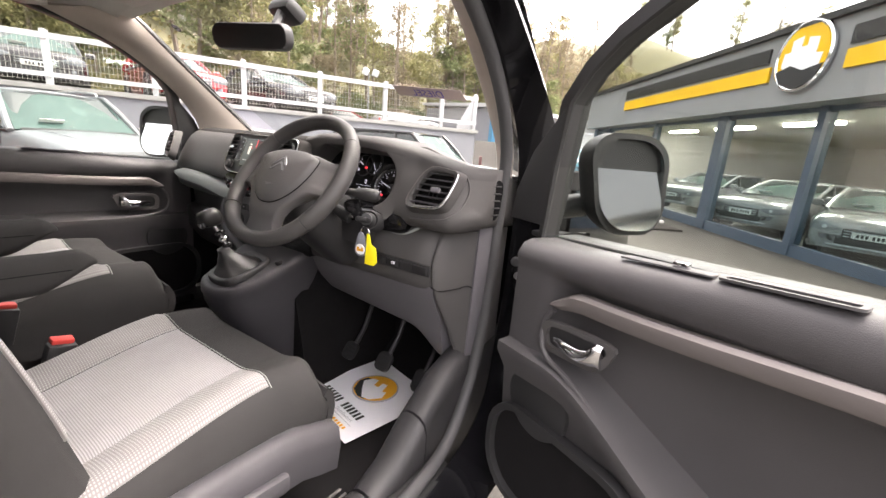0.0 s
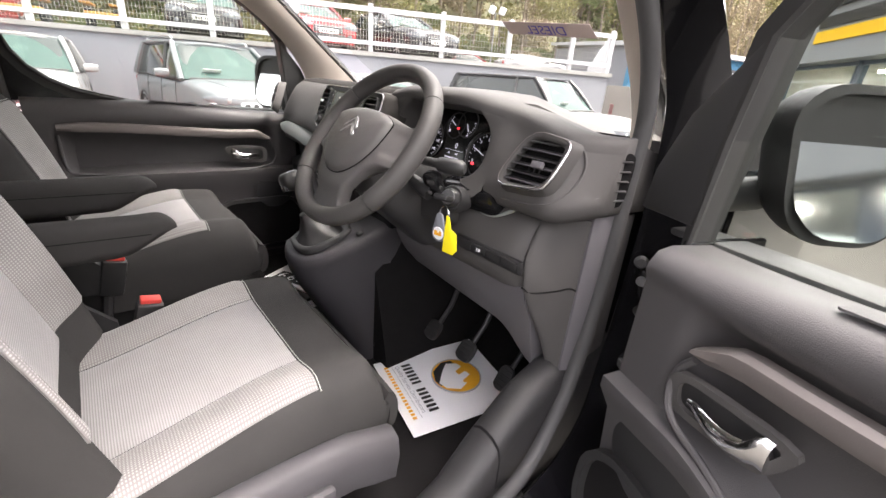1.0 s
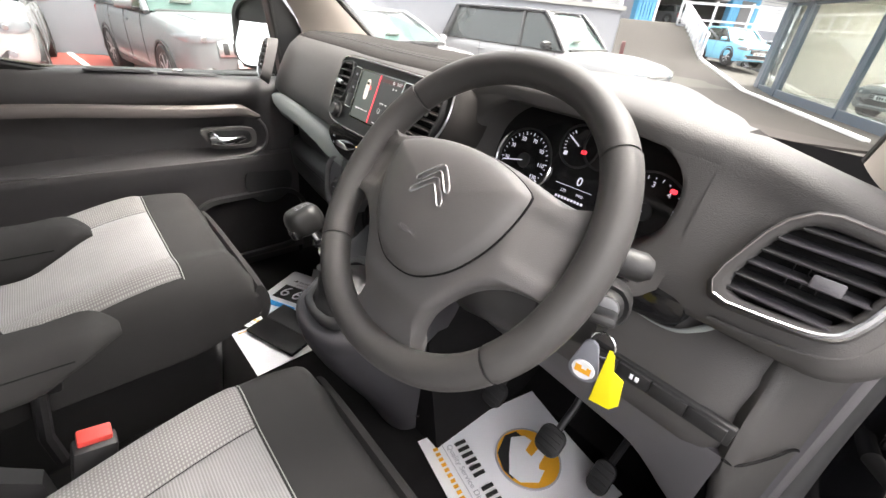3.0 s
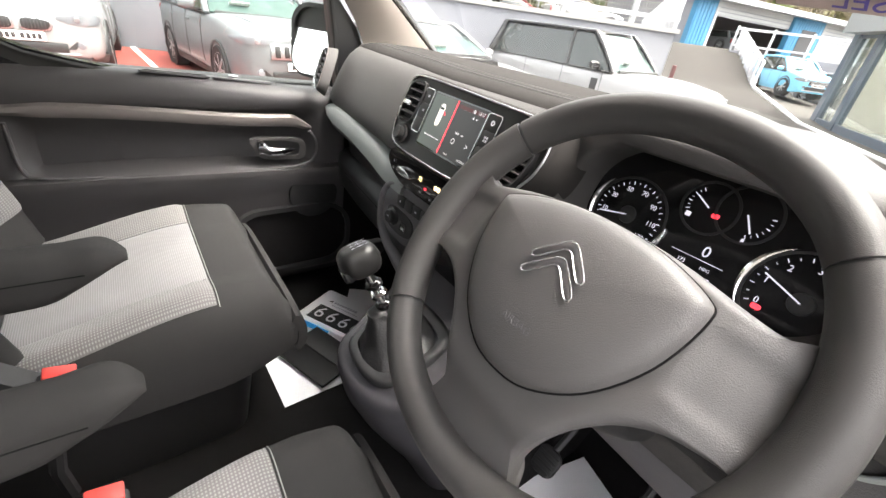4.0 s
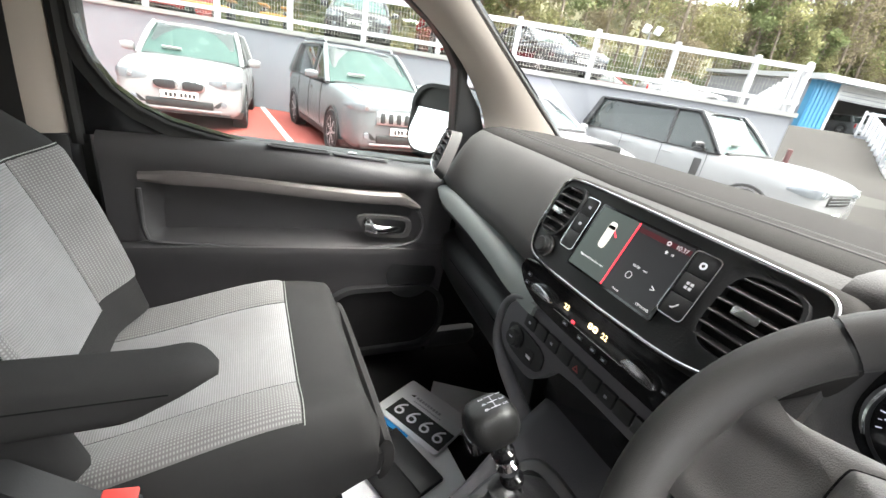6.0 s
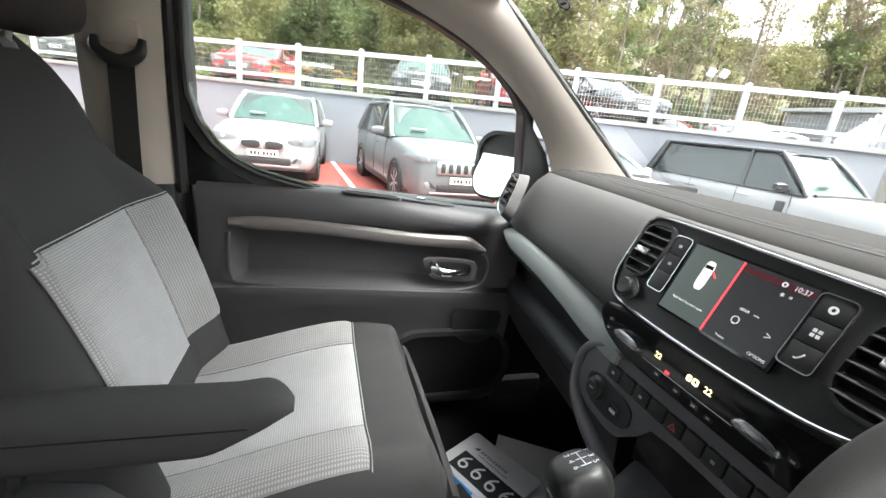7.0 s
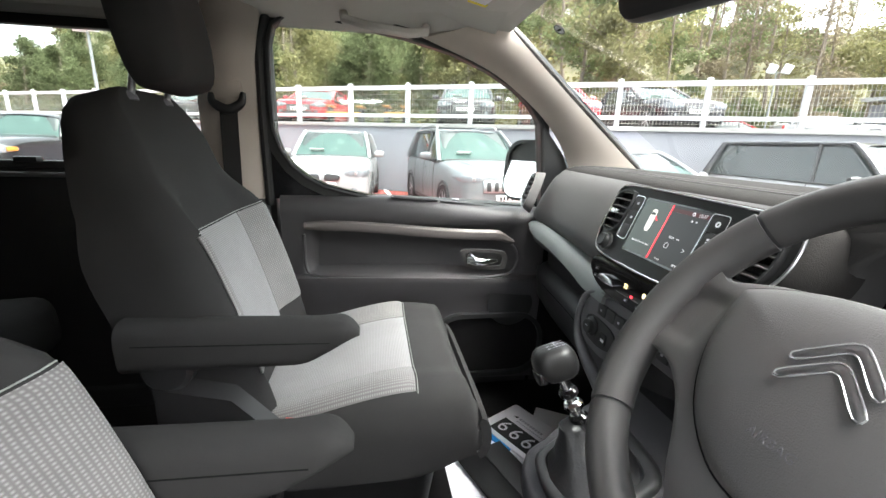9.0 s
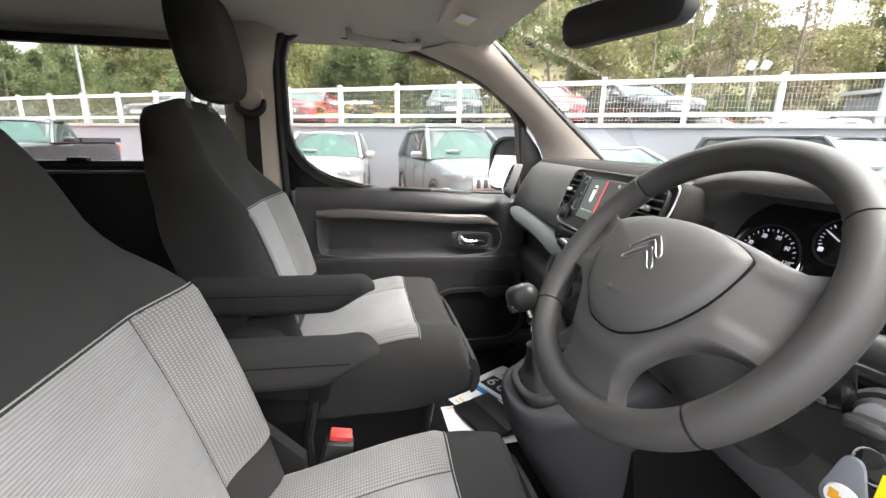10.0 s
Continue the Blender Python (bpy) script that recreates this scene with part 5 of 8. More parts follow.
hub = part("airbag_pad", pillow(pad, 14, 0.018, 0.022, w_m, 0.40), M_WHEEL, wheel, "grained airbag cover", 60)
for top in (0.032, 0.015):
    pts = rounded([(-0.0290, -0.0110), (-0.0050, 0.0120), (0.0, 0.0132), (0.0050, 0.0120), (0.0290, -0.0110), (0.0280, -0.0165), (0.0225, -0.0155), (0.0040, 0.0035), (0.0, 0.0046), (-0.0040, 0.0035), (-0.0225, -0.0155), (-0.0280, -0.0165)], 1)
    bm_ = w_m @ Matrix.Translation((0, 0.86 * top - 0.0095, 0.0357)) @ pose(0, 0, 0, -3, 0, 0) @ Matrix.Diagonal((0.86, 0.86, 0.9, 1))
    # Dull middle and light edge stand in for reflections in the chrome.
    part("badge", merge(bmesh.new(), plate(pts, 0.0055, None, 0.0018), bm_), M_STEEL, hub, "chrome chevron with its dark reflection put into the colour")
    part("badge_edge", tube([bm_ @ Vector((x, y, 0.0050)) for x, y in pts], 0.0007, 6, True), M_LUSTRE, hub, "light edge drawn as the chrome's glint")
words("embossed_word", "AIRBAG", 0.0085, w_m @ Matrix.Translation((0.0, -0.046, 0.0384)), M_LOW, hub)
for s in (-1, 1):
    part("pad_mark", merge(bmesh.new(), box((0.0015, 0.008, 0.0012), (s * 0.064, -0.004, 0.0346), 0.0004, (0, 0, 20 * s)), w_m), M_BLACK, hub)
# column, stalks, ignition, key
col = thing("steering_column", "black steering column shroud with stalks", "steering column")
col_m = face_m((0.398, 0.030, 1.234), (1, 0, 0), (0, math.sin(radians(38)), math.cos(radians(38))))
part("shroud", loft([[tuple(col_m @ Vector((x * k, y * k - 0.02, z))) for x, y in rrect(0.13, 0.15, 0.04, 5)] for z, k in ((-0.02, 0.55), (-0.05, 0.8), (-0.10, 1.0), (-0.26, 1.1))]), M_BLACK, col)
part("stalk", tube([(0.44, 0.10, 1.212), (0.50, 0.115, 1.208), (0.545, 0.135, 1.206)], [0.008, 0.009, 0.010], 10), M_BLACK, col, "wiper stalk")
part("stalk_end", tube([(0.525, 0.128, 1.2065), (0.55, 0.137, 1.206), (0.57, 0.144, 1.2055), (0.578, 0.148, 1.2055)], [0.014, 0.016, 0.016, 0.010], 14), M_BLACK, col, "ridged stalk end")
part("stalk", tube([(0.36, 0.10, 1.212), (0.28, 0.115, 1.215), (0.235, 0.13, 1.215)], [0.008, 0.010, 0.010], 10), M_BLACK, col, "indicator stalk")
part("lower_stalk", tube([(0.46, 0.11, 1.165), (0.50, 0.115, 1.150), (0.515, 0.118, 1.146)], [0.012, 0.016, 0.016], 12), M_BLACK, col, "short audio stalk")
ig_m = face_m((0.545, 0.150, 1.140), (0.92, 0.35, 0), (0.05, 0.35, 0.93))
part("ignition_barrel", lathe([(0.001, 0.02), (0.010, 0.02), (0.014, 0.017), (0.019, 0.010), (0.021, -0.06)], ig_m, 24), M_BLACK, col, "ignition switch")
part("ignition_ring", lathe([(0.008, 0.0215), (0.0140, 0.0215), (0.0150, 0.017)], ig_m, 24), M_STEEL, col)
part("column_bezel", box((0.16, 0.05, 0.06), (0.53, 0.225, 1.135), 0.02, (20, 0, 8)), M_GLOSSY, col, "gloss dark bezel behind the ignition")
part("ignition_bezel", lathe([(0.019, 0.0), (0.024, 0.004), (0.027, -0.002), (0.028, -0.03)], ig_m, 28), M_BLACK, col)
part("column_lower_shell", loft([[(0.50 + 0.62 * a, 0.17 - 0.035 * k, 1.10 + 0.62 * b + 0.008 * k) for a, b in rrect(0.16, 0.09, 0.04, 5)] for k in (0, 1)]), M_KICK, col, "dark lower column shell", 50)
part("audio_remote", box((0.040, 0.030, 0.055), (0.515, 0.125, 1.165), 0.012, (25, 0, 10)), M_GLOSSY, col, "gloss black remote pod")
for k in range(3):
    part("remote_key", box((0.022, 0.004, 0.008), (0.516, 0.110 + 0.006 * k, 1.150 + 0.015 * k), 0.002, (25, 0, 10)), M_DASH, col)
keys = thing("key_bunch", "van key with grey and yellow tags in the ignition", "keys")
part("key_head", merge(bmesh.new(), box((0.030, 0.012, 0.040), (0, -0.004, 0.035), 0.005), ig_m), M_BLACK, keys, "black key head")
rg = [Vector((0.570 + 0.014 * math.cos(a), 0.112, 1.118 + 0.016 * math.sin(a))) for a in [2 * math.pi * k / 20 for k in range(20)]]
part("split_ring", tube(rg, 0.0013, 6, True), M_CHROME, keys, "steel split ring")
t_m = face_m((0.559, 0.112, 1.082), (0.98, 0.2, 0), (0.06, -0.02, 1.0))
fob = part("fob", on(t_m, plate(smooth_outline([(-0.017, -0.008), (-0.012, 0.014), (-0.006, 0.034), (0.006, 0.034), (0.012, 0.014), (0.017, -0.008), (0.012, -0.020), (0, -0.024), (-0.012, -0.020)], 5), 0.004, None, 0.001)), mat("grey_leather", (0.20, 0.21, 0.24), 0.6), keys, "grey leather fob")
part("fob_disc", lathe([(0.001, 0.006), (0.0125, 0.006), (0.0135, 0.004)], t_m @ Matrix.Translation((0, -0.006, 0)), 24), M_PAPER, fob, "white enamel disc")
part("fob_mark", on(t_m, plate([(-0.009, -0.010), (0.009, -0.010), (0.009, 0.0), (0.004, 0.0), (0.004, -0.004), (-0.002, -0.004), (-0.002, 0.0), (-0.009, 0.0)], 0.0065)), M_ORANGE, fob, "amber castle mark")
y_m = face_m((0.588, 0.114, 1.072), (0.90, 0.42, 0.0), (-0.18, -0.05, 1.0))
part("yellow_tag", on(y_m, plate([(-0.013, -0.028), (0.010, -0.032), (0.018, -0.022), (0.014, 0.012), (0.002, 0.020), (-0.004, 0.046), (-0.010, 0.046)], 0.0025, None, 0.0006)), M_YELLOW, keys, "creased yellow plastic tag")

# ---- gear console ----
gear = thing("gear_console", "grey plastic gear console with lever and gaiter", "gear console")


def console_top(y):
    return lerp_row([(-0.04, 0.892), (0.0, 0.908), (0.06, 0.930), (0.13, 0.952), (0.22, 0.985), (0.32, 1.010)], y)[0]


c_line = smooth_outline([(0.012, 0.030), (0.028, -0.012), (0.070, -0.030), (0.130, -0.032), (0.190, -0.014), (0.222, 0.030), (0.238, 0.110), (0.246, 0.230), (0.200, 0.290), (-0.020, 0.290), (-0.052, 0.230), (-0.024, 0.120)], 5)
con = []
for k, dz, sy in ((0.82, 0.001, 0), (0.94, 0.0, 0), (0.985, -0.006, 0), (1.0, -0.018, 0), (1.0, -0.032, 0.0), (0.985, -0.040, 0.002), (0.985, -0.060, 0.004), (0.96, -0.11, 0.022), (0.90, -0.18, 0.050), (0.80, -0.27, 0.085), (0.70, -0.36, 0.11), (0.66, -0.42, 0.12)):
    con.append([(0.105 + (x - 0.105) * k, 0.13 + (y - 0.13) * k + sy * (1 if y < 0.2 else 0), max(0.495, console_top(y) + dz)) for x, y in c_line])
part("console_body", loft(con), M_SHELL, gear, "grey moulded console", 60)
part("tunnel", loft([[(0.0, y, z), (0.24, y, z), (0.27, y + 0.03, 0.5), (-0.02, y + 0.03, 0.5)] for y, z in ((0.16, 0.84), (0.24, 0.92), (0.60, 0.95))]), M_CARPET, gear, "black carpeted tunnel", 40)
g_m = face_m((0.102, 0.052, 0.929), (1, 0, 0), (0, 1, 0.32))
g_out = smooth_outline([(-0.072, 0.040), (-0.062, -0.030), (-0.036, -0.066), (0.040, -0.068), (0.072, -0.034), (0.076, 0.050), (0.046, 0.085), (-0.050, 0.085)], 4)
g_in = smooth_outline([(-0.056, 0.034), (-0.048, -0.026), (-0.028, -0.052), (0.032, -0.053), (0.057, -0.026), (0.060, 0.040), (0.038, 0.066), (-0.040, 0.066)], 4)
part("gaiter_frame", loft([[g_m @ Vector((x, y, -0.010)) for x, y in g_out], [g_m @ Vector((x, y, 0.004)) for x, y in g_out], [g_m @ Vector((0.6 * x + 0.4 * a, 0.6 * y + 0.4 * b, 0.009)) for (x, y), (a, b) in zip(g_out, g_in)], [g_m @ Vector((x, y, 0.006)) for x, y in g_in], [g_m @ Vector((x * 0.98, y * 0.98, -0.010)) for x, y in g_in]], True, False), M_BLACK, gear, "black gaiter surround", 60)
gait = []
for k in range(15):
    t = k / 14
    s = (1 - t) ** 1.4 * 0.78 + 0.23 + 0.025 * math.sin(14 * t) * (1 - t)
    cz = 0.001 + 0.068 * t
    gait.append([tuple(g_m @ Vector((x * s * (1 + 0.10 * math.sin(5 * math.atan2(y, x) + 3 * t) * (1 - t)) - 0.016 * t, y * s * (1 + 0.09 * math.sin(4 * math.atan2(y, x) + 1 + 2 * t) * (1 - t)) - 0.008 * t, cz))) for x, y in g_in])
part("gaiter", loft(gait), mat("gaiter_leather", (0.018, 0.018, 0.019), 0.42, grain=(260, 0.6)), gear, "folded black leather gaiter", 70)
base, tip = Vector((0.085, 0.045, 0.992)), Vector((0.068, 0.014, 1.064))
ax = (tip - base).normalized()
part("lever", tube([base - ax * 0.03, tip], 0.0085, 12), M_CHROME, gear, "dark chrome lever")
for k in range(3):
    part("collar", tube([base + ax * (0.002 + 0.021 * k), base + ax * (0.006 + 0.021 * k), base + ax * (0.012 + 0.021 * k), base + ax * (0.016 + 0.021 * k)], [0.0105, 0.0145, 0.0145, 0.0105], 18), M_CHROME if k == 1 else M_GLOSSY, gear, "gloss collar")
kn_m = face_m(tuple(tip + ax * 0.020), (1, -0.10, 0.22), (0.10, 0.98, 0.30))
rings = []
for k in range(15):
    t = k / 14
    a = -math.pi / 2 + math.pi * t
    s = max(0.05, math.cos(a) ** 0.42)
    rings.append([tuple(kn_m @ Vector((x * s * (1 + 0.06 * t), y * s - 0.004 * t, 0.025 * math.sin(a)))) for x, y in rrect(0.052, 0.064, 0.022, 6)])
part("gear_knob", loft(rings), mat("worn_knob_leather", (0.016, 0.016, 0.016), 0.38, grain=(500, 0.4), spec=0.4), gear, "dark leather gear knob", 70)
part("knob_inlay", on(kn_m, plate(rrect(0.036, 0.022, 0.006, 4, 0, -0.024), 0.016, Matrix.Translation((0, 0, -0.020)), 0.003)), M_GLOSSY, gear, "gloss black reverse collar")
part("shift_gate", on(kn_m, box((0.022, 0.0008, 0.0004), (0, 0.004, 0.0252))), M_INKGREY, gear)
for k in range(3):
    part("shift_gate", on(kn_m, box((0.0008, 0.012, 0.0004), (-0.010 + 0.010 * k, 0.004, 0.0252))), M_INKGREY, gear)
for k, (x, y) in enumerate(((-0.010, 0.015), (0.0, 0.015), (0.010, 0.015), (-0.010, -0.007), (0.0, -0.007), (0.010, -0.007))):
    words("shift_digit", "135246"[k], 0.0085, kn_m @ Matrix.Translation((x, y, 0.0250)), M_INKGREY, gear)
part("small_knob", lathe([(0.010, 0), (0.011, 0.010), (0.008, 0.014), (0.001, 0.014)], pose(0.205, 0.13, 0.950, 16, 0, 0), 20), M_BLACK, gear, "small black control knob")

# ---- seats ----


def build_seat(name, label, cx, dz, arm_side):
    seat = thing(name, label, "car seat", "front seats")
    base = part("seat_base", loft([[(cx + x, y, 0.50) for x, y in rrect(0.40, 0.44, 0.05, 4, 0, -0.36)], [(cx + x, y, 0.66 + dz) for x, y in rrect(0.44, 0.48, 0.05, 4, 0, -0.36)], [(cx + x, y, 0.74 + dz) for x, y in rrect(0.46, 0.50, 0.05, 4, 0, -0.36)]]), M_BLACK, seat, "black plastic seat base")

    def top(x, y):
        """Height of the cushion's top surface."""
        z = 0.835 + dz + 0.068 * smoothstep(-0.55, -0.16, y) - 0.006 * smoothstep(-0.16, -0.06, y)
        z += 0.018 * smoothstep(0.12, 0.21, abs(x)) - 0.006
        return z

    rings = []
    for k in range(45):
        y = -0.63 + 0.60 * (1 - (1 - k / 44) ** 1.8)
        w = 0.250 - 0.012 * smoothstep(-0.14, -0.03, y)
        drop = 0.075 * smoothstep(-0.085, -0.03, y) ** 2
        low = 0.70 + dz + 0.035 * smoothstep(-0.20, -0.03, y)
        ring = []
        for i in range(29):
            t = i / 28
            x = -w + 2 * w * t
            edge = (w - abs(x))
            ring.append((cx + x, y, top(x, y) - drop - 0.045 * (1 - min(1, edge / 0.05)) ** 2.2))
        ring += [(cx + w + 0.004, y, 0.80 + dz), (cx + w - 0.004, y, low), (cx, y, low - 0.005), (cx - w + 0.004, y, low), (cx - w - 0.004, y, 0.80 + dz)]
        rings.append(ring)
    cush = part("cushion", loft(rings), M_CLOTH, seat, "black cloth cushion", 70)
    # front roll that closes the cushion round to its lower edge
    nose = []
    for k in range(9):
        a = math.pi * k / 8
        nose.append([(cx + x, -0.032 + 0.024 * math.sin(a), 0.786 + dz + 0.050 * math.cos(a) - 0.010 * (abs(x) / 0.24) ** 4) for x in [-0.238 + 0.476 * i / 20 for i in range(21)]])
    part("cushion_front", sheet(lambda u, v: nose[round(v * 8)][round(u * 20)], 20, 8, 0.02), M_CLOTH, seat, "", 70)

    def panel(nm, x0, x1, y0, y1, material):
        def f(u, v):
            x, y = x0 + (x1 - x0) * u, y0 + (y1 - y0) * v
            d = min(x - x0, x1 - x, y - y0, y1 - y)
            w = 0.250
            e = 0.045 * (1 - min(1, (w - abs(x)) / 0.05)) ** 2.2
            return (cx + x, y, top(x, y) - e + 0.006 * (1 - math.exp(-d / 0.006)) + 0.0008)
        part(nm, sheet(f, 22, 26, 0.004, lambda u, v: (x0 + (x1 - x0) * u, y0 + (y1 - y0) * v)), material, seat, "", 70)
    panel("cushion_centre", -0.135, 0.135, -0.56, -0.172, M_RIB)
    panel("cushion_side", -0.232, -0.137, -0.52, -0.172, M_CHECK)
    panel("cushion_side", 0.137, 0.232, -0.52, -0.172, M_CHECK)
    part("cushion_stitch", tube([(cx - 0.235 + 0.47 * k / 24, -0.168, top(-0.235 + 0.47 * k / 24, -0.168) + 0.001 - 0.045 * (1 - min(1, (0.25 - abs(-0.235 + 0.47 * k / 24)) / 0.05)) ** 2.2) for k in range(25)], 0.0009, 5), M_STITCH, seat, "pale stitched seam")
    # backrest
    rec = radians(18.5)
    o = Vector((cx, -0.540, 0.86 + dz))
    up, fr = Vector((0, -math.sin(rec), math.cos(rec))), Vector((0, math.cos(rec), math.sin(rec)))

    def bw(s):
        return lerp_row([(0.0, 0.245), (0.12, 0.25), (0.30, 0.25), (0.345, 0.244), (0.385, 0.224), (0.42, 0.203), (0.47, 0.193), (0.54, 0.186), (0.585, 0.174), (0.612, 0.152), (0.63, 0.118)], s)[0]

    def sway(s):
        return -0.030 * smoothstep(0.36, 0.58, s) if arm_side > 0 else 0.0

    def front(x, s):
        w = bw(s)
        q = abs(x) / w
        b = 0.050 + 0.022 * math.sin(math.pi * min(1, s / 0.5)) * 0.6 + 0.045 * smoothstep(0.50, 0.85, q) * smoothstep(0.47, 0.33, s)
        b *= 1 - 0.35 * smoothstep(0.50, 0.63, s)
        return b - 0.06 * max(0, (q - 0.86) / 0.14) ** 2

    rings = []
    for k in range(29):
        s = -0.02 + 0.65 * k / 28
        w = bw(s)
        ring = []
        for i in range(27):
            x = -w + 2 * w * i / 26
            ring.append(tuple(o + up * s + Vector((x + sway(s), 0, 0)) + fr * front(x, s)))
        bk = -0.075 + 0.03 * smoothstep(0.45, 0.63, s)
        for i in range(7):
            x = w - 2 * w * i / 6
            ring.append(tuple(o + up * s + Vector((x * 0.97 + sway(s), 0, 0)) + fr * (bk - 0.02 * (1 - (x / w) ** 2))))
        rings.append(ring)
    back = part("backrest", loft(rings), M_CLOTH, seat, "black cloth backrest", 70)

    def bpanel(nm, x0, x1, s0, s1, material, lean=0.0):
        def f(u, v):
            x = x1 + (x0 - x1) * u
            t1 = s1 + lean * abs(x)
            s = s0 + (t1 - s0) * v
            d = min(x - x0, x1 - x, s - s0, t1 - s)
            return o + up * s + Vector((x, 0, 0)) + fr * (front(x, s) + 0.006 * (1 - math.exp(-d / 0.006)) + 0.0008)
        part(nm, sheet(f, 18, 26, 0.004, lambda u, v: (x0 + (x1 - x0) * u, s0 + (s1 - s0) * v)), material, back, "", 70)
    bpanel("back_centre", -0.122, 0.122, 0.045, 0.340, M_RIB)
    bpanel("back_side", -0.216, -0.124, 0.060, 0.340, M_CHECK)
    bpanel("back_side", 0.124, 0.216, 0.060, 0.340, M_CHECK)
    part("back_stitch", tube([o + up * 0.344 + Vector((x, 0, 0)) + fr * (front(x, 0.344) + 0.001) for x in [-0.21 + 0.42 * k / 24 for k in range(25)]], 0.0010, 5), M_STITCH, back, "pale stitched seam")
    # headrest on two steel posts
    hd = []
    hm = o + Vector((0.05, -0.15, 0.745)) if arm_side < 0 else o + Vector((-0.026, -0.124, 0.735))
    for k in range(15):
        t = k / 14
        a = -math.pi / 2 + math.pi * t
        c = max(0.12, math.cos(a) ** 0.35)
        hd.append([tuple(hm + Vector((0, -0.02 * math.sin(a), 0.120 * math.sin(a))) + Vector((x * (0.80 + 0.20 * c), 0, 0)) + fr * (y * c)) for x, y in rrect(0.240, 0.115, 0.045, 6)])
    part("headrest", loft(hd), M_CLOTH, seat, "black cloth headrest", 70)
    for s in (-0.072, 0.072):
        foot = o + up * 0.595 + Vector((s + sway(1), 0, 0)) + fr * 0.020
        part("headrest_post", tube([tuple(foot), tuple(foot + Vector((0, 0.030 if arm_side > 0 else 0.0, 0.16)))], 0.0062, 12), M_STEEL, seat, "dark steel post")
        part("post_sleeve", lathe([(0.0065, 0.010), (0.013, 0.010), (0.019, 0.006), (0.022, 0.0), (0.022, -0.01)], Matrix.Translation(foot + up * 0.022) @ pose(0, 0, 0, 18, 0, 0) @ Matrix.Diagonal((1.25, 0.85, 1, 1)), 18), M_LOW, seat, "grey plastic sleeve", 60)
    # fold-down armrest
    ar = []
    for k in range(33):
        t = 1 - (1 - k / 32) ** 1.6
        y = -0.665 + 0.385 * t
        z1 = 1.086 + dz * 0.6 - 0.012 * t - 0.022 * max(0.0, (t - 0.90) / 0.10) ** 2.5
        low = 1.086 + dz * 0.6 - 0.092 - 0.002 * t + 0.050 * smoothstep(0.70, 1.0, t) ** 1.2
        h = max(0.006, z1 - low)
        w = 0.070 * (1 - max(0.0, (t - 0.88) / 0.125) ** 2.4 * 0.75)
        ar.append([(cx + arm_side * 0.255 + x, y, z1 - h / 2 + z) for x, z in rrect(w, h, 0.42 * min(w, h), 5)])
    part("armrest", loft(ar), M_CLOTH, seat, "black cloth armrest, folded down", 75)
    for s in (-1, 1):
        part("arm_seam", tube([(cx + arm_side * 0.255 + s * 0.0352, -0.64 + 0.31 * k / 12, 1.052 + dz * 0.6 - 0.009 * k / 12) for k in range(13)], 0.0011, 5), M_CARPET, seat, "dark seam")
    part("arm_pivot", lathe([(0.001, 0.02), (0.034, 0.02), (0.042, 0.012), (0.042, -0.02)], pose(cx + arm_side * 0.262, -0.60, 1.0 + dz, 0, 90 * arm_side, 0), 20), M_BLACK, seat)
    part("recliner_cover", loft([[(cx + arm_side * 0.250, y, z0), (cx + arm_side * 0.285, y, z0 + 0.01), (cx + arm_side * 0.285, y, z1 - 0.01), (cx + arm_side * 0.250, y, z1)] for y, z0, z1 in ((-0.62, 0.80 + dz, 0.98 + dz), (-0.50, 0.78 + dz, 0.95 + dz), (-0.42, 0.77 + dz, 0.86 + dz))]), M_BLACK, seat, "black hinge cover")
    # outer side trim with levers
    o2 = -arm_side
    tr = []
    for k in range(13):
        t = k / 12
        y = -0.60 + 0.56 * t
        zt = 0.795 + dz + 0.012 * math.sin(3 * t) - 0.03 * smoothstep(0.8, 1, t)
        tr.append([(cx + o2 * 0.245, y, zt - 0.13), (cx + o2 * 0.285, y, zt - 0.12), (cx + o2 * 0.295, y, zt - 0.05), (cx + o2 * 0.288, y, zt - 0.01), (cx + o2 * 0.262, y, zt), (cx + o2 * 0.245, y, zt - 0.01)])
    part("side_trim", loft(tr), M_SHELL, seat, "grained plastic side trim", 60)
    part("height_lever", box((0.022, 0.24, 0.040), (cx + o2 * 0.302, -0.30, 0.735 + dz), 0.010, (-4, 0, 0)), M_SHELL, seat, "long adjusting lever")
    return seat


build_seat("passenger_seat", "black and grey cloth passenger seat with armrest", -0.395, 0.0, 1)
build_seat("driver_seat", "black and grey cloth driver's seat with armrest", 0.372, -0.045, -1)

for x, y, z, lean in ((-0.118, -0.40, 0.875, 6), (0.105, -0.355, 0.845, 8)):
    bk = thing("seat_belt_buckle", "black seat belt buckle with a red button", "buckle", "belt buckles", at=(x, y, z))
    part("buckle_body", box((0.030, 0.052, 0.10), (0, -0.012, -0.052), 0.006, (-14, lean, 0)), M_BLACK, bk)
    part("release_button", box((0.024, 0.040, 0.014), (0, 0.001, 0.0), 0.003, (-14, lean, 0)), M_BUCKLE, bk, "red release button")
    part("stalk", tube([(0, -0.03, -0.10), (0, -0.05, -0.20), (-0.01, -0.05, -0.28)], 0.012, 8), M_BLACK, bk)

# rear bench, in the dark behind
bench = thing("rear_bench", "dark cloth rear bench seat in shadow", "car seat")
part("bench_cushion", box((1.25, 0.48, 0.16), (-0.05, -1.35, 0.86), 0.05, (4, 0, 0), 3), M_CLOTH, bench)
part("bench_back", box((1.25, 0.14, 0.62), (-0.05, -1.62, 1.18), 0.05, (-14, 0, 0), 3), M_CLOTH, bench)
part("bench_base", box((1.1, 0.40, 0.30), (-0.05, -1.37, 0.64), 0.02), M_BLACK, bench)

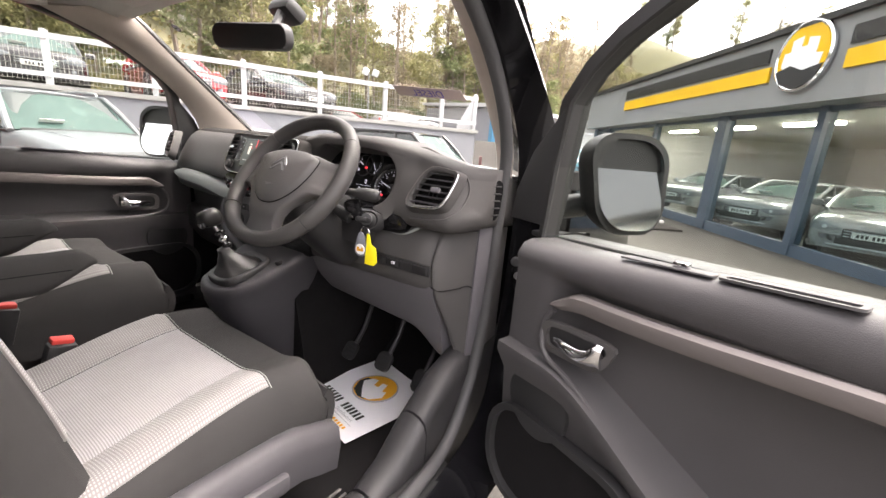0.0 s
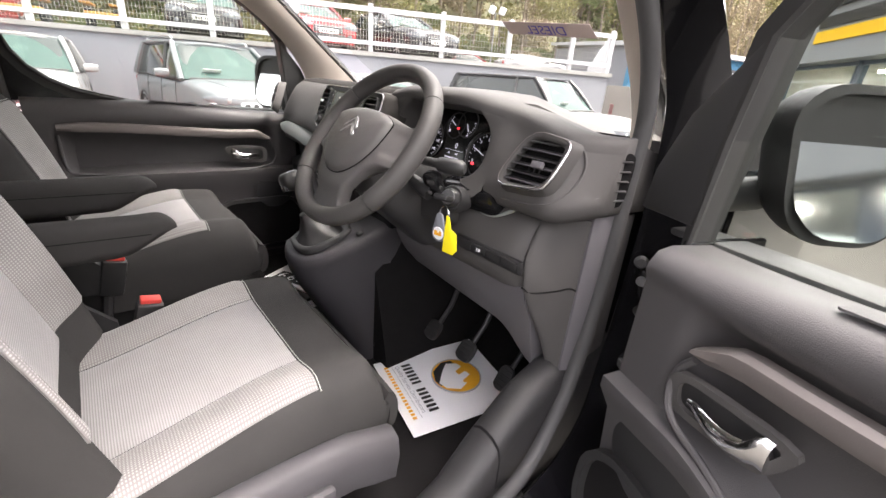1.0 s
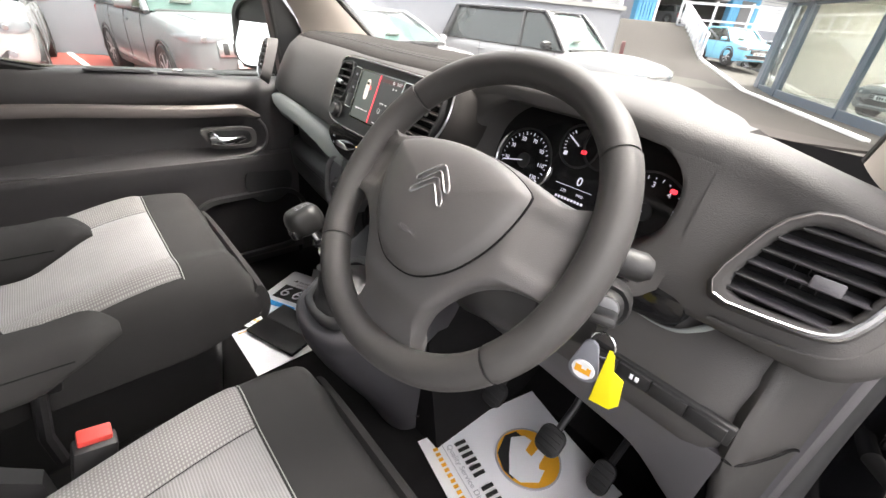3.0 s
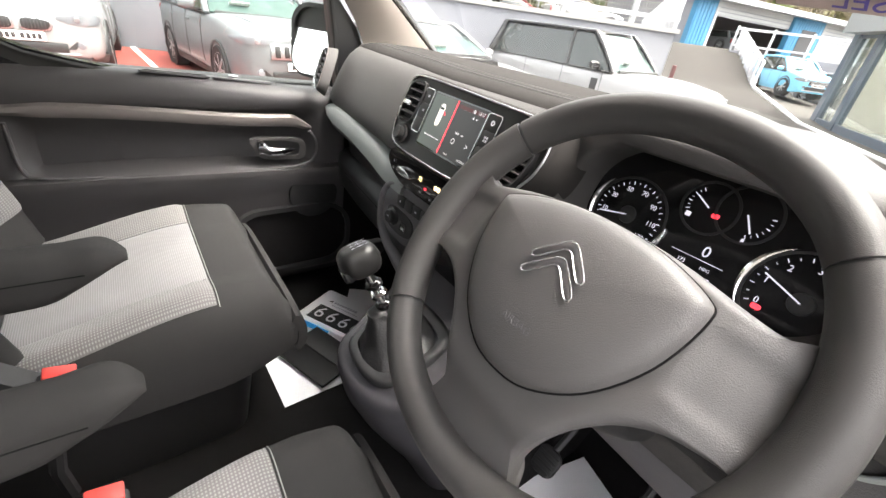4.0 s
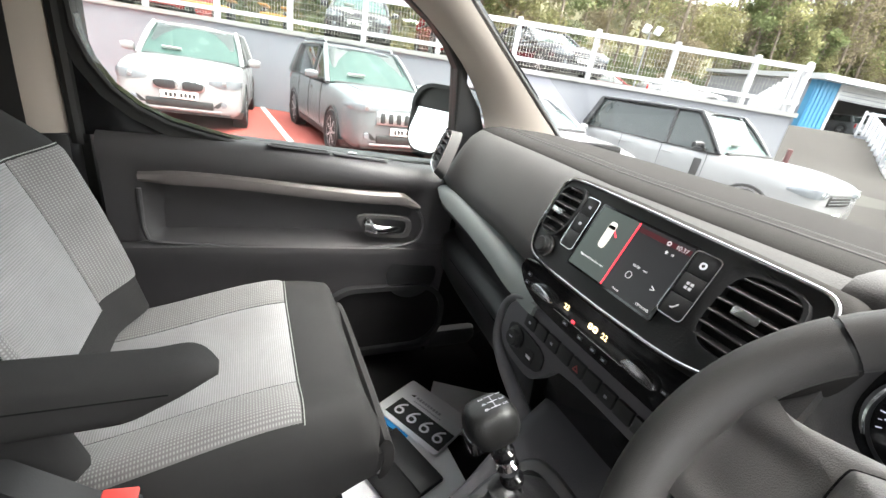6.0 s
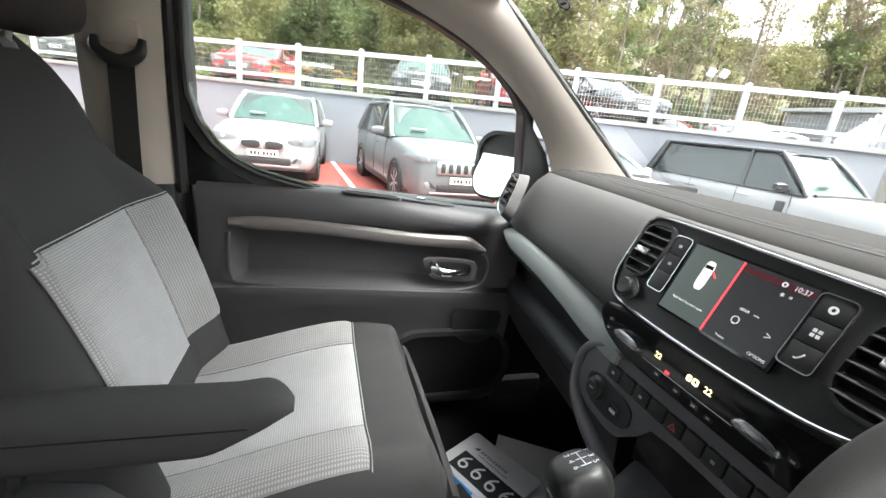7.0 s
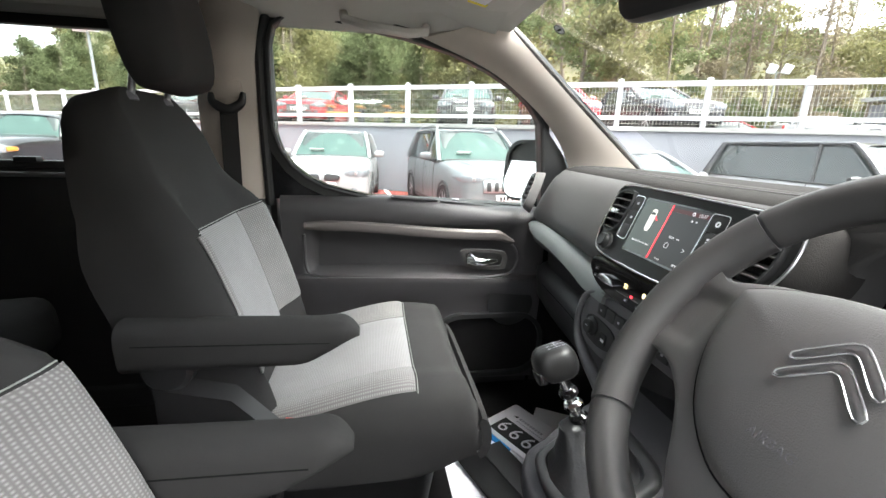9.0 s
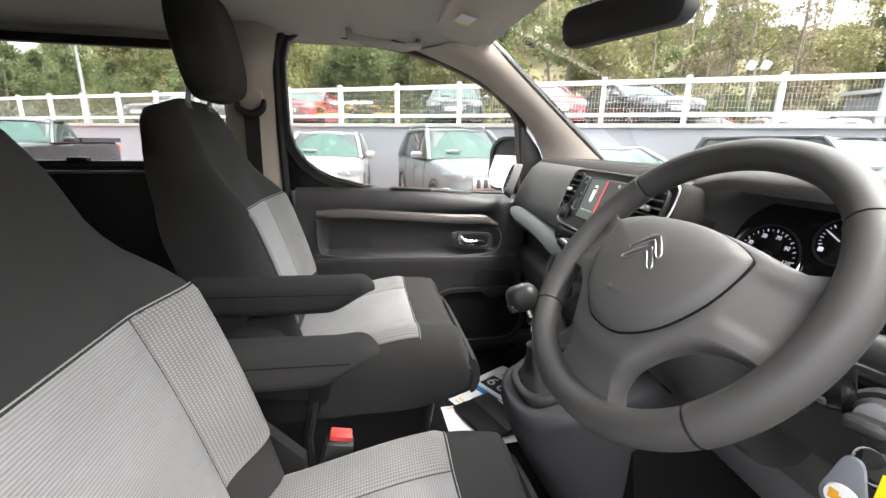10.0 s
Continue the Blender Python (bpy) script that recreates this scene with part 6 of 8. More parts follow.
# ---- floor things ----
fm = face_m((0.417, 0.305, 0.514), (0.978, -0.206, 0), (0.245, 0.969, 0))
matp = thing("paper_floor_mat", "white paper floor mat with an amber castle print", "floor mat")
part("sheet", on(fm, sheet(lambda u, v: ((u - 0.5) * 0.316, (v - 0.5) * 0.354, 0.004 * math.sin(5 * u + 2 * v) * v), 10, 10, 0.0006)), M_PAPER, matp)


def disc(cx, cy, r, n=40):
    return [(cx + r * math.cos(2 * math.pi * k / n), cy + r * math.sin(2 * math.pi * k / n)) for k in range(n)]


lx_, ly_ = -0.005, 0.038
lift = Matrix.Translation((0, 0, 0.0035))
part("emblem_disc", on(fm, plate(disc(lx_, ly_, 0.076), 0.003, lift)), M_ORANGE, matp, "amber round emblem")
part("emblem_rim", on(fm, ring_plate(disc(lx_, ly_, 0.078), disc(lx_, ly_, 0.0742), 0.0038, lift)), M_INKGREY, matp)
part("emblem_hill", on(fm, plate([(lx_ + 1.36 * x, ly_ + 1.36 * y) for x, y in ((-0.050, 0.012), (-0.052, -0.012), (-0.030, -0.044), (0.0, -0.053), (0.020, -0.048), (0.004, -0.022), (-0.020, -0.006), (-0.030, 0.018))], 0.0034, lift)), M_INK, matp)
part("emblem_castle", on(fm, plate([(lx_ + 1.36 * x, ly_ + 1.36 * y) for x, y in ((-0.044, -0.004), (-0.020, -0.026), (0.010, -0.048), (0.030, -0.040), (0.044, -0.012), (0.032, 0.010), (0.026, 0.003), (0.020, 0.008), (0.010, 0.030), (-0.004, 0.026), (0.002, 0.006), (-0.012, 0.004), (-0.022, 0.026), (-0.036, 0.020))], 0.0040, lift)), M_PAPER, matp, "white castle shape")
for k in range(13):
    if k != 6:
        part("print_bar", on(fm, box((0.0092, 0.029, 0.0008), (-0.108 + 0.0168 * k, -0.088, 0.0046))), M_INK, matp)
words("slogan", "Quality Service Distributors", 0.0185, fm @ Matrix.Translation((-0.010, -0.117, 0.0048)), M_INKGREY, matp)
part("print_rule", on(fm, box((0.24, 0.0012, 0.0008), (-0.01, -0.131, 0.0046))), M_INKGREY, matp)
for k in range(17):
    part("print_bar", on(fm, box((0.0080, 0.011, 0.0008), (-0.118 + 0.0138 * k, -0.150, 0.0046))), M_ORANGE, matp)

ped = thing("pedal_set", "three black rubber pedals on steel arms", "pedals")
for nm, (x, y, z), tilt, size, arm in (("clutch_pedal", (0.287, 0.355, 0.607), 40, (0.058, 0.062), True), ("brake_pedal", (0.462, 0.335, 0.638), 40, (0.058, 0.062), True), ("accelerator_pedal", (0.567, 0.392, 0.585), 35, (0.046, 0.075), False)):
    pm = pose(x, y, z, 90 - tilt, 0, 0)
    pp = part(nm, merge(bmesh.new(), plate(rrect(*size, 0.02, 5), 0.012, None, 0.004), pm), M_BLACK, ped, "ribbed black rubber pedal")
    for k in range(4):
        part("rib", merge(bmesh.new(), box((size[0] * 0.8, 0.005, 0.004), (0, -size[1] * 0.32 + k * size[1] * 0.21, 0.0135), 0.001), pm), M_RUBBER, pp)
    part("pedal_arm", tube([(x, y + 0.01, z + 0.005), (x + 0.004, y + 0.06, z + 0.07), (x + 0.004, y + 0.14, z + 0.25)], 0.008, 8), M_BLACK, pp)

papers = [("loose_paper", "white printed sheet with an orange margin on the floor", (0.21, 0.297), (-0.312, 0.087), 1, 0.5055),
          ("loose_paper", "white sheet with amber lettering under the wallet", (0.13, 0.17), (-0.425, 0.075), 24, 0.5085),
          ("loose_paper", "pale blue-white sheet under the booklet", (0.20, 0.19), (-0.475, 0.325), -32, 0.5060)]
for nm, lb, sz, at, rz, z in papers:
    pm = pose(at[0], at[1], z, 0, 0, rz)
    pap = thing(nm, lb, "paper", "papers on the floor")
    part("leaf", merge(bmesh.new(), sheet(lambda u, v: ((u - 0.5) * sz[0], (v - 0.5) * sz[1], 0.005 * u * v), 6, 6, 0.0008), pm), M_PAPER, pap)
    if "orange" in lb:
        part("margin", merge(bmesh.new(), box((0.004, sz[1] * 0.9, 0.0008), (-sz[0] * 0.44, 0, 0.0008)), pm), M_ORANGE, pap, "orange printed margin")
    elif "amber" in lb:
        for k in range(8):
            part("print_bar", merge(bmesh.new(), box((0.006, 0.009, 0.0008), (-0.045 + 0.011 * k, -0.050, 0.0012)), pm), M_ORANGE, pap)
        for k in range(10):
            part("print_bar", merge(bmesh.new(), box((0.004, 0.007, 0.0008), (-0.045 + 0.008 * k, -0.068, 0.0012)), pm), M_INKGREY, pap)
book = thing("service_booklet", "white booklet with a black number band, on the floor", "booklet", at=(-0.470, 0.205, 0.518), rz=28)
part("cover", plate(rrect(0.235, 0.172, 0.012, 4), 0.008, Matrix.Translation((0, 0, -0.004)), 0.0015), M_PAPER, book)
part("blue_edge", plate([(-0.112, -0.086), (0.02, -0.086), (0.02, -0.096), (-0.08, -0.106)], 0.004, Matrix.Translation((0, 0, -0.004))), M_BLUEINK, book, "blue printed edge")
part("number_band", box((0.200, 0.072, 0.002), (0.014, -0.034, 0.0045)), M_INK, book, "black number band")
for k in range(4):
    words("band_digit", "6", 0.072, pose(-0.058 + 0.048 * k, -0.034, 0.006), M_PAPER, book)
for k in range(9):
    part("title_bar", box((0.007, 0.009, 0.001), (-0.05 + 0.0105 * k, 0.034, 0.0045)), M_INKGREY, book)
for k in range(14):
    part("small_print_bar", box((0.004, 0.004, 0.001), (-0.05 + 0.0075 * k, 0.018, 0.0045)), M_INKGREY, book)
part("title_mark", plate([(-0.075, 0.030), (-0.062, 0.030), (-0.062, 0.040)], 0.001, Matrix.Translation((0, 0, 0.0042))), M_INK, book)
wallet = thing("document_wallet", "black document wallet lying on papers", "wallet", at=(-0.325, 0.077, 0.5185), rz=20)
part("cover", box((0.195, 0.150, 0.013), (0, 0, 0), 0.005), mat("black_vinyl", (0.010, 0.010, 0.011), 0.5, grain=(400, 0.3), spec=0.25), wallet)
part("flap", box((0.190, 0.072, 0.003), (0, 0.036, 0.0078), 0.001), M_BLACK, wallet)

# ---- outside: ground, wall, fence ----
M_RAMP = mat("dark_ramp_asphalt", (0.040, 0.037, 0.034), 0.92, grain=(90, 0.8), vary=(1.2, 0.25), spec=0.1)
M_ASPHALT = mat("worn_asphalt", (0.070, 0.067, 0.061), 0.92, grain=(90, 0.8), vary=(1.2, 0.22), spec=0.1)
M_REDBAY = mat("red_painted_bay", (0.22, 0.040, 0.030), 0.7, grain=(60, 0.6), vary=(1.5, 0.25))
M_LINE = mat("worn_white_line", (0.72, 0.71, 0.70), 0.7, grain=(60, 0.5), vary=(5, 0.12))
M_WALLGREY = mat("painted_grey_wall", (0.235, 0.24, 0.265), 0.8, grain=(60, 0.4), vary=(0.8, 0.12))
M_COPING = mat("concrete_coping", (0.30, 0.295, 0.285), 0.85, grain=(80, 0.6), vary=(2, 0.15))
M_FENCE = mat("white_painted_timber", (0.50, 0.50, 0.515), 0.55, grain=(120, 0.3), vary=(2, 0.06))
M_WIRE = mat("galvanised_mesh", (0.45, 0.44, 0.40), 0.6, 0.3, grain=(80, 0.1))
M_SIGNDARK = mat("dark_door_paint", (0.05, 0.05, 0.055), 0.5)
M_HILL = mat("rough_grass_slope", (0.085, 0.080, 0.040), 0.95, grain=(3, 0.8), vary=(0.25, 0.4))


def ground_z(x, y):
    return -0.22 * smoothstep(2.5, 8.0, y) + 0.58 * smoothstep(12, 23, y) * smoothstep(-3.5, -6.5, x) * smoothstep(60, 30, y)


solo("ground", sheet(lambda u, v: (-260 + 520 * u, -260 + 520 * v, ground_z(-260 + 520 * u, -260 + 520 * v)), 200, 240), M_ASPHALT, "worn grey asphalt forecourt", "ground", kind="structure")
F0, FD = Vector((-13.0, -2.40, 0)), Vector((0.8546, 1.562, 0))
FN = Vector((-FD.y, FD.x, 0)).normalized()
RAMP = Vector((-0.56, 0.83, 0)).normalized()


def on_fence(i, off=0.0, z=0.0):
    p = F0 + FD * i + FN * off
    return Vector((p.x, p.y, z))


solo("red_bay", sheet(lambda u, v: tuple(on_fence(-9 + 14.2 * u, -0.02 - (5.6 + 1.2 * u) * v, 0.004)), 20, 8, 0.003), M_REDBAY, "red painted parking bays", "parking bay", kind="structure")
for k in range(-4, 4):
    a, b = Vector((-11.9 + 0.9 * max(0, k) * 0.5, 0.09 + 2.55 * k, 0.010)), Vector((-7.2, 0.42 + 2.55 * k, 0.010))
    if k < 2:
        d = (b - a).normalized().cross(Vector((0, 0, 1))) * 0.05
        solo("bay_line", loft([[tuple(a - d), tuple(a + d), tuple(a + d + Vector((0, 0, 0.003))), tuple(a - d + Vector((0, 0, 0.003)))], [tuple(b - d), tuple(b + d), tuple(b + d + Vector((0, 0, 0.003))), tuple(b - d + Vector((0, 0, 0.003)))]]), M_LINE, "worn white painted bay line", "road marking", "bay lines", "structure")
CORNER = 8.72
wall = solo("wall_retaining", loft([[tuple(on_fence(i, 0.10, -0.3)), tuple(on_fence(i, 0.36, -0.3)), tuple(on_fence(i, 0.36, 1.80)), tuple(on_fence(i, 0.10, 1.80))] for i in (-16, CORNER)]), M_WALLGREY, "pale grey painted retaining wall", "wall", kind="structure")
part("coping", loft([[tuple(on_fence(i, 0.04, 1.80)), tuple(on_fence(i, 0.42, 1.80)), tuple(on_fence(i, 0.42, 1.90)), tuple(on_fence(i, 0.04, 1.90))] for i in (-16, CORNER + 0.05)]), M_COPING, wall, "concrete coping")
c0 = on_fence(CORNER, 0.23)
solo("wall_ramp", loft([[(p.x + RAMP.y * 0.1, p.y - RAMP.x * 0.1, -0.3), (p.x - RAMP.y * 0.1, p.y + RAMP.x * 0.1, -0.3), (p.x - RAMP.y * 0.1, p.y + RAMP.x * 0.1, 1.88), (p.x + RAMP.y * 0.1, p.y - RAMP.x * 0.1, 1.88)] for p in (c0, c0 + RAMP * 22)]), M_WALLGREY, "grey wall beside the ramp", "wall", kind="structure")
solo("buffer_board", box((0.10, 0.30, 1.0), (c0.x + 0.25, c0.y + 0.25, 0.6), 0.01, (0, 0, 30)), mat("dark_red_board", (0.10, 0.03, 0.03), 0.6), "dark board with a red edge on the wall end", "board")

# upper car park behind the fence, and the wooded hill beyond
solo("terrace", loft([[tuple(on_fence(i, 0.3, 1.50)), tuple(on_fence(i, 0.3, 1.84)), tuple(on_fence(i, 60, 1.84)), tuple(on_fence(i, 60, 1.5))] for i in (-24, CORNER)]), M_ASPHALT, "asphalt terrace above the wall", "terrace", kind="structure")


def build_fence(name, p, q, z0, z1, n, rail=(0.45, 0.05), mesh=True, label="white post and rail fence with wire mesh", first=0):
    """Square posts, a capping rail and a low rail, with thin welded mesh behind."""
    f = thing(name, label, "fence", "fences")
    p, q = Vector(p), Vector(q)
    d = (q - p)
    ang = math.degrees(math.atan2(d.y, d.x))
    s = Vector((-d.y, d.x, 0)).normalized()
    for i in range(first, n + 1):
        t = i / n
        a = p.lerp(q, t)
        za = z0 + (z1 - z0) * t
        part("post", box((0.11, 0.11, 1.10), (a.x, a.y, za + 0.53), 0.008, (0, 0, ang)), M_FENCE, f)
        part("post_cap", lathe([(0.085, 0), (0.085, 0.012), (0.001, 0.035)], pose(a.x, a.y, za + 1.08, 0, 0, ang + 45), 4), M_FENCE, f)
    for h, w in ((0.98, 0.055), (0.24, 0.045)):
        rings = []
        for t in (0, 1):
            a = p.lerp(q, t) - s * 0.075
            za = z0 + (z1 - z0) * t + h
            rings.append([(a.x - s.x * 0.02, a.y - s.y * 0.02, za - w), (a.x + s.x * 0.02, a.y + s.y * 0.02, za - w), (a.x + s.x * 0.02, a.y + s.y * 0.02, za + w), (a.x - s.x * 0.02, a.y - s.y * 0.02, za + w)])
        part("rail", loft(rings), M_FENCE, f)
    if mesh:
        bm = bmesh.new()
        L = d.length
        k = int(L / 0.075)
        for i in range(k + 1):
            a = p.lerp(q, i / k) + s * 0.08
            za = z0 + (z1 - z0) * i / k
            tube([(a.x, a.y, za + 0.10), (a.x, a.y, za + 0.98)], 0.0038, 3, bm=bm)
        for j in range(7):
            a, b = p + s * 0.08, q + s * 0.08
            tube([(a.x, a.y, z0 + 0.12 + 0.14 * j), (b.x, b.y, z1 + 0.12 + 0.14 * j)], 0.0038, 3, bm=bm)
        tagged(part("wire_mesh", bm, M_WIRE, f, "thin welded wire mesh"), kind="stuff")
    return f


build_fence("fence", on_fence(-14.40, 0.23), on_fence(8.06, 0.23), 1.86, 1.86, 22)
build_fence("fence", on_fence(8.06, 0.23), on_fence(CORNER, 0.23), 1.86, 1.86, 1, first=1)
build_fence("fence", on_fence(CORNER, 0.23), c0 + RAMP * 20, 1.88, 1.88, 14, mesh=False, label="white post and rail fence beside the ramp")


def ramp_z(s):
    return lerp_row([(-4, -0.20), (4, -0.16), (10.3, 0.42), (14.6, 1.84), (30, 1.86)], s)[0]


RS = Vector((RAMP.y, -RAMP.x, 0))


def on_ramp(a, s, z):
    p = c0 + RS * a + RAMP * s
    return (p.x, p.y, z)


solo("ramp", sheet(lambda u, v: on_ramp(0.15 + (4.9 - 0.3 * v) * u, -4 + 26 * v, ramp_z(-4 + 26 * v) + 0.03), 4, 26, 0.05), M_RAMP, "asphalt ramp up to the terrace", "ramp", kind="structure")
for s0, s1 in ((10.4, 15.0),):
    build_fence("fence", on_ramp(5.0, s0, 0), on_ramp(4.7, s1, 0), ramp_z(s0), ramp_z(s1), 9, mesh=False, label="white ramp fence with close posts")
solo("ramp_kerb", loft([[on_ramp(4.95, s, -0.3), on_ramp(5.10, s, -0.3), on_ramp(5.10, s, ramp_z(s) + 0.08), on_ramp(4.95, s, ramp_z(s) + 0.08)] for s in (-3, 4, 7, 10.3, 12, 14.6, 16)]), M_LINE, "white painted ramp kerb", "kerb", kind="structure")
# upper yard, its wall and fence
GA, GS, GD = Vector((-15.2, 27.5, 0)), Vector((0.24, 0.97, 0)), Vector((-0.97, 0.24, 0))


def gp(s, d, z):
    p = GA + GS * s + GD * d
    return (p.x, p.y, z)


g0, g1 = Vector((-10.2, 25.7, 0)), Vector((3.0, 31.2, 0))
solo("wall_upper", loft([[(p.x, p.y, -0.3), (p.x - 0.2, p.y + 0.3, -0.3), (p.x - 0.2, p.y + 0.3, 1.85), (p.x, p.y, 1.85)] for p in (g0, g1)]), M_WALLGREY, "pale wall below the garage yard", "wall", kind="structure")
build_fence("fence", g0, g1, 1.85, 1.85, 9, mesh=False, label="white fence in front of the garage")
solo("garage_yard", plate([(g0.x, g0.y + 0.2), (g1.x, g1.y + 0.2), (6, 70), gp(45, 9, 0)[:2], gp(-4, 9, 0)[:2], on_ramp(0, 17, 0)[:2], on_ramp(4.9, 15, 0)[:2]], 0.16, Matrix.Translation((0, 0, 1.68))), M_ASPHALT, "asphalt yard in front of the garage", "yard", kind="structure")
solo("terrace_end", plate([on_ramp(-0.1, 0, 0)[:2], on_ramp(-0.1, 18, 0)[:2], gp(-4, 9, 0)[:2], gp(-4, 40, 0)[:2], tuple(on_fence(CORNER, 60))[:2]], 0.16, Matrix.Translation((0, 0, 1.66))), M_ASPHALT, "asphalt terrace beside the ramp", "terrace", kind="structure")

# garage block with blue piers
M_BLUEDOOR = mat("blue_painted_metal", (0.05, 0.22, 0.38), 0.5, grain=(60, 0.2))
M_ROOFWHITE = mat("pale_roof_edge", (0.46, 0.47, 0.48), 0.6, grain=(40, 0.2))
gar = thing("garage_block", "low garage block with blue piers and a pale roof", "garage")
part("back_wall", loft([[gp(s, 8, 1.8), gp(s, 8.3, 1.8), gp(s, 8.3, 4.6), gp(s, 8, 4.6)] for s in (2.2, 44)]), M_WALLGREY, gar)
part("end_wall", loft([[gp(s, 0.41, 1.8), gp(s, 8, 1.8), gp(s, 8, 4.6), gp(s, 0.41, 4.6)] for s in (2.2, 2.5)]), M_WALLGREY, gar)
part("roof", loft([[gp(s, -0.7, 4.55), gp(s, 8.6, 4.85), gp(s, 8.6, 5.05), gp(s, -0.7, 4.86)] for s in (1.8, 44.5)]), M_ROOFWHITE, gar, "pale metal roof edge")
for s0, s1 in ((2.2, 3.9), (12.05, 15.6), (23.8, 26.0), (34, 36)):
    part("pier", loft([[gp(s0, 0, z), gp(s1, 0, z), gp(s1, 0.4, z), gp(s0, 0.4, z)] for z in (1.84, 4.6)]), M_BLUEDOOR, gar, "blue ribbed metal pier")
    for k in range(int((s1 - s0) / 0.3)):
        part("pier_rib", loft([[gp(s0 + 0.3 * k + 0.1, -0.04, z), gp(s0 + 0.3 * k + 0.18, -0.04, z), gp(s0 + 0.3 * k + 0.18, 0.01, z), gp(s0 + 0.3 * k + 0.1, 0.01, z)] for z in (1.86, 4.55)]), M_BLUEDOOR, gar)
    part("pier_post", loft([[gp(s1, -0.05, z), gp(s1 + 0.22, -0.05, z), gp(s1 + 0.22, 0.4, z), gp(s1, 0.4, z)] for z in (1.84, 4.6)]), M_ROOFWHITE, gar, "pale door post")
part("side_door", loft([[gp(s, -0.05, 1.85), gp(s, 0.0, 1.85), gp(s, 0.0, 3.9), gp(s, -0.05, 3.9)] for s in (13.2, 14.9)]), M_SIGNDARK, gar, "dark side door")
for s0, s1, z0 in ((4.1, 12.05, 3.75), (15.8, 23.8, 1.85), (26.2, 34, 1.85)):
    d = part("shutter", loft([[gp(s, 0.25, z0), gp(s, 0.3, z0), gp(s, 0.3, 4.6), gp(s, 0.25, 4.6)] for s in (s0, s1)]), M_ROOFWHITE, gar, "grey roller shutter")
    for j in range(int((4.55 - z0) / 0.22)):
        z = z0 + 0.05 + 0.22 * j
        part("shutter_rib", loft([[gp(s, 0.22, z), gp(s, 0.26, z), gp(s, 0.26, z + 0.03), gp(s, 0.22, z + 0.03)] for s in (s0, s1)]), M_WALLGREY, d)

# ---- showroom ----
S0, SD = Vector((0.18, 13.36, 0)), Vector((0.5643, -0.8256, 0))
SN = Vector((-SD.y, SD.x, 0))
M_CLAD = mat("grey_fascia_panel", (0.24, 0.25, 0.255), 0.45, grain=(40, 0.1), vary=(0.6, 0.08))
M_FRAME = mat("blue_grey_frame", (0.055, 0.080, 0.11), 0.4, grain=(80, 0.1))
M_SIGNYEL = mat("yellow_sign_band", (0.80, 0.48, 0.01), 0.45, grain=(80, 0.1))
M_SIGNBLK = mat("black_sign_band", (0.02, 0.02, 0.022), 0.4, grain=(80, 0.1))
M_ROOMWALL = mat("showroom_plaster", (0.46, 0.42, 0.38), 0.8)
M_TILE = mat("showroom_floor", (0.32, 0.31, 0.29), 0.25, grain=(20, 0.05))
M_PANE = glass_mat("showroom_glass", (0.80, 0.86, 0.86))
show = thing("showroom", "grey car showroom with tall glazing and yellow signs", "showroom")


def sp_(s, d, z):
    p = S0 + SD * s + SN * d
    return (p.x, p.y, z)


def slab(s0, s1, d0, d1, z0, z1):
    return loft([[sp_(s, d0, z0), sp_(s, d1, z0), sp_(s, d1, z1), sp_(s, d0, z1)] for s in (s0, s1)])


SL, SR = -7.3, 22.0
part("fascia", slab(SL, SR, -0.5, 0.4, 2.62, 3.95), M_CLAD, show, "grey panelled fascia")
part("fascia_cap", slab(SL - 0.1, SR, -0.6, 0.5, 3.95, 4.06), M_SIGNBLK, show)
part("roof", slab(SL, SR, 0.4, 12, 3.6, 3.9), M_CLAD, show)
part("back_wall", slab(SL, SR, 11.7, 12, -0.2, 3.6), M_ROOMWALL, show)
part("end_wall", slab(SL, SL + 0.3, 0.3, 12, -0.2, 3.6), M_ROOMWALL, show)
part("room_ceiling", slab(SL, SR, 0.4, 12, 2.72, 2.80), M_ROOMWALL, show)
part("room_floor", slab(SL, SR, 0.0, 12, -0.22, -0.16), M_TILE, show, "polished showroom floor")
part("plinth", slab(SL, SR, -0.02, 0.12, -0.22, 0.02), M_FRAME, show)
for s, w in ((SL, 0.35), (-5.85, 0.30), (-1.95, 0.10), (1.42, 0.34), (4.2, 0.16), (8.2, 0.34), (11.5, 0.16), (15, 0.34), (18.5, 0.16)):
    part("column", slab(s - w / 2, s + w / 2, -0.06, 0.16, -0.2, 2.66), M_FRAME, show, "blue-grey metal column")
for a, b in ((-7.1, -6.0), (-5.7, -2.0), (-1.9, 1.25), (1.6, 4.12), (4.28, 8.0), (8.4, 11.4), (11.6, 14.8), (15.2, 18.4), (18.6, 22)):
    g = part("pane", slab(a, b, 0.04, 0.06, 0.02, 2.64), M_PANE, show)
    g.visible_shadow = False
    part("transom", slab(a, b, 0.0, 0.10, 2.52, 2.60), M_FRAME, show)
for a, b in ((-3.5, 3.25), (4.88, 12.0)):
    part("black_band", slab(a, b - 0.1 if a < 0 else b, -0.54, -0.50, 3.47, 3.75), M_SIGNBLK, show, "black sign band")
    part("yellow_band", slab(a, b, -0.55, -0.50, 3.10, 3.39), M_SIGNYEL, show, "yellow sign band")
em = face_m(sp_(4.03, -0.56, 3.45), tuple(SD), (0, 0, 1))
emb = part("emblem", lathe([(0.001, 0.02), (0.54, 0.02), (0.58, 0.05), (0.62, 0.03), (0.62, -0.02)], em, 48), M_CHROME, show, "chrome-rimmed round emblem")
part("emblem_disc", lathe([(0.001, 0.03), (0.54, 0.03), (0.54, 0.01)], em, 48), M_SIGNYEL, emb, "yellow disc")
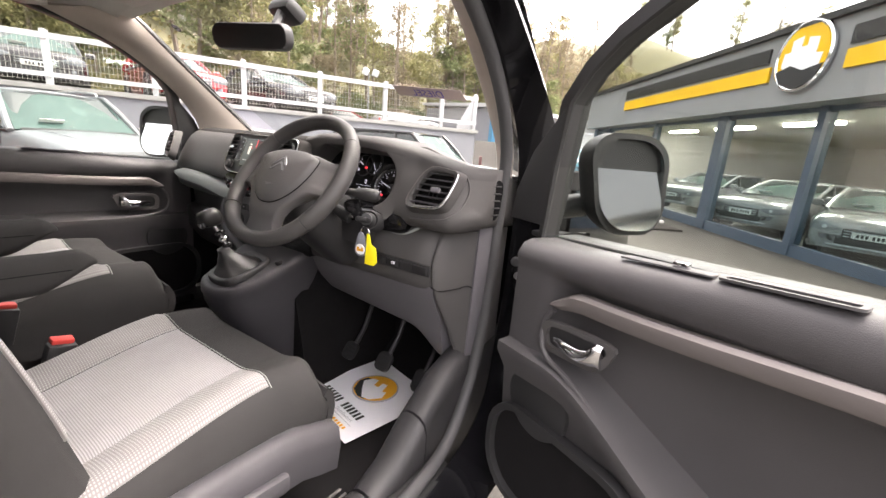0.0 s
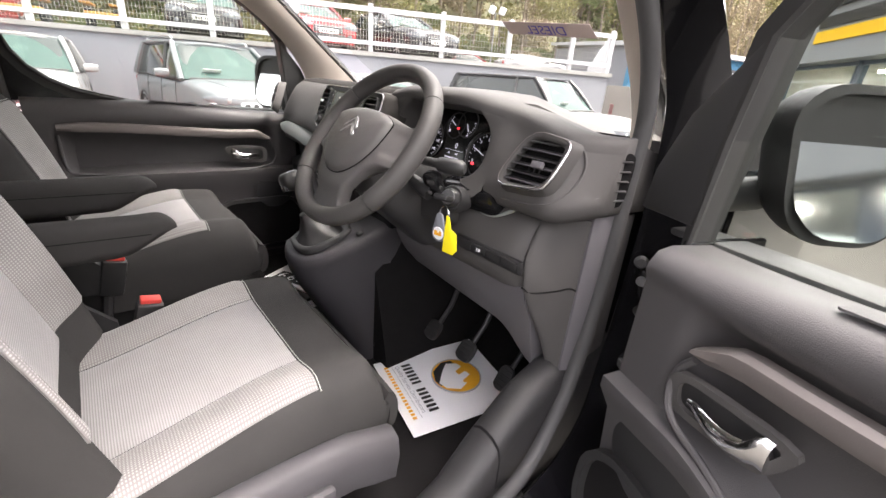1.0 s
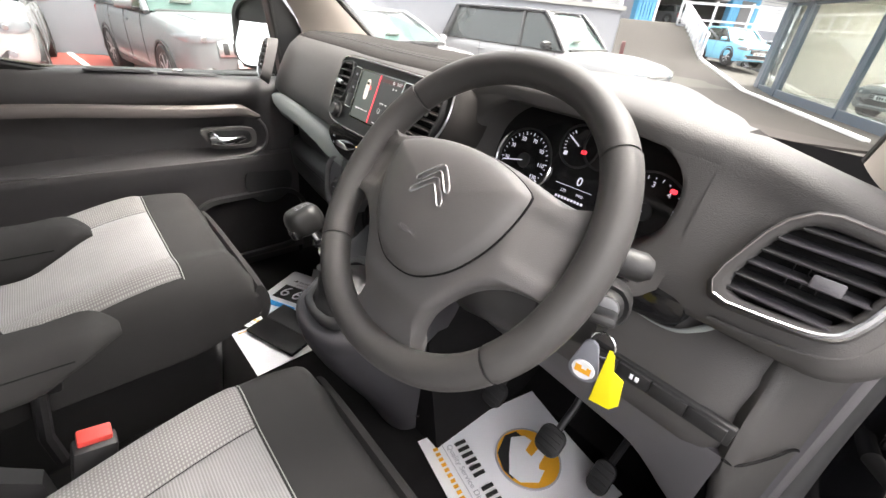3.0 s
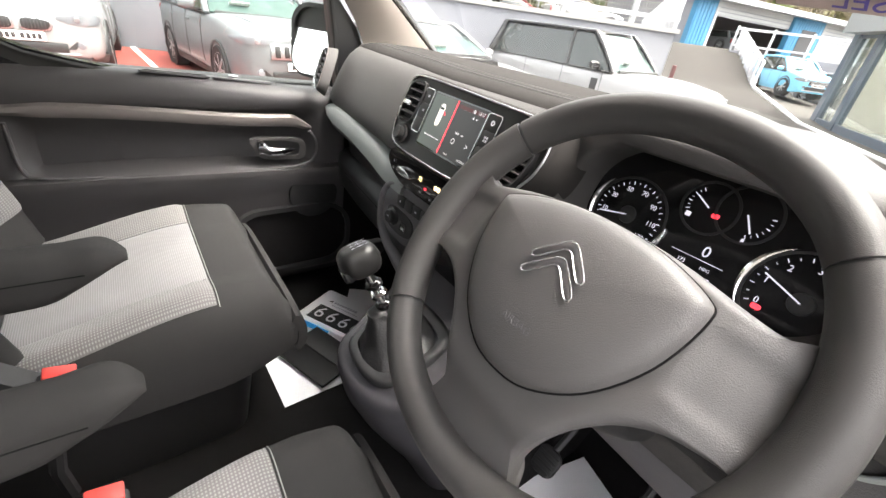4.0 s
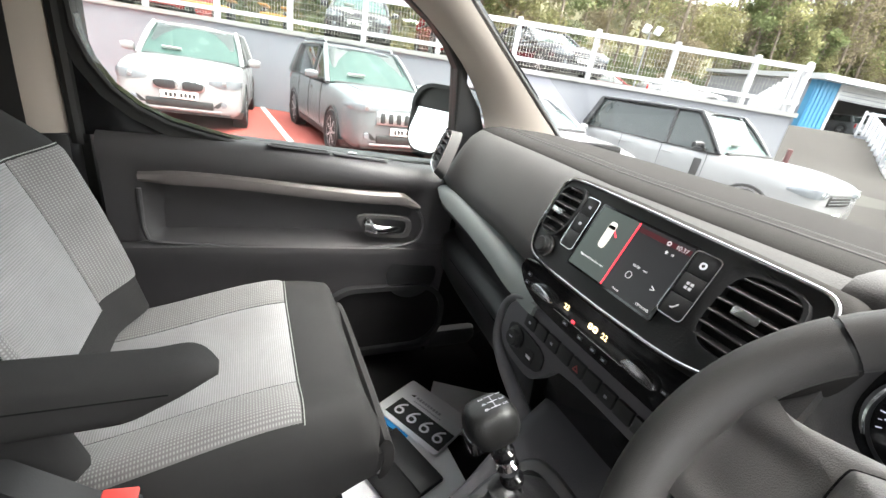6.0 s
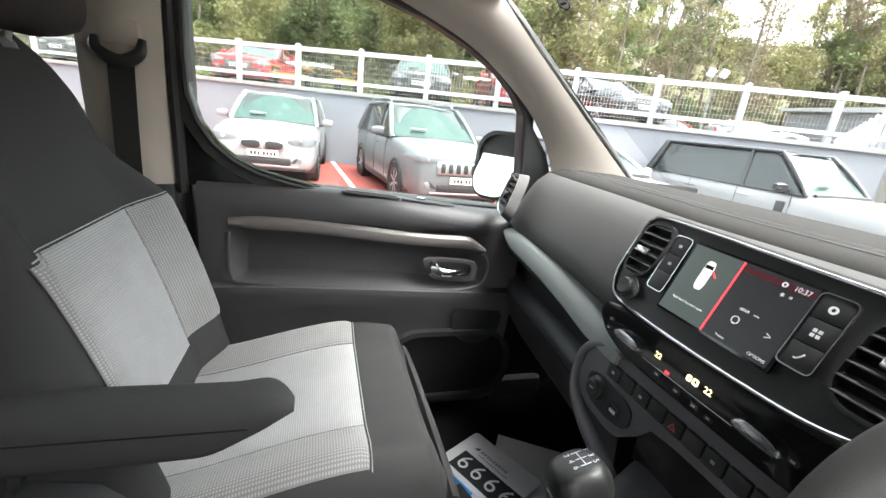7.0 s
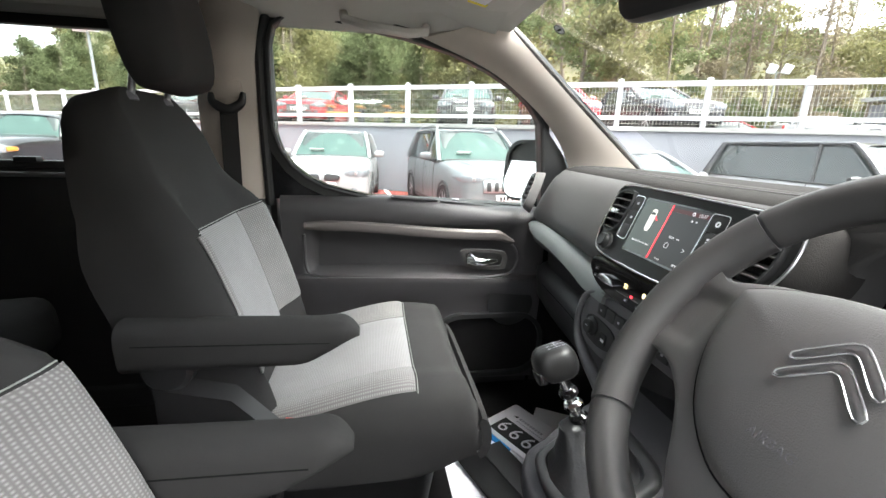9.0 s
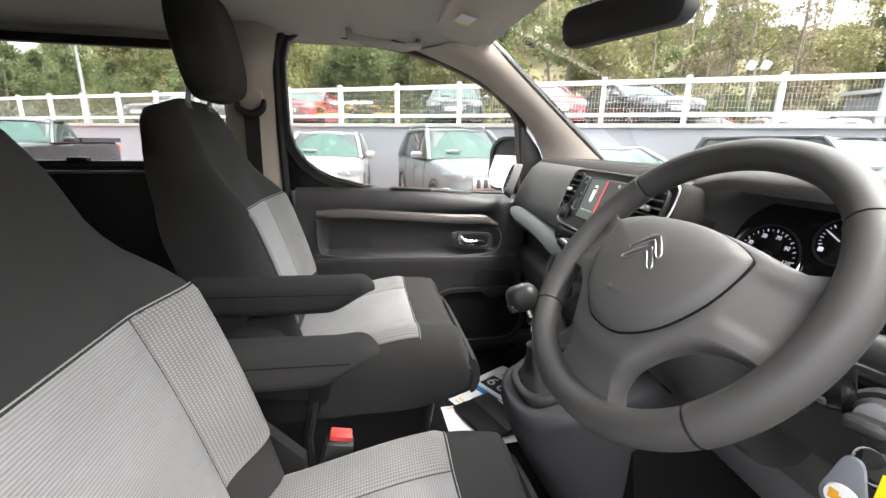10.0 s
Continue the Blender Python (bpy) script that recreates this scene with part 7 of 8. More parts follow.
part("emblem_castle", on(em, plate([(-0.42, -0.12), (-0.40, 0.10), (-0.26, 0.10), (-0.26, 0.30), (-0.05, 0.34), (-0.05, 0.16), (0.08, 0.16), (0.08, 0.30), (0.30, 0.26), (0.30, 0.0), (0.44, -0.02), (0.40, -0.30), (0.0, -0.40), (-0.30, -0.30)], 0.045)), M_PAPER, emb, "white castle shape")
part("emblem_hill", on(em, plate([(-0.52, -0.22), (-0.20, -0.14), (0.10, -0.26), (0.50, -0.20), (0.38, -0.44), (0.0, -0.58), (-0.38, -0.44)], 0.05)), M_INK, emb)
M_TUBE = glow("showroom_strip_light", (1.0, 0.97, 0.90), 16.0)
for k in range(9):
    part("strip_light", slab(-6 + 3.0 * k, -4.4 + 3.0 * k, 2.6, 2.85, 2.65, 2.71), M_TUBE, show, "lit ceiling strip")

# ---- cars ----
M_TYRE = mat("tyre_rubber", (0.015, 0.015, 0.016), 0.8, grain=(60, 0.4))
M_RIM = mat("alloy_rim", (0.45, 0.46, 0.48), 0.3, 0.9, grain=(80, 0.1))
M_DARKGLASS = mat("tinted_car_window", (0.02, 0.028, 0.027), 0.06, grain=(30, 0.0), coat=0.3)
# The sky's reflection is put into this teal base colour; gloss is low.
M_WSCREEN = mat("windscreen_reflection_tone", (0.045, 0.075, 0.068), 0.25, grain=(30, 0.0), vary=(2.5, 0.35), spec=0.12)
M_LAMP = mat("headlamp_lens", (0.20, 0.215, 0.235), 0.12, 0.2, grain=(30, 0.0), coat=0.6)
M_TAIL = mat("red_tail_lens", (0.35, 0.02, 0.02), 0.2, grain=(30, 0.0))
M_PLATEW = mat("number_plate_white", (0.75, 0.75, 0.72), 0.5, grain=(40, 0.1))


def car_paint(name, c, rough=0.22, metal=0.0):
    return mat(name, c, rough, metal, grain=(30, 0.0), vary=(1.5, 0.04), coat=0.35)


WHITE = car_paint("white_car_paint", (0.26, 0.26, 0.265))
SILVERCAR = car_paint("silver_car_paint", (0.125, 0.134, 0.142), 0.40, 0.1)
BLACKCAR = car_paint("black_car_paint", (0.012, 0.012, 0.014))
REDCAR = car_paint("red_car_paint", (0.28, 0.020, 0.026))
BLUECAR = car_paint("pale_blue_car_paint", (0.16, 0.45, 0.62))
GREYCAR = car_paint("dark_grey_car_paint", (0.035, 0.032, 0.036), 0.25, 0.3)


def build_car(label, at, heading, paint, L=4.4, W=1.82, H=1.60, hood=0.98, belt_h=1.0, ws=(0.20, -0.03), tail=(-0.46, -0.36), roof_paint=None, grille="bar", rails=False, bed=False):
    """A car with its nose at +y: body, glass, wheels, lamps, grille, plates and mirrors. ws and tail: where the screens meet body and roof, as shares of the length."""
    z0 = at[2] if len(at) > 2 else ground_z(at[0], at[1])
    car = thing("car", label, "car", "parked cars", at=(at[0], at[1], z0), rz=heading)
    hw, hl = W / 2, L / 2
    suv = H > 1.55
    stations = [(-hl, 0.82, 0.40, belt_h - 0.12), (-hl + 0.06, 0.91, 0.33, belt_h - 0.04), (-hl + 0.25, 0.97, 0.26, belt_h), (-0.32 * L, 1.0, 0.23, belt_h + 0.012), (0, 1.0, 0.21, belt_h - 0.01), (ws[0] * L, 1.0, 0.21, belt_h - 0.03),
                (ws[0] * L + 0.16, 0.995, 0.22, hood + 0.015), (0.34 * L, 0.985, 0.23, hood - 0.012), (hl - 0.42, 0.972, 0.24, hood - 0.045), (hl - 0.22, 0.95, 0.25, hood - 0.085), (hl - 0.09, 0.90, 0.26, hood - 0.125), (hl - 0.02, 0.83, 0.29, hood - 0.165), (hl, 0.76, 0.34, hood - 0.20)]

    def ring_at(y, k, zb, zt):
        w = hw * k
        half = [(0.90, zb), (0.965, zb + 0.05), (0.992, zb + 0.16), (1.0, 0.55 * zb + 0.45 * zt), (0.994, zt - 0.24), (0.978, zt - 0.13), (0.950, zt - 0.060), (0.900, zt - 0.020), (0.80, zt), (0.55, zt + 0.014), (0.25, zt + 0.022)]
        return [(-w * a, y, z) for a, z in half] + [(0, y, zt + 0.024)] + [(w * a, y, z) for a, z in half[::-1]]
    rings = []
    for (ya, ka, ba, ta), (yb, kb, bb, tb) in zip(stations, stations[1:]):
        for j in range(2):
            q = j / 2
            rings.append(ring_at(ya + (yb - ya) * q, ka + (kb - ka) * q, ba + (bb - ba) * q, ta + (tb - ta) * q))
    rings.append(ring_at(*stations[-1]))
    part("body", loft(rings), paint, car, "", 60)
    clad = M_BLACK if suv else paint
    part("lower_sill", loft([[(-hw * 0.94 * k, y, zb), (hw * 0.94 * k, y, zb), (hw * 0.985 * k, y, zb + 0.11), (-hw * 0.985 * k, y, zb + 0.11)] for y, k, zb in ((-hl + 0.02, 0.93, 0.26), (-hl + 0.3, 1.01, 0.20), (hl - 0.35, 1.0, 0.20), (hl - 0.02, 0.80, 0.25))]), clad, car, "lower cladding")
    # cabin
    yb0, yb1, yr0, yr1 = tail[0] * L, ws[0] * L, tail[1] * L, ws[1] * L
    if bed:
        yb0, yr0 = -0.08 * L, -0.05 * L
    zb, zr = belt_h - 0.03, H - 0.06
    cab = []
    for t in (0, 0.25, 0.5, 0.75, 0.92, 1.0):
        e = smoothstep(0.75, 1.0, t)
        y0, y1, z = yb0 + (yr0 - yb0) * t, yb1 + (yr1 - yb1) * t, zb + (zr - zb) * t
        w = hw * (0.93 - 0.17 * t - 0.02 * e)
        cab.append([(x, (y0 + y1) / 2 + y, z) for x, y in rrect(2 * w, y1 - y0, 0.16, 4)])
    part("cabin_glass", loft(cab), M_DARKGLASS, car, "dark tinted windows", 40)
    rw_ = hw * 0.765
    part("roof", sheet(lambda u, v: ((2 * u - 1) * rw_ * (1 - 0.05 * abs(2 * v - 1) ** 4), yr0 - 0.06 + (yr1 - yr0 + 0.10) * v, zr + 0.065 - 0.065 * abs(2 * u - 1) ** 2.6 - 0.055 * abs(2 * v - 1) ** 3), 14, 12, 0.05), roof_paint or paint, car, "", 70)
    for s in (-1, 1):
        pil = [(s * hw * 0.905, yb1 - 0.02, zb), (s * hw * 0.865, yb1 + (yr1 - yb1) * 0.33, zb + (zr - zb) * 0.34), (s * hw * 0.81, yb1 + (yr1 - yb1) * 0.68, zb + (zr - zb) * 0.70), (s * hw * 0.745, yr1 - 0.03, zr + 0.005)]
        part("screen_pillar", tube(spline(pil, 10), 0.042, 8), roof_paint or paint, car)
        part("roof_edge", tube(spline([(s * hw * 0.745, yr1 - 0.03, zr + 0.005), (s * hw * 0.770, (yr0 + yr1) / 2, zr + 0.012), (s * hw * 0.750, yr0 + 0.05, zr)], 10), 0.034, 8), roof_paint or paint, car)
        part("rear_pillar", tube(spline([(s * hw * 0.90, yb0 + 0.16, zb), (s * hw * 0.83, (yb0 + yr0) / 2 + 0.13, (zb + zr) / 2), (s * hw * 0.745, yr0 + 0.08, zr)], 8), [0.10, 0.10, 0.095, 0.09, 0.085, 0.08, 0.075, 0.07, 0.06], 8), roof_paint or paint, car)
        part("mid_pillar", tube([(s * hw * 0.928, -0.02 * L, zb), (s * hw * 0.765, -0.04 * L, zr)], 0.032, 6), M_BLACK, car)
        part("window_line", tube([(s * hw * 0.945, yb0 + 0.25, zb + 0.012), (s * hw * 0.95, (yb0 + yb1) / 2, zb + 0.008), (s * hw * 0.935, yb1 - 0.05, zb + 0.004)], 0.013, 6), M_BLACK, car, "dark window moulding")
        for y in (0.155 * L, -0.03 * L, -0.225 * L):
            part("door_gap", tube([(s * hw * 0.992, y + 0.02, 0.36), (s * hw * 1.001, y, 0.62), (s * hw * 0.990, y, belt_h - 0.18), (s * hw * 0.958, y - 0.02, belt_h - 0.05)], 0.006, 5), M_BLACK, car)
        mo = part("door_mirror", loft([[(s * (hw + 0.02 + 0.20 * t), yb1 - 0.30 - 0.03 * t + a * (1 - 0.25 * t), zb + 0.09 + b * (0.75 + 0.5 * math.sin(math.pi * (0.15 + 0.75 * t)))) for a, b in rrect(0.10, 0.12, 0.045, 4)] for t in (0, 0.2, 0.5, 0.8, 0.95, 1.0)]), roof_paint or paint, car, "", 60)
        part("mirror_foot", box((0.10, 0.05, 0.05), (s * (hw - 0.02), yb1 - 0.29, zb + 0.03), 0.01), M_BLACK, mo)
        # wrapped headlamp
        lo_, hi_ = (hood - 0.27, hood - 0.165) if grille == "slots" else (hood - 0.32, hood - 0.175)
        lamp = []
        for x, y, q in ((0.46, hl + 0.008, 0.30), (0.60, hl + 0.010, 0.75), (0.74, hl + 0.006, 1.0), (0.83, hl - 0.012, 1.0), (0.90, hl - 0.075, 0.95), (0.945, hl - 0.20, 0.75), (0.968, hl - 0.36, 0.30)):
            zc = lo_ * 0.5 + hi_ * 0.5 + 0.02 * (x - 0.6)
            h = 0.5 * (hi_ - lo_) * q
            lamp.append([(s * hw * x, y, zc - h), (s * hw * (x + 0.010), y + 0.004, zc), (s * hw * x, y - 0.004, zc + h), (s * hw * (x - 0.05), y - 0.05, zc + h), (s * hw * (x - 0.05), y - 0.05, zc - h)])
        hd_ = part("headlamp", loft(lamp), M_LAMP, car, "clear headlamp", 50)
        part("lamp_bulb", lathe([(0.001, 0.012), (0.030, 0.010), (0.036, 0.0)], pose(s * hw * 0.70, hl + 0.010, 0.5 * (lo_ + hi_), -90, 0, 0), 14), M_RIM, hd_)
        fog = part("fog_recess", loft([[(s * hw * x, y, 0.445 + z) for x, y, z in ((0.50, hl + 0.006, -0.055), (0.78, hl - 0.012, -0.065), (0.80, hl - 0.018, 0.060), (0.62, hl + 0.004, 0.045))], [(s * hw * x, y - 0.05, 0.445 + z) for x, y, z in ((0.50, hl, -0.055), (0.78, hl - 0.012, -0.065), (0.80, hl - 0.018, 0.060), (0.62, hl, 0.045))]]), M_BLACK, car)
        part("fog_lamp", lathe([(0.001, 0.012), (0.040, 0.010), (0.048, 0.0)], pose(s * hw * 0.68, hl + 0.002, 0.445, -90, 0, 0), 14), M_LAMP, fog)
        part("bonnet_crease", tube(spline([(s * hw * 0.66, ws[0] * L + 0.20, hood + 0.014), (s * hw * 0.60, 0.36 * L, hood - 0.010), (s * hw * 0.50, hl - 0.20, hood - 0.075)], 10), [0.010 + 0.006 * math.sin(math.pi * k / 10) for k in range(11)], 6), paint, car)
        part("tail_lamp", box((0.16, 0.10, 0.28), (s * hw * 0.84, -hl + 0.10, belt_h - 0.22), 0.03), M_TAIL, car)
        for y in (0.02 * L, -0.20 * L):
            part("door_handle", box((0.028, 0.20, 0.032), (s * hw * 0.992, y - 0.10, belt_h - 0.17), 0.012), paint, car)
        if rails:
            part("roof_rail", tube(spline([(s * hw * 0.70, yr0 + 0.1, zr + 0.045), (s * hw * 0.70, yr0 + 0.28, zr + 0.10), (s * hw * 0.70, yr1 - 0.35, zr + 0.10), (s * hw * 0.70, yr1 - 0.15, zr + 0.045)], 12), 0.020, 6), M_RIM, car, "silver roof rail")
        for y in (hl - 0.86, -hl + 0.84):
            R = 0.345 * (1.08 if H > 1.7 else 1.0)
            wm = pose(s * (hw - 0.11), y, R, 0, 90 * s, 0)
            part("wheel_arch", lathe([(R * 1.17, -0.10), (R * 1.17, 0.112), (R * 1.14, 0.122), (R * 1.04, 0.118), (R * 1.04, -0.10)], pose(s * (hw - 0.115), y, R + 0.01, 0, 90 * s, 0), 28), M_BLACK, car)
            wl = part("wheel", lathe([(R * 0.62, 0.10), (R * 0.93, 0.118), (R, 0.08), (R, -0.09), (R * 0.6, -0.10)], wm, 28), M_TYRE, car, "black tyre")
            part("rim", lathe([(0.001, 0.08), (0.06, 0.085), (0.07, 0.05), (R * 0.60, 0.04), (R * 0.66, 0.10), (R * 0.69, 0.106), (R * 0.70, 0.09), (R * 0.66, -0.05)], wm, 28), M_RIM, wl)
            part("rim_well", lathe([(0.05, 0.052), (R * 0.60, 0.044), (R * 0.62, 0.04)], wm, 24), M_BLACK, wl)
            for k in range(7):
                part("rim_spoke", merge(bmesh.new(), box((0.045, R * 0.58, 0.03), (0, R * 0.33, 0.088), 0.008), wm @ Matrix.Rotation(2 * math.pi * k / 7, 4, "Z")), M_RIM, wl)

    # screens lie a little proud of the cabin block
    def pane(y_low, y_high, name):
        def f(u, v):
            w = hw * (0.85 - 0.13 * v)
            return ((2 * u - 1) * w, y_low + (y_high - y_low) * v + (0.018 if y_low > 0 else -0.018) - (0.05 if y_low > 0 else -0.05) * abs(2 * u - 1) ** 3, zb + 0.02 + (zr - zb - 0.04) * v)
        return part(name, sheet(f, 8, 6, 0.006), M_WSCREEN, car, "opaque windscreen with the sky's reflection put into its teal colour", 60)
    sc_ = pane(yb1, yr1, "windscreen")
    part("scuttle", tube([(-hw * 0.80, yb1 + 0.04, zb + 0.025), (0, yb1 + 0.10, zb + 0.035), (hw * 0.80, yb1 + 0.04, zb + 0.025)], 0.030, 6), M_BLACK, car, "black wiper scuttle")
    if not bed:
        part("price_card", box((0.30, 0.006, 0.08), (hw * 0.35, yb1 - 0.22 * abs(yb1 - yr1) + 0.055, zb + 0.022 + 0.25 * (zr - zb)), 0.0, (-55, 0, 0)), M_PLATEW, sc_)
    ny = hl + 0.012
    if grille == "slots":
        fr_ = part("grille_frame", box((0.98, 0.03, 0.20), (0, ny - 0.006, hood - 0.335), 0.03, (6, 0, 0)), M_RIM, car)
        for k in range(7):
            part("grille_slot", box((0.078, 0.03, 0.155), (-0.39 + 0.13 * k, ny + 0.004, hood - 0.335), 0.02, (6, 0, 0)), M_BLACK, fr_)
    elif grille == "kidney":
        for s in (-1, 1):
            fr_ = part("grille_frame", plate(rounded([(-0.17, 0.06), (0.15, 0.085), (0.165, -0.06), (0.10, -0.095), (-0.13, -0.085), (-0.18, -0.02)], 2), 0.03, pose(s * 0.185, ny - 0.012, hood - 0.33, 90, 0, 0) @ Matrix.Diagonal((-s, 1, -1, 1)), 0.008), M_RIM, car)
            part("grille_kidney", plate(rounded([(-0.150, 0.048), (0.132, 0.070), (0.145, -0.050), (0.09, -0.080), (-0.115, -0.070), (-0.158, -0.015)], 2), 0.034, pose(s * 0.185, ny - 0.012, hood - 0.33, 90, 0, 0) @ Matrix.Diagonal((-s, 1, -1, 1)), 0.006), M_BLACK, fr_, "black kidney grille")
            for k in range(7):
                part("grille_bar", box((0.008, 0.012, 0.115), (s * 0.185 - 0.105 + 0.035 * k, ny + 0.020, hood - 0.335), 0.003), M_SIGNDARK, fr_)
        part("badge", lathe([(0.001, 0.006), (0.040, 0.005), (0.044, 0.0)], pose(0, hl - 0.05, hood - 0.145, -55, 0, 0), 20), M_RIM, car)
    else:
        fr_ = part("grille", box((0.80, 0.04, 0.19), (0, ny - 0.014, hood - 0.33), 0.04, (4, 0, 0), 3), M_BLACK, car, "dark barred grille")
        for k in range(3):
            part("grille_bar", box((0.74, 0.014, 0.014), (0, ny + 0.012, hood - 0.38 + 0.05 * k), 0.004), M_RIM, fr_)
    part("lower_intake", box((0.94, 0.05, 0.13), (0, ny - 0.016, 0.405), 0.04), M_BLACK, car)
    part("bumper_lip", box((1.16, 0.05, 0.035), (0, ny - 0.018, 0.325), 0.014), paint if grille == "kidney" else M_RIM, car)
    pl = part("number_plate", box((0.52, 0.015, 0.11), (0, ny + 0.014, 0.535), 0.006), M_PLATEW, car)
    for k in range(7):
        part("plate_bar", box((0.038, 0.004, 0.062), (-0.20 + 0.058 * k + (0.03 if k > 3 else 0), ny + 0.022, 0.535)), M_INK, pl)
    if bed:
        for s in (-1, 1):
            part("load_bed", loft([[(s * hw * 0.97, y, belt_h - 0.02), (s * hw * 0.97, y, belt_h + 0.10), (s * hw * 0.86, y, belt_h + 0.10), (s * hw * 0.86, y, belt_h - 0.02)] for y in (-hl + 0.05, yb0)]), paint, car)
    return car


build_car("silver compact off-roader with slotted grille on the red bay", (-8.25, 1.74), -84, SILVERCAR, 4.62, 1.86, 1.70, 1.06, 1.08, (0.19, 0.02), (-0.47, -0.40), None, "slots", True)
build_car("white compact off-roader with twin grilles on the red bay", (-9.9, -1.10), -93, WHITE, 4.44, 1.82, 1.62, 1.02, 1.04, (0.20, 0.03), (-0.47, -0.39), None, "kidney", False)
build_car("white saloon with a dark grille parked nose out", (-6.9, 4.75), -86, WHITE, 4.7, 1.86, 1.46, 0.90, 0.96, (0.20, -0.02), (-0.42, -0.26))
rr = build_car("white luxury off-roader with black roof and dark glass", (-5.25, 7.9), -85, WHITE, 4.85, 1.98, 1.84, 1.14, 1.18, (0.19, 0.06), (-0.485, -0.43), BLACKCAR)
part("side_vent", box((0.02, 0.14, 0.40), (0.985, 0.62, 0.82), 0.006), M_BLACK, rr, "black side vent")
truck = build_car("black double-cab pickup truck by the wall", (-11.44, -8.34), -86, BLACKCAR, 5.2, 1.85, 1.80, 1.26, 1.27, (0.14, 0.06), (-0.1, -0.06), None, "bar", False, True)
for q in (-1, 1):
    part("indicator", box((0.03, 0.22, 0.085), (q * 0.885, 2.40, 1.020), 0.012, (0, 0, 14 * q)), mat("amber_lens", (0.45, 0.20, 0.04), 0.2), truck, "amber indicator lens")
up = 1.84
for lab, i, off, hd, paint, L, H, gr in (("red estate car behind the fence", -1.0, 3.4, -100, REDCAR, 4.4, 1.42, "bar"), ("dark hatchback with a bright grille behind the fence", 2.4, 3.3, -104, GREYCAR, 3.95, 1.46, "bar"),
                                         ("red hatchback behind the fence", 4.02, 3.4, -100, REDCAR, 4.1, 1.42, "bar"), ("dark estate car with a barred grille behind the fence", 5.62, 3.9, -95, GREYCAR, 4.5, 1.45, "bar"),
                                         ("white coupe on the upper terrace", 10.55, 14.0, -29, WHITE, 4.3, 1.28, "bar"), ("red car far back on the terrace", 9.4, 20.0, -29, REDCAR, 4.1, 1.42, "bar"), ("dark car behind the fence", -4.5, 3.4, -118, GREYCAR, 4.3, 1.46, "bar")):
    p = on_fence(i, off)
    build_car(lab, (p.x, p.y, up), hd, paint, L, 1.80, H, 0.92, 0.95, (0.20, -0.02), (-0.46, -0.36), None, gr)
build_car("pale blue small hatchback below the garage", (-6.5, 23.6), -128, BLUECAR, 3.6, 1.64, 1.49, 0.95, 0.95, (0.24, 0.04), (-0.46, -0.36))
build_car("silver hatchback below the garage", (-4.6, 25.2), -128, SILVERCAR, 4.2, 1.76, 1.48, 0.92, 0.95)
build_car("silver sports car inside the garage", tuple(Vector(gp(8.2, 2.8, 1.86))), 76, SILVERCAR, 4.3, 1.80, 1.34, 0.85, 0.90)
for s, d, hd, lab in ((1.0, 2.6, 150, "white convertible in the showroom"), (3.6, 2.4, 165, "white sports coupe in the showroom"), (6.6, 1.9, 175, "white grand tourer in the showroom"), (-3.0, 3.0, 150, "white saloon in the showroom")):
    p = sp_(s, d, -0.16)
    build_car(lab, p, hd, WHITE, 4.6, 1.86, 1.36, 0.88, 0.92)

# yellow plant machine half seen behind the fence
M_PLANT = mat("yellow_plant_paint", (0.30, 0.15, 0.03), 0.55, grain=(60, 0.3), vary=(3, 0.2))
for i, w in ((0.05, 1.2), (1.15, 0.7)):
    p = on_fence(i, 2.4)
    mc = thing("plant_trailer", "yellow low plant trailer behind the fence", "trailer", "plant trailers", at=(p.x, p.y, 1.84), rz=-100)
    part("chassis", box((w, 0.9, 0.14), (0, 0, 0.42), 0.03), M_PLANT, mc)
    for s in (-1, 1):
        part("tyre", lathe([(0.10, 0.07), (0.28, 0.08), (0.31, 0.04), (0.31, -0.07), (0.1, -0.08)], pose(s * (w / 2 - 0.05), 0, 0.31, 0, 90, 0), 20), M_TYRE, mc, "black tyre")
        part("mudguard", box((0.24, 0.80, 0.05), (s * (w / 2 - 0.05), 0, 0.68), 0.02), M_PLANT, mc)

# ---- wooded hill ----


def hill_h(s, off):
    """Height of the ground behind the terrace: off is the distance from the fence."""
    h = 1.7 + (12.0 * smoothstep(13, 46, off) + (12.0 + 27.0 * smoothstep(25, -20, s)) * smoothstep(46, 110, off)) * (1 - 0.27 * math.exp(-((s - 35) / 7) ** 2))
    p = F0 + FD.normalized() * s + FN * off
    h = 1.7 + (h - 1.7) * (smoothstep(6, 34, (p - GA).dot(GD)) if s > 16 else lerp_row([(6, 1.0), (16, smoothstep(6, 34, (p - GA).dot(GD)))], s)[0])
    return h * (1.0 + 0.10 * math.sin(s * 0.05) + 0.06 * math.sin(s * 0.13 + off * 0.05))


def hill_p(s, off):
    p = F0 + FD.normalized() * s + FN * off
    return (p.x, p.y, hill_h(s, off) - 0.2)


def clear(s, off):
    """True where the slope is free of the garage and its yard."""
    q = F0 + FD.normalized() * s + FN * off - GA
    return s < 13 or q.dot(GD) > 10


def far_p(u, v):
    """Wooded ridge beyond the garage and the showroom."""
    d, n = Vector((0.956, 0.292, 0)), Vector((-0.292, 0.956, 0))
    p = Vector((-48, 84, 0)) + d * (150 * u) + n * (70 * v)
    return (p.x, p.y, 0.5 + (27 * smoothstep(0, 0.45, v) + 10 * smoothstep(0.4, 1.0, v)) * (1 + 0.08 * math.sin(9 * u) + 0.04 * math.sin(31 * u)) - 1.0 * (v < 0.01))


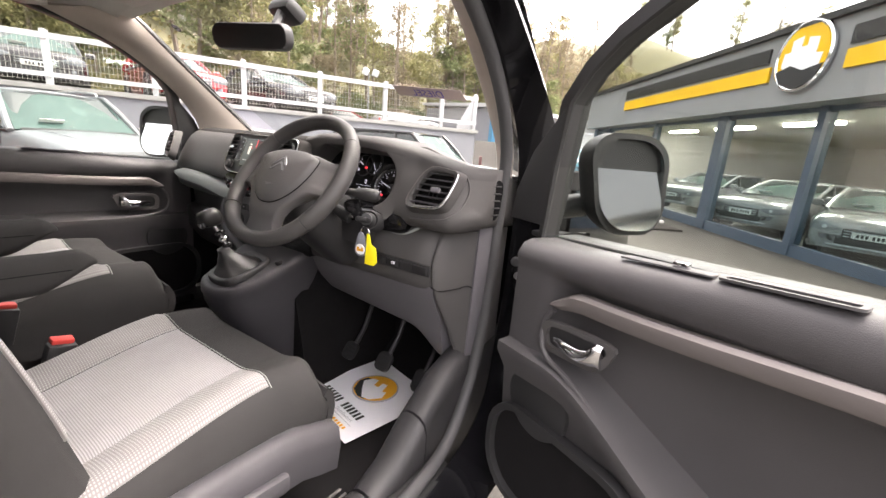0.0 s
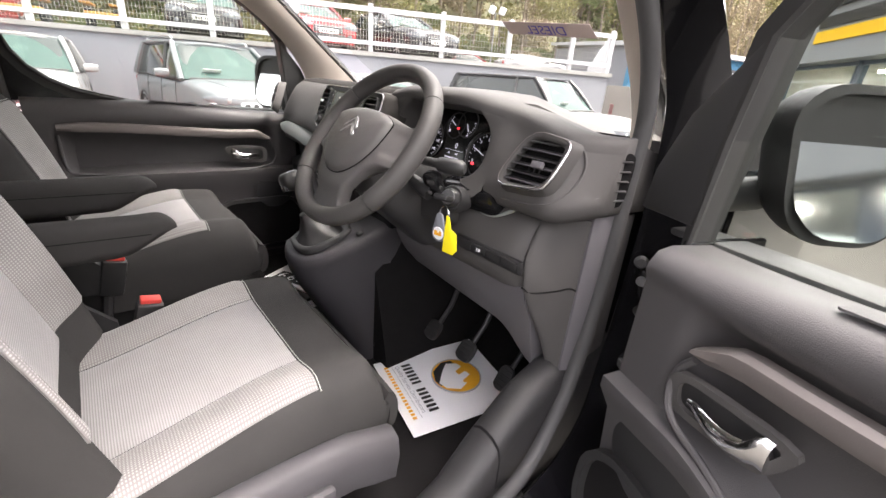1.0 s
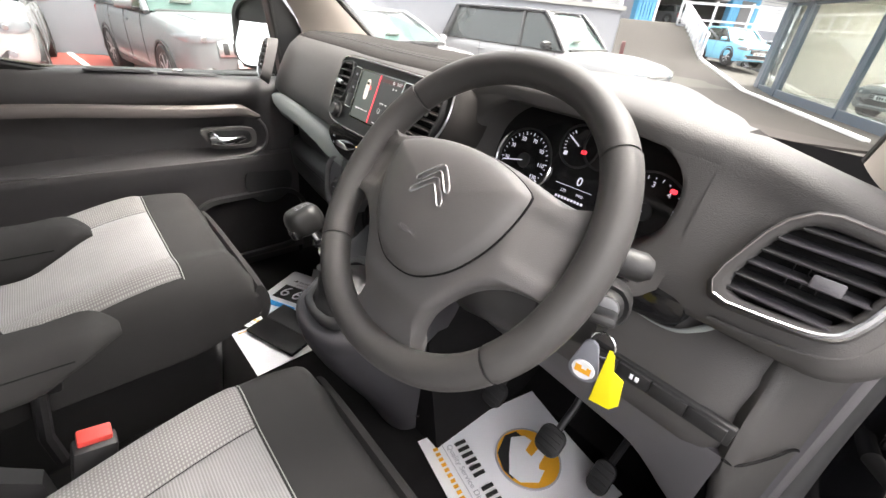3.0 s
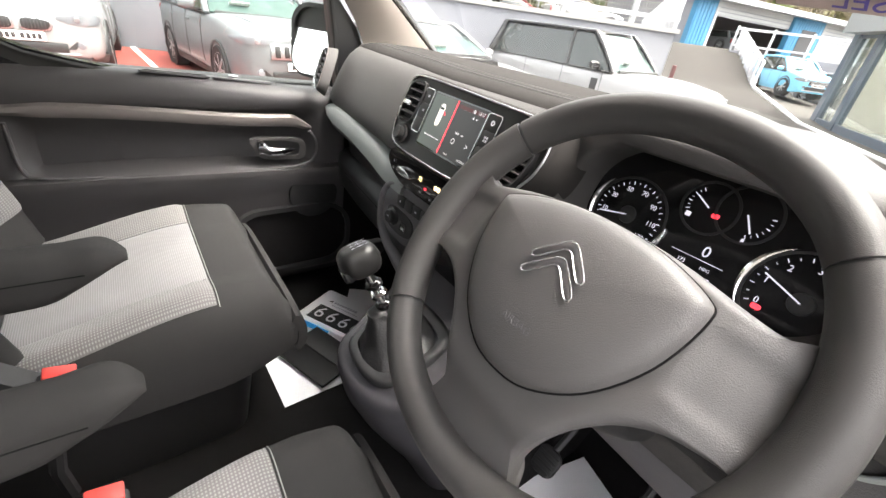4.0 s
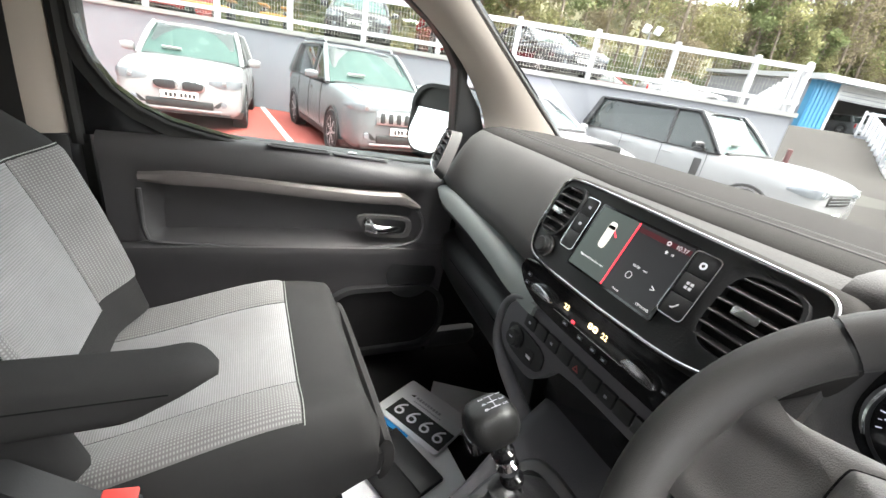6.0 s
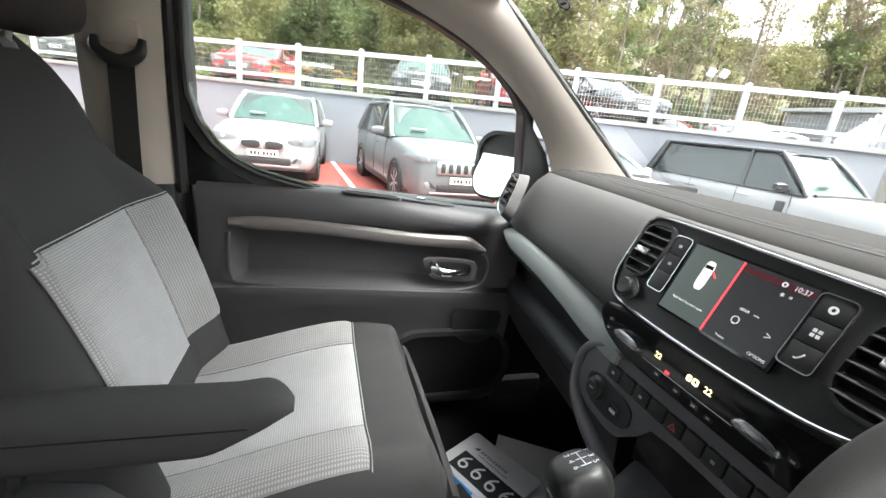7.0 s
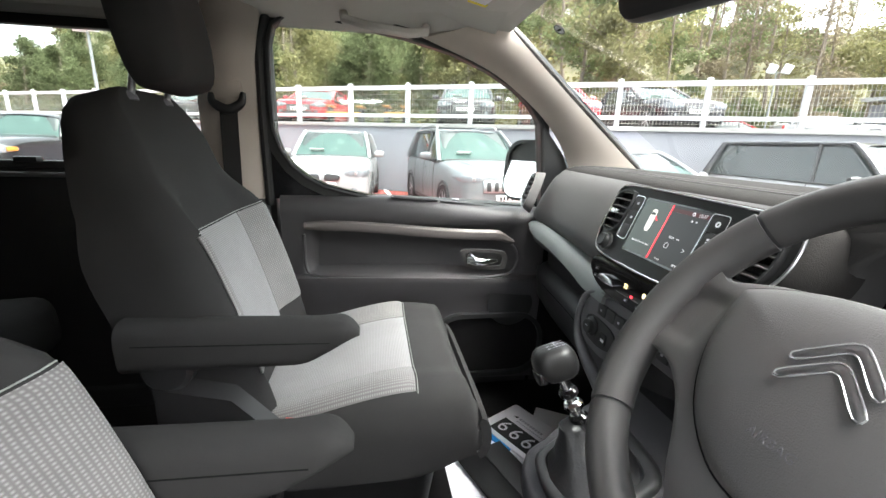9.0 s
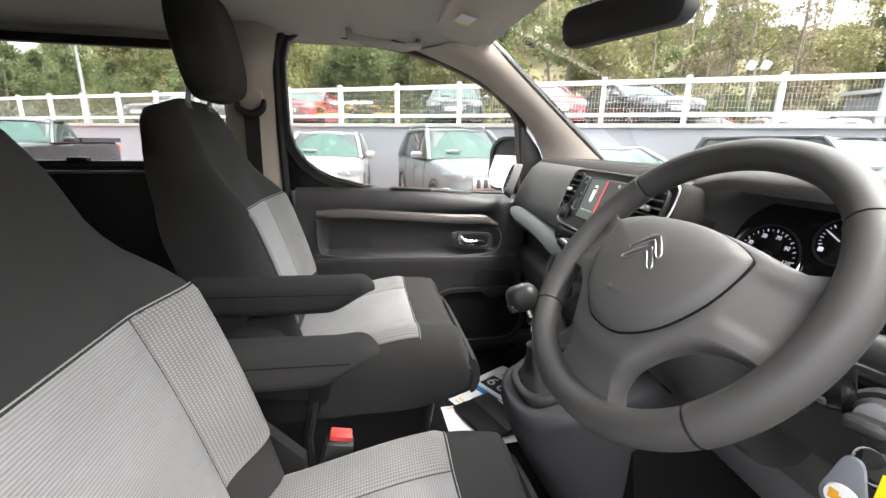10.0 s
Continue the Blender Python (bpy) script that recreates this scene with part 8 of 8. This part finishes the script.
solo("far_ridge", sheet(far_p, 50, 20), M_HILL, "rough brown slope behind the buildings", "hill", kind="structure")
solo("hill", sheet(lambda u, v: hill_p(-140 + 300 * u, 13 + 130 * v * v + 10 * v), 60, 40), M_HILL, "steep rough grass hillside", "hill", kind="structure")


def leaf_mat(name, a, b):
    m, n, l, p = node_mat(name)
    g = n.new("ShaderNodeNewGeometry")
    info = n.new("ShaderNodeObjectInfo")
    mix = n.new("ShaderNodeMix")
    mix.data_type = "RGBA"
    mix.inputs["A"].default_value, mix.inputs["B"].default_value = (*a, 1), (*b, 1)
    l.new(g.outputs["Random Per Island"], mix.inputs["Factor"])
    hsv = n.new("ShaderNodeHueSaturation")
    mr = n.new("ShaderNodeMapRange")
    mr.inputs["To Min"].default_value, mr.inputs["To Max"].default_value = 0.8, 1.2
    l.new(info.outputs["Random"], mr.inputs["Value"])
    l.new(mr.outputs["Result"], hsv.inputs["Value"])
    l.new(mix.outputs["Result"], hsv.inputs["Color"])
    l.new(hsv.outputs["Color"], p.inputs["Base Color"])
    tl = n.new("ShaderNodeBsdfTranslucent")
    l.new(hsv.outputs["Color"], tl.inputs["Color"])
    both = n.new("ShaderNodeMixShader")
    both.inputs[0].default_value = 0.65
    l.new(p.outputs[0], both.inputs[1])
    l.new(tl.outputs[0], both.inputs[2])
    l.new(both.outputs[0], n["Material Output"].inputs[0])
    p.inputs["Roughness"].default_value = 0.75
    p.inputs["Specular IOR Level"].default_value = 0.2
    return m


M_BARK = mat("grey_bark", (0.16, 0.13, 0.10), 0.9, grain=(20, 0.8), vary=(3, 0.3))
LEAVES = [leaf_mat("green_leaves", (0.13, 0.155, 0.072), (0.18, 0.205, 0.095)), leaf_mat("yellowing_leaves", (0.17, 0.165, 0.08), (0.23, 0.215, 0.105)), leaf_mat("brown_leaves", (0.15, 0.125, 0.085), (0.21, 0.175, 0.115)), leaf_mat("dark_leaves", (0.11, 0.130, 0.066), (0.15, 0.170, 0.085))]
rng = random.Random(7)


def build_tree(h, spread, density, leaf, material, bare=0.3):
    """A tapered trunk with limbs, and a crown of many small leaf clumps with gaps."""
    t = thing("tree", "tall thin tree with patchy autumn leaves", "tree", "hillside trees")
    bm = bmesh.new()
    lean = Vector((rng.uniform(-0.06, 0.06), rng.uniform(-0.06, 0.06), 1))
    tube([lean * (h * k / 6) + Vector((0.12 * math.sin(k + h), 0.12 * math.cos(k * 1.3), 0)) for k in range(7)], [0.16 * (1 - k / 7) + 0.02 for k in range(7)], 6, bm=bm)
    tips = []
    for k in range(22):
        z = h * (bare + (0.98 - bare) * k / 21)
        a = rng.uniform(0, 6.28)
        r = spread * (0.35 + 0.65 * math.sin(math.pi * min(1, max(0.08, (z / h - bare) / (1 - bare) * 0.9 + 0.1)))) * rng.uniform(0.5, 1.1)
        s = lean * z
        e = s + Vector((math.cos(a) * r, math.sin(a) * r, rng.uniform(0.1, 0.5) * r + 0.2))
        tube([s, s.lerp(e, 0.5) + Vector((0, 0, -0.1)), e], [0.045, 0.03, 0.010], 4, bm=bm)
        for q in (0.45, 0.7, 0.88, 1.0):
            tips.append((s.lerp(e, q), 0.28 * r + 0.25))
    part("trunk", bm, M_BARK, t, "grey bark trunk and limbs")
    verts, faces = [], []
    for c, r in tips:
        for _ in range(density):
            d = Vector((rng.gauss(0, 1), rng.gauss(0, 1), rng.gauss(0, 0.75))) * r * 0.55
            p = c + d
            n = Vector((rng.gauss(0, 1), rng.gauss(0, 1), rng.gauss(0, 1) + 0.6)).normalized()
            u = n.orthogonal().normalized() * leaf * rng.uniform(0.6, 1.4)
            v = n.cross(u) * rng.uniform(0.5, 0.9)
            k = len(verts)
            verts += [p - u, p - v * 0.8, p + u, p + v]
            faces.append((k, k + 1, k + 2, k + 3))
    me = bpy.data.meshes.new("crown")
    me.from_pydata([tuple(v) for v in verts], [], faces)
    me.materials.append(material)
    cr = new("crown", me)
    cr.parent = t
    tagged(cr, "uneven leafy crown")
    return t


kinds = [build_tree(10, 2.4, 60, 0.12, LEAVES[0], 0.20), build_tree(13, 2.1, 36, 0.11, LEAVES[1], 0.30), build_tree(13, 1.8, 16, 0.10, LEAVES[2], 0.30), build_tree(8, 2.6, 70, 0.12, LEAVES[3], 0.10), build_tree(9, 2.4, 60, 0.12, LEAVES[1], 0.15), build_tree(15, 1.8, 15, 0.10, LEAVES[2], 0.25)]
for k in range(285):
    s = -70 + 170 * ((k * 0.618034) % 1.0) + rng.uniform(-1.5, 1.5)
    off = 16 + 62 * (k / 285) ** 1.2 + rng.uniform(-1.5, 1.5)
    src = kinds[rng.choice((0, 3, 4, 4, 0, 3))] if s < 10 else kinds[rng.choice((1, 2, 5, 2, 1, 0))]
    if abs(s - 35) < 6 and off > 26:
        off = rng.uniform(15, 26)
    while not clear(s, off):
        off += 4
    x, y, z = hill_p(s, off)
    sc = rng.uniform(0.7, 1.1)
    if s < -60:
        x, y, z = far_p((s + 72) / 12 * 0.62 + 0.02, 0.24 + 0.42 * ((k * 0.37) % 1.0))
        src, sc = kinds[(1, 5, 0, 1)[k % 4]], sc * 1.25
    m = pose(x, y, z - 0.3, 0, 0, rng.uniform(0, 360)) @ Matrix.Scale(sc, 4)
    t = copy_thing(src, m)
    t.scale = (sc, sc, sc)
for i, t in enumerate(kinds):
    x, y, z = hill_p(-34 + 8 * i, 22)
    t.matrix_basis = pose(x, y, z - 0.3)


def bush_mesh(n, r, leaf, material, nm):
    verts, faces = [], []
    for _ in range(n):
        a, e = rng.uniform(0, 6.28), rng.uniform(0, 1)
        q = rng.uniform(0.6, 1.0) * r
        p = Vector((math.cos(a) * q * math.sqrt(1 - e * e * 0.8), math.sin(a) * q * math.sqrt(1 - e * e * 0.8), e * r * 0.9))
        nrm = Vector((rng.gauss(0, 1), rng.gauss(0, 1), rng.gauss(0, 1) + 0.6)).normalized()
        u = nrm.orthogonal().normalized() * leaf * rng.uniform(0.6, 1.4)
        v = nrm.cross(u) * rng.uniform(0.5, 0.9)
        k = len(verts)
        verts += [p - u, p - v * 0.8, p + u, p + v]
        faces.append((k, k + 1, k + 2, k + 3))
    me = bpy.data.meshes.new(nm)
    me.from_pydata([tuple(v) for v in verts], [], faces)
    me.materials.append(material)
    return me


bushes = [bush_mesh(1500, 1.6, 0.10, LEAVES[i], "bush") for i in (0, 1, 3, 2)]
for k in range(300):
    s = -75 + 180 * ((k * 0.7548) % 1.0)
    off = 13.5 + 46 * ((k * 0.5698) % 1.0)
    while not clear(s, off):
        off += 4
    x, y, z = hill_p(s, off)
    b = new("bush", bushes[rng.choice((0, 0, 1, 2, 2, 3))])
    sc = rng.uniform(0.7, 1.8)
    b.matrix_basis = pose(x, y, z - 0.3, 0, 0, rng.uniform(0, 360)) @ Matrix.Diagonal((sc, sc, sc * rng.uniform(0.8, 1.3), 1))
    tagged(b, "leafy bush on the grassy hillside", "bush", "hillside bushes")
# close undergrowth over the whole slope
verts, faces = [], []
for k in range(3600):
    s, off = rng.uniform(-85, 100), 14 + 62 * rng.random() ** 1.1
    if not clear(s, off):
        continue
    cx, cy, cz = hill_p(s, off)
    r = rng.uniform(0.7, 1.7)
    for _ in range(34):
        p = Vector((cx + rng.gauss(0, 0.5) * r, cy + rng.gauss(0, 0.5) * r, cz + abs(rng.gauss(0, 0.7)) * r))
        nrm = Vector((rng.gauss(0, 1), rng.gauss(0, 1), rng.gauss(0, 1) + 0.5)).normalized()
        u = nrm.orthogonal().normalized() * rng.uniform(0.10, 0.24)
        v = nrm.cross(u) * rng.uniform(0.5, 0.9)
        q = len(verts)
        verts += [p - u, p - v * 0.8, p + u, p + v]
        faces.append((q, q + 1, q + 2, q + 3))
me = bpy.data.meshes.new("undergrowth")
me.from_pydata([tuple(v) for v in verts], [], faces)
me.materials.append(leaf_mat("mixed_undergrowth", (0.11, 0.11, 0.05), (0.19, 0.165, 0.08)))
tagged(new("undergrowth", me), "olive and brown undergrowth covering the hillside", "undergrowth", kind="stuff")


def build_lamp(p, top, r):
    lamp = thing("lamp_post", "thin grey lamp post on the terrace", "lamp post", "lamp posts", at=(p.x, p.y, 1.8))
    part("column", tube([(0, 0, 0), (0, 0, 0.5), (0, 0, 0.52), (0, 0, top)], [r * 1.6, r * 1.6, r, r * 0.7], 10), M_POST, lamp)
    part("cross_arm", tube([(-0.10, -0.30, top - 0.05), (0.10, 0.30, top - 0.05)], r * 0.5, 8), M_POST, lamp)
    for q in (-1, 1):
        part("floodlight", box((0.20, 0.42, 0.34), (0.12 + 0.09 * q, 0.27 * q, top + 0.06), 0.05, (0, 24, 18)), M_FLOOD, lamp, "pale floodlight head")


M_FLOOD = mat("pale_lamp_housing", (0.62, 0.64, 0.66), 0.5, grain=(40, 0.1))
M_POST = mat("weathered_grey_steel", (0.22, 0.23, 0.24), 0.6, 0.2, grain=(60, 0.2))
build_lamp(Vector((-18.5, -10.8, 0)), 3.35, 0.065)
build_lamp(on_fence(8.6, 11.0), 2.9, 0.035)
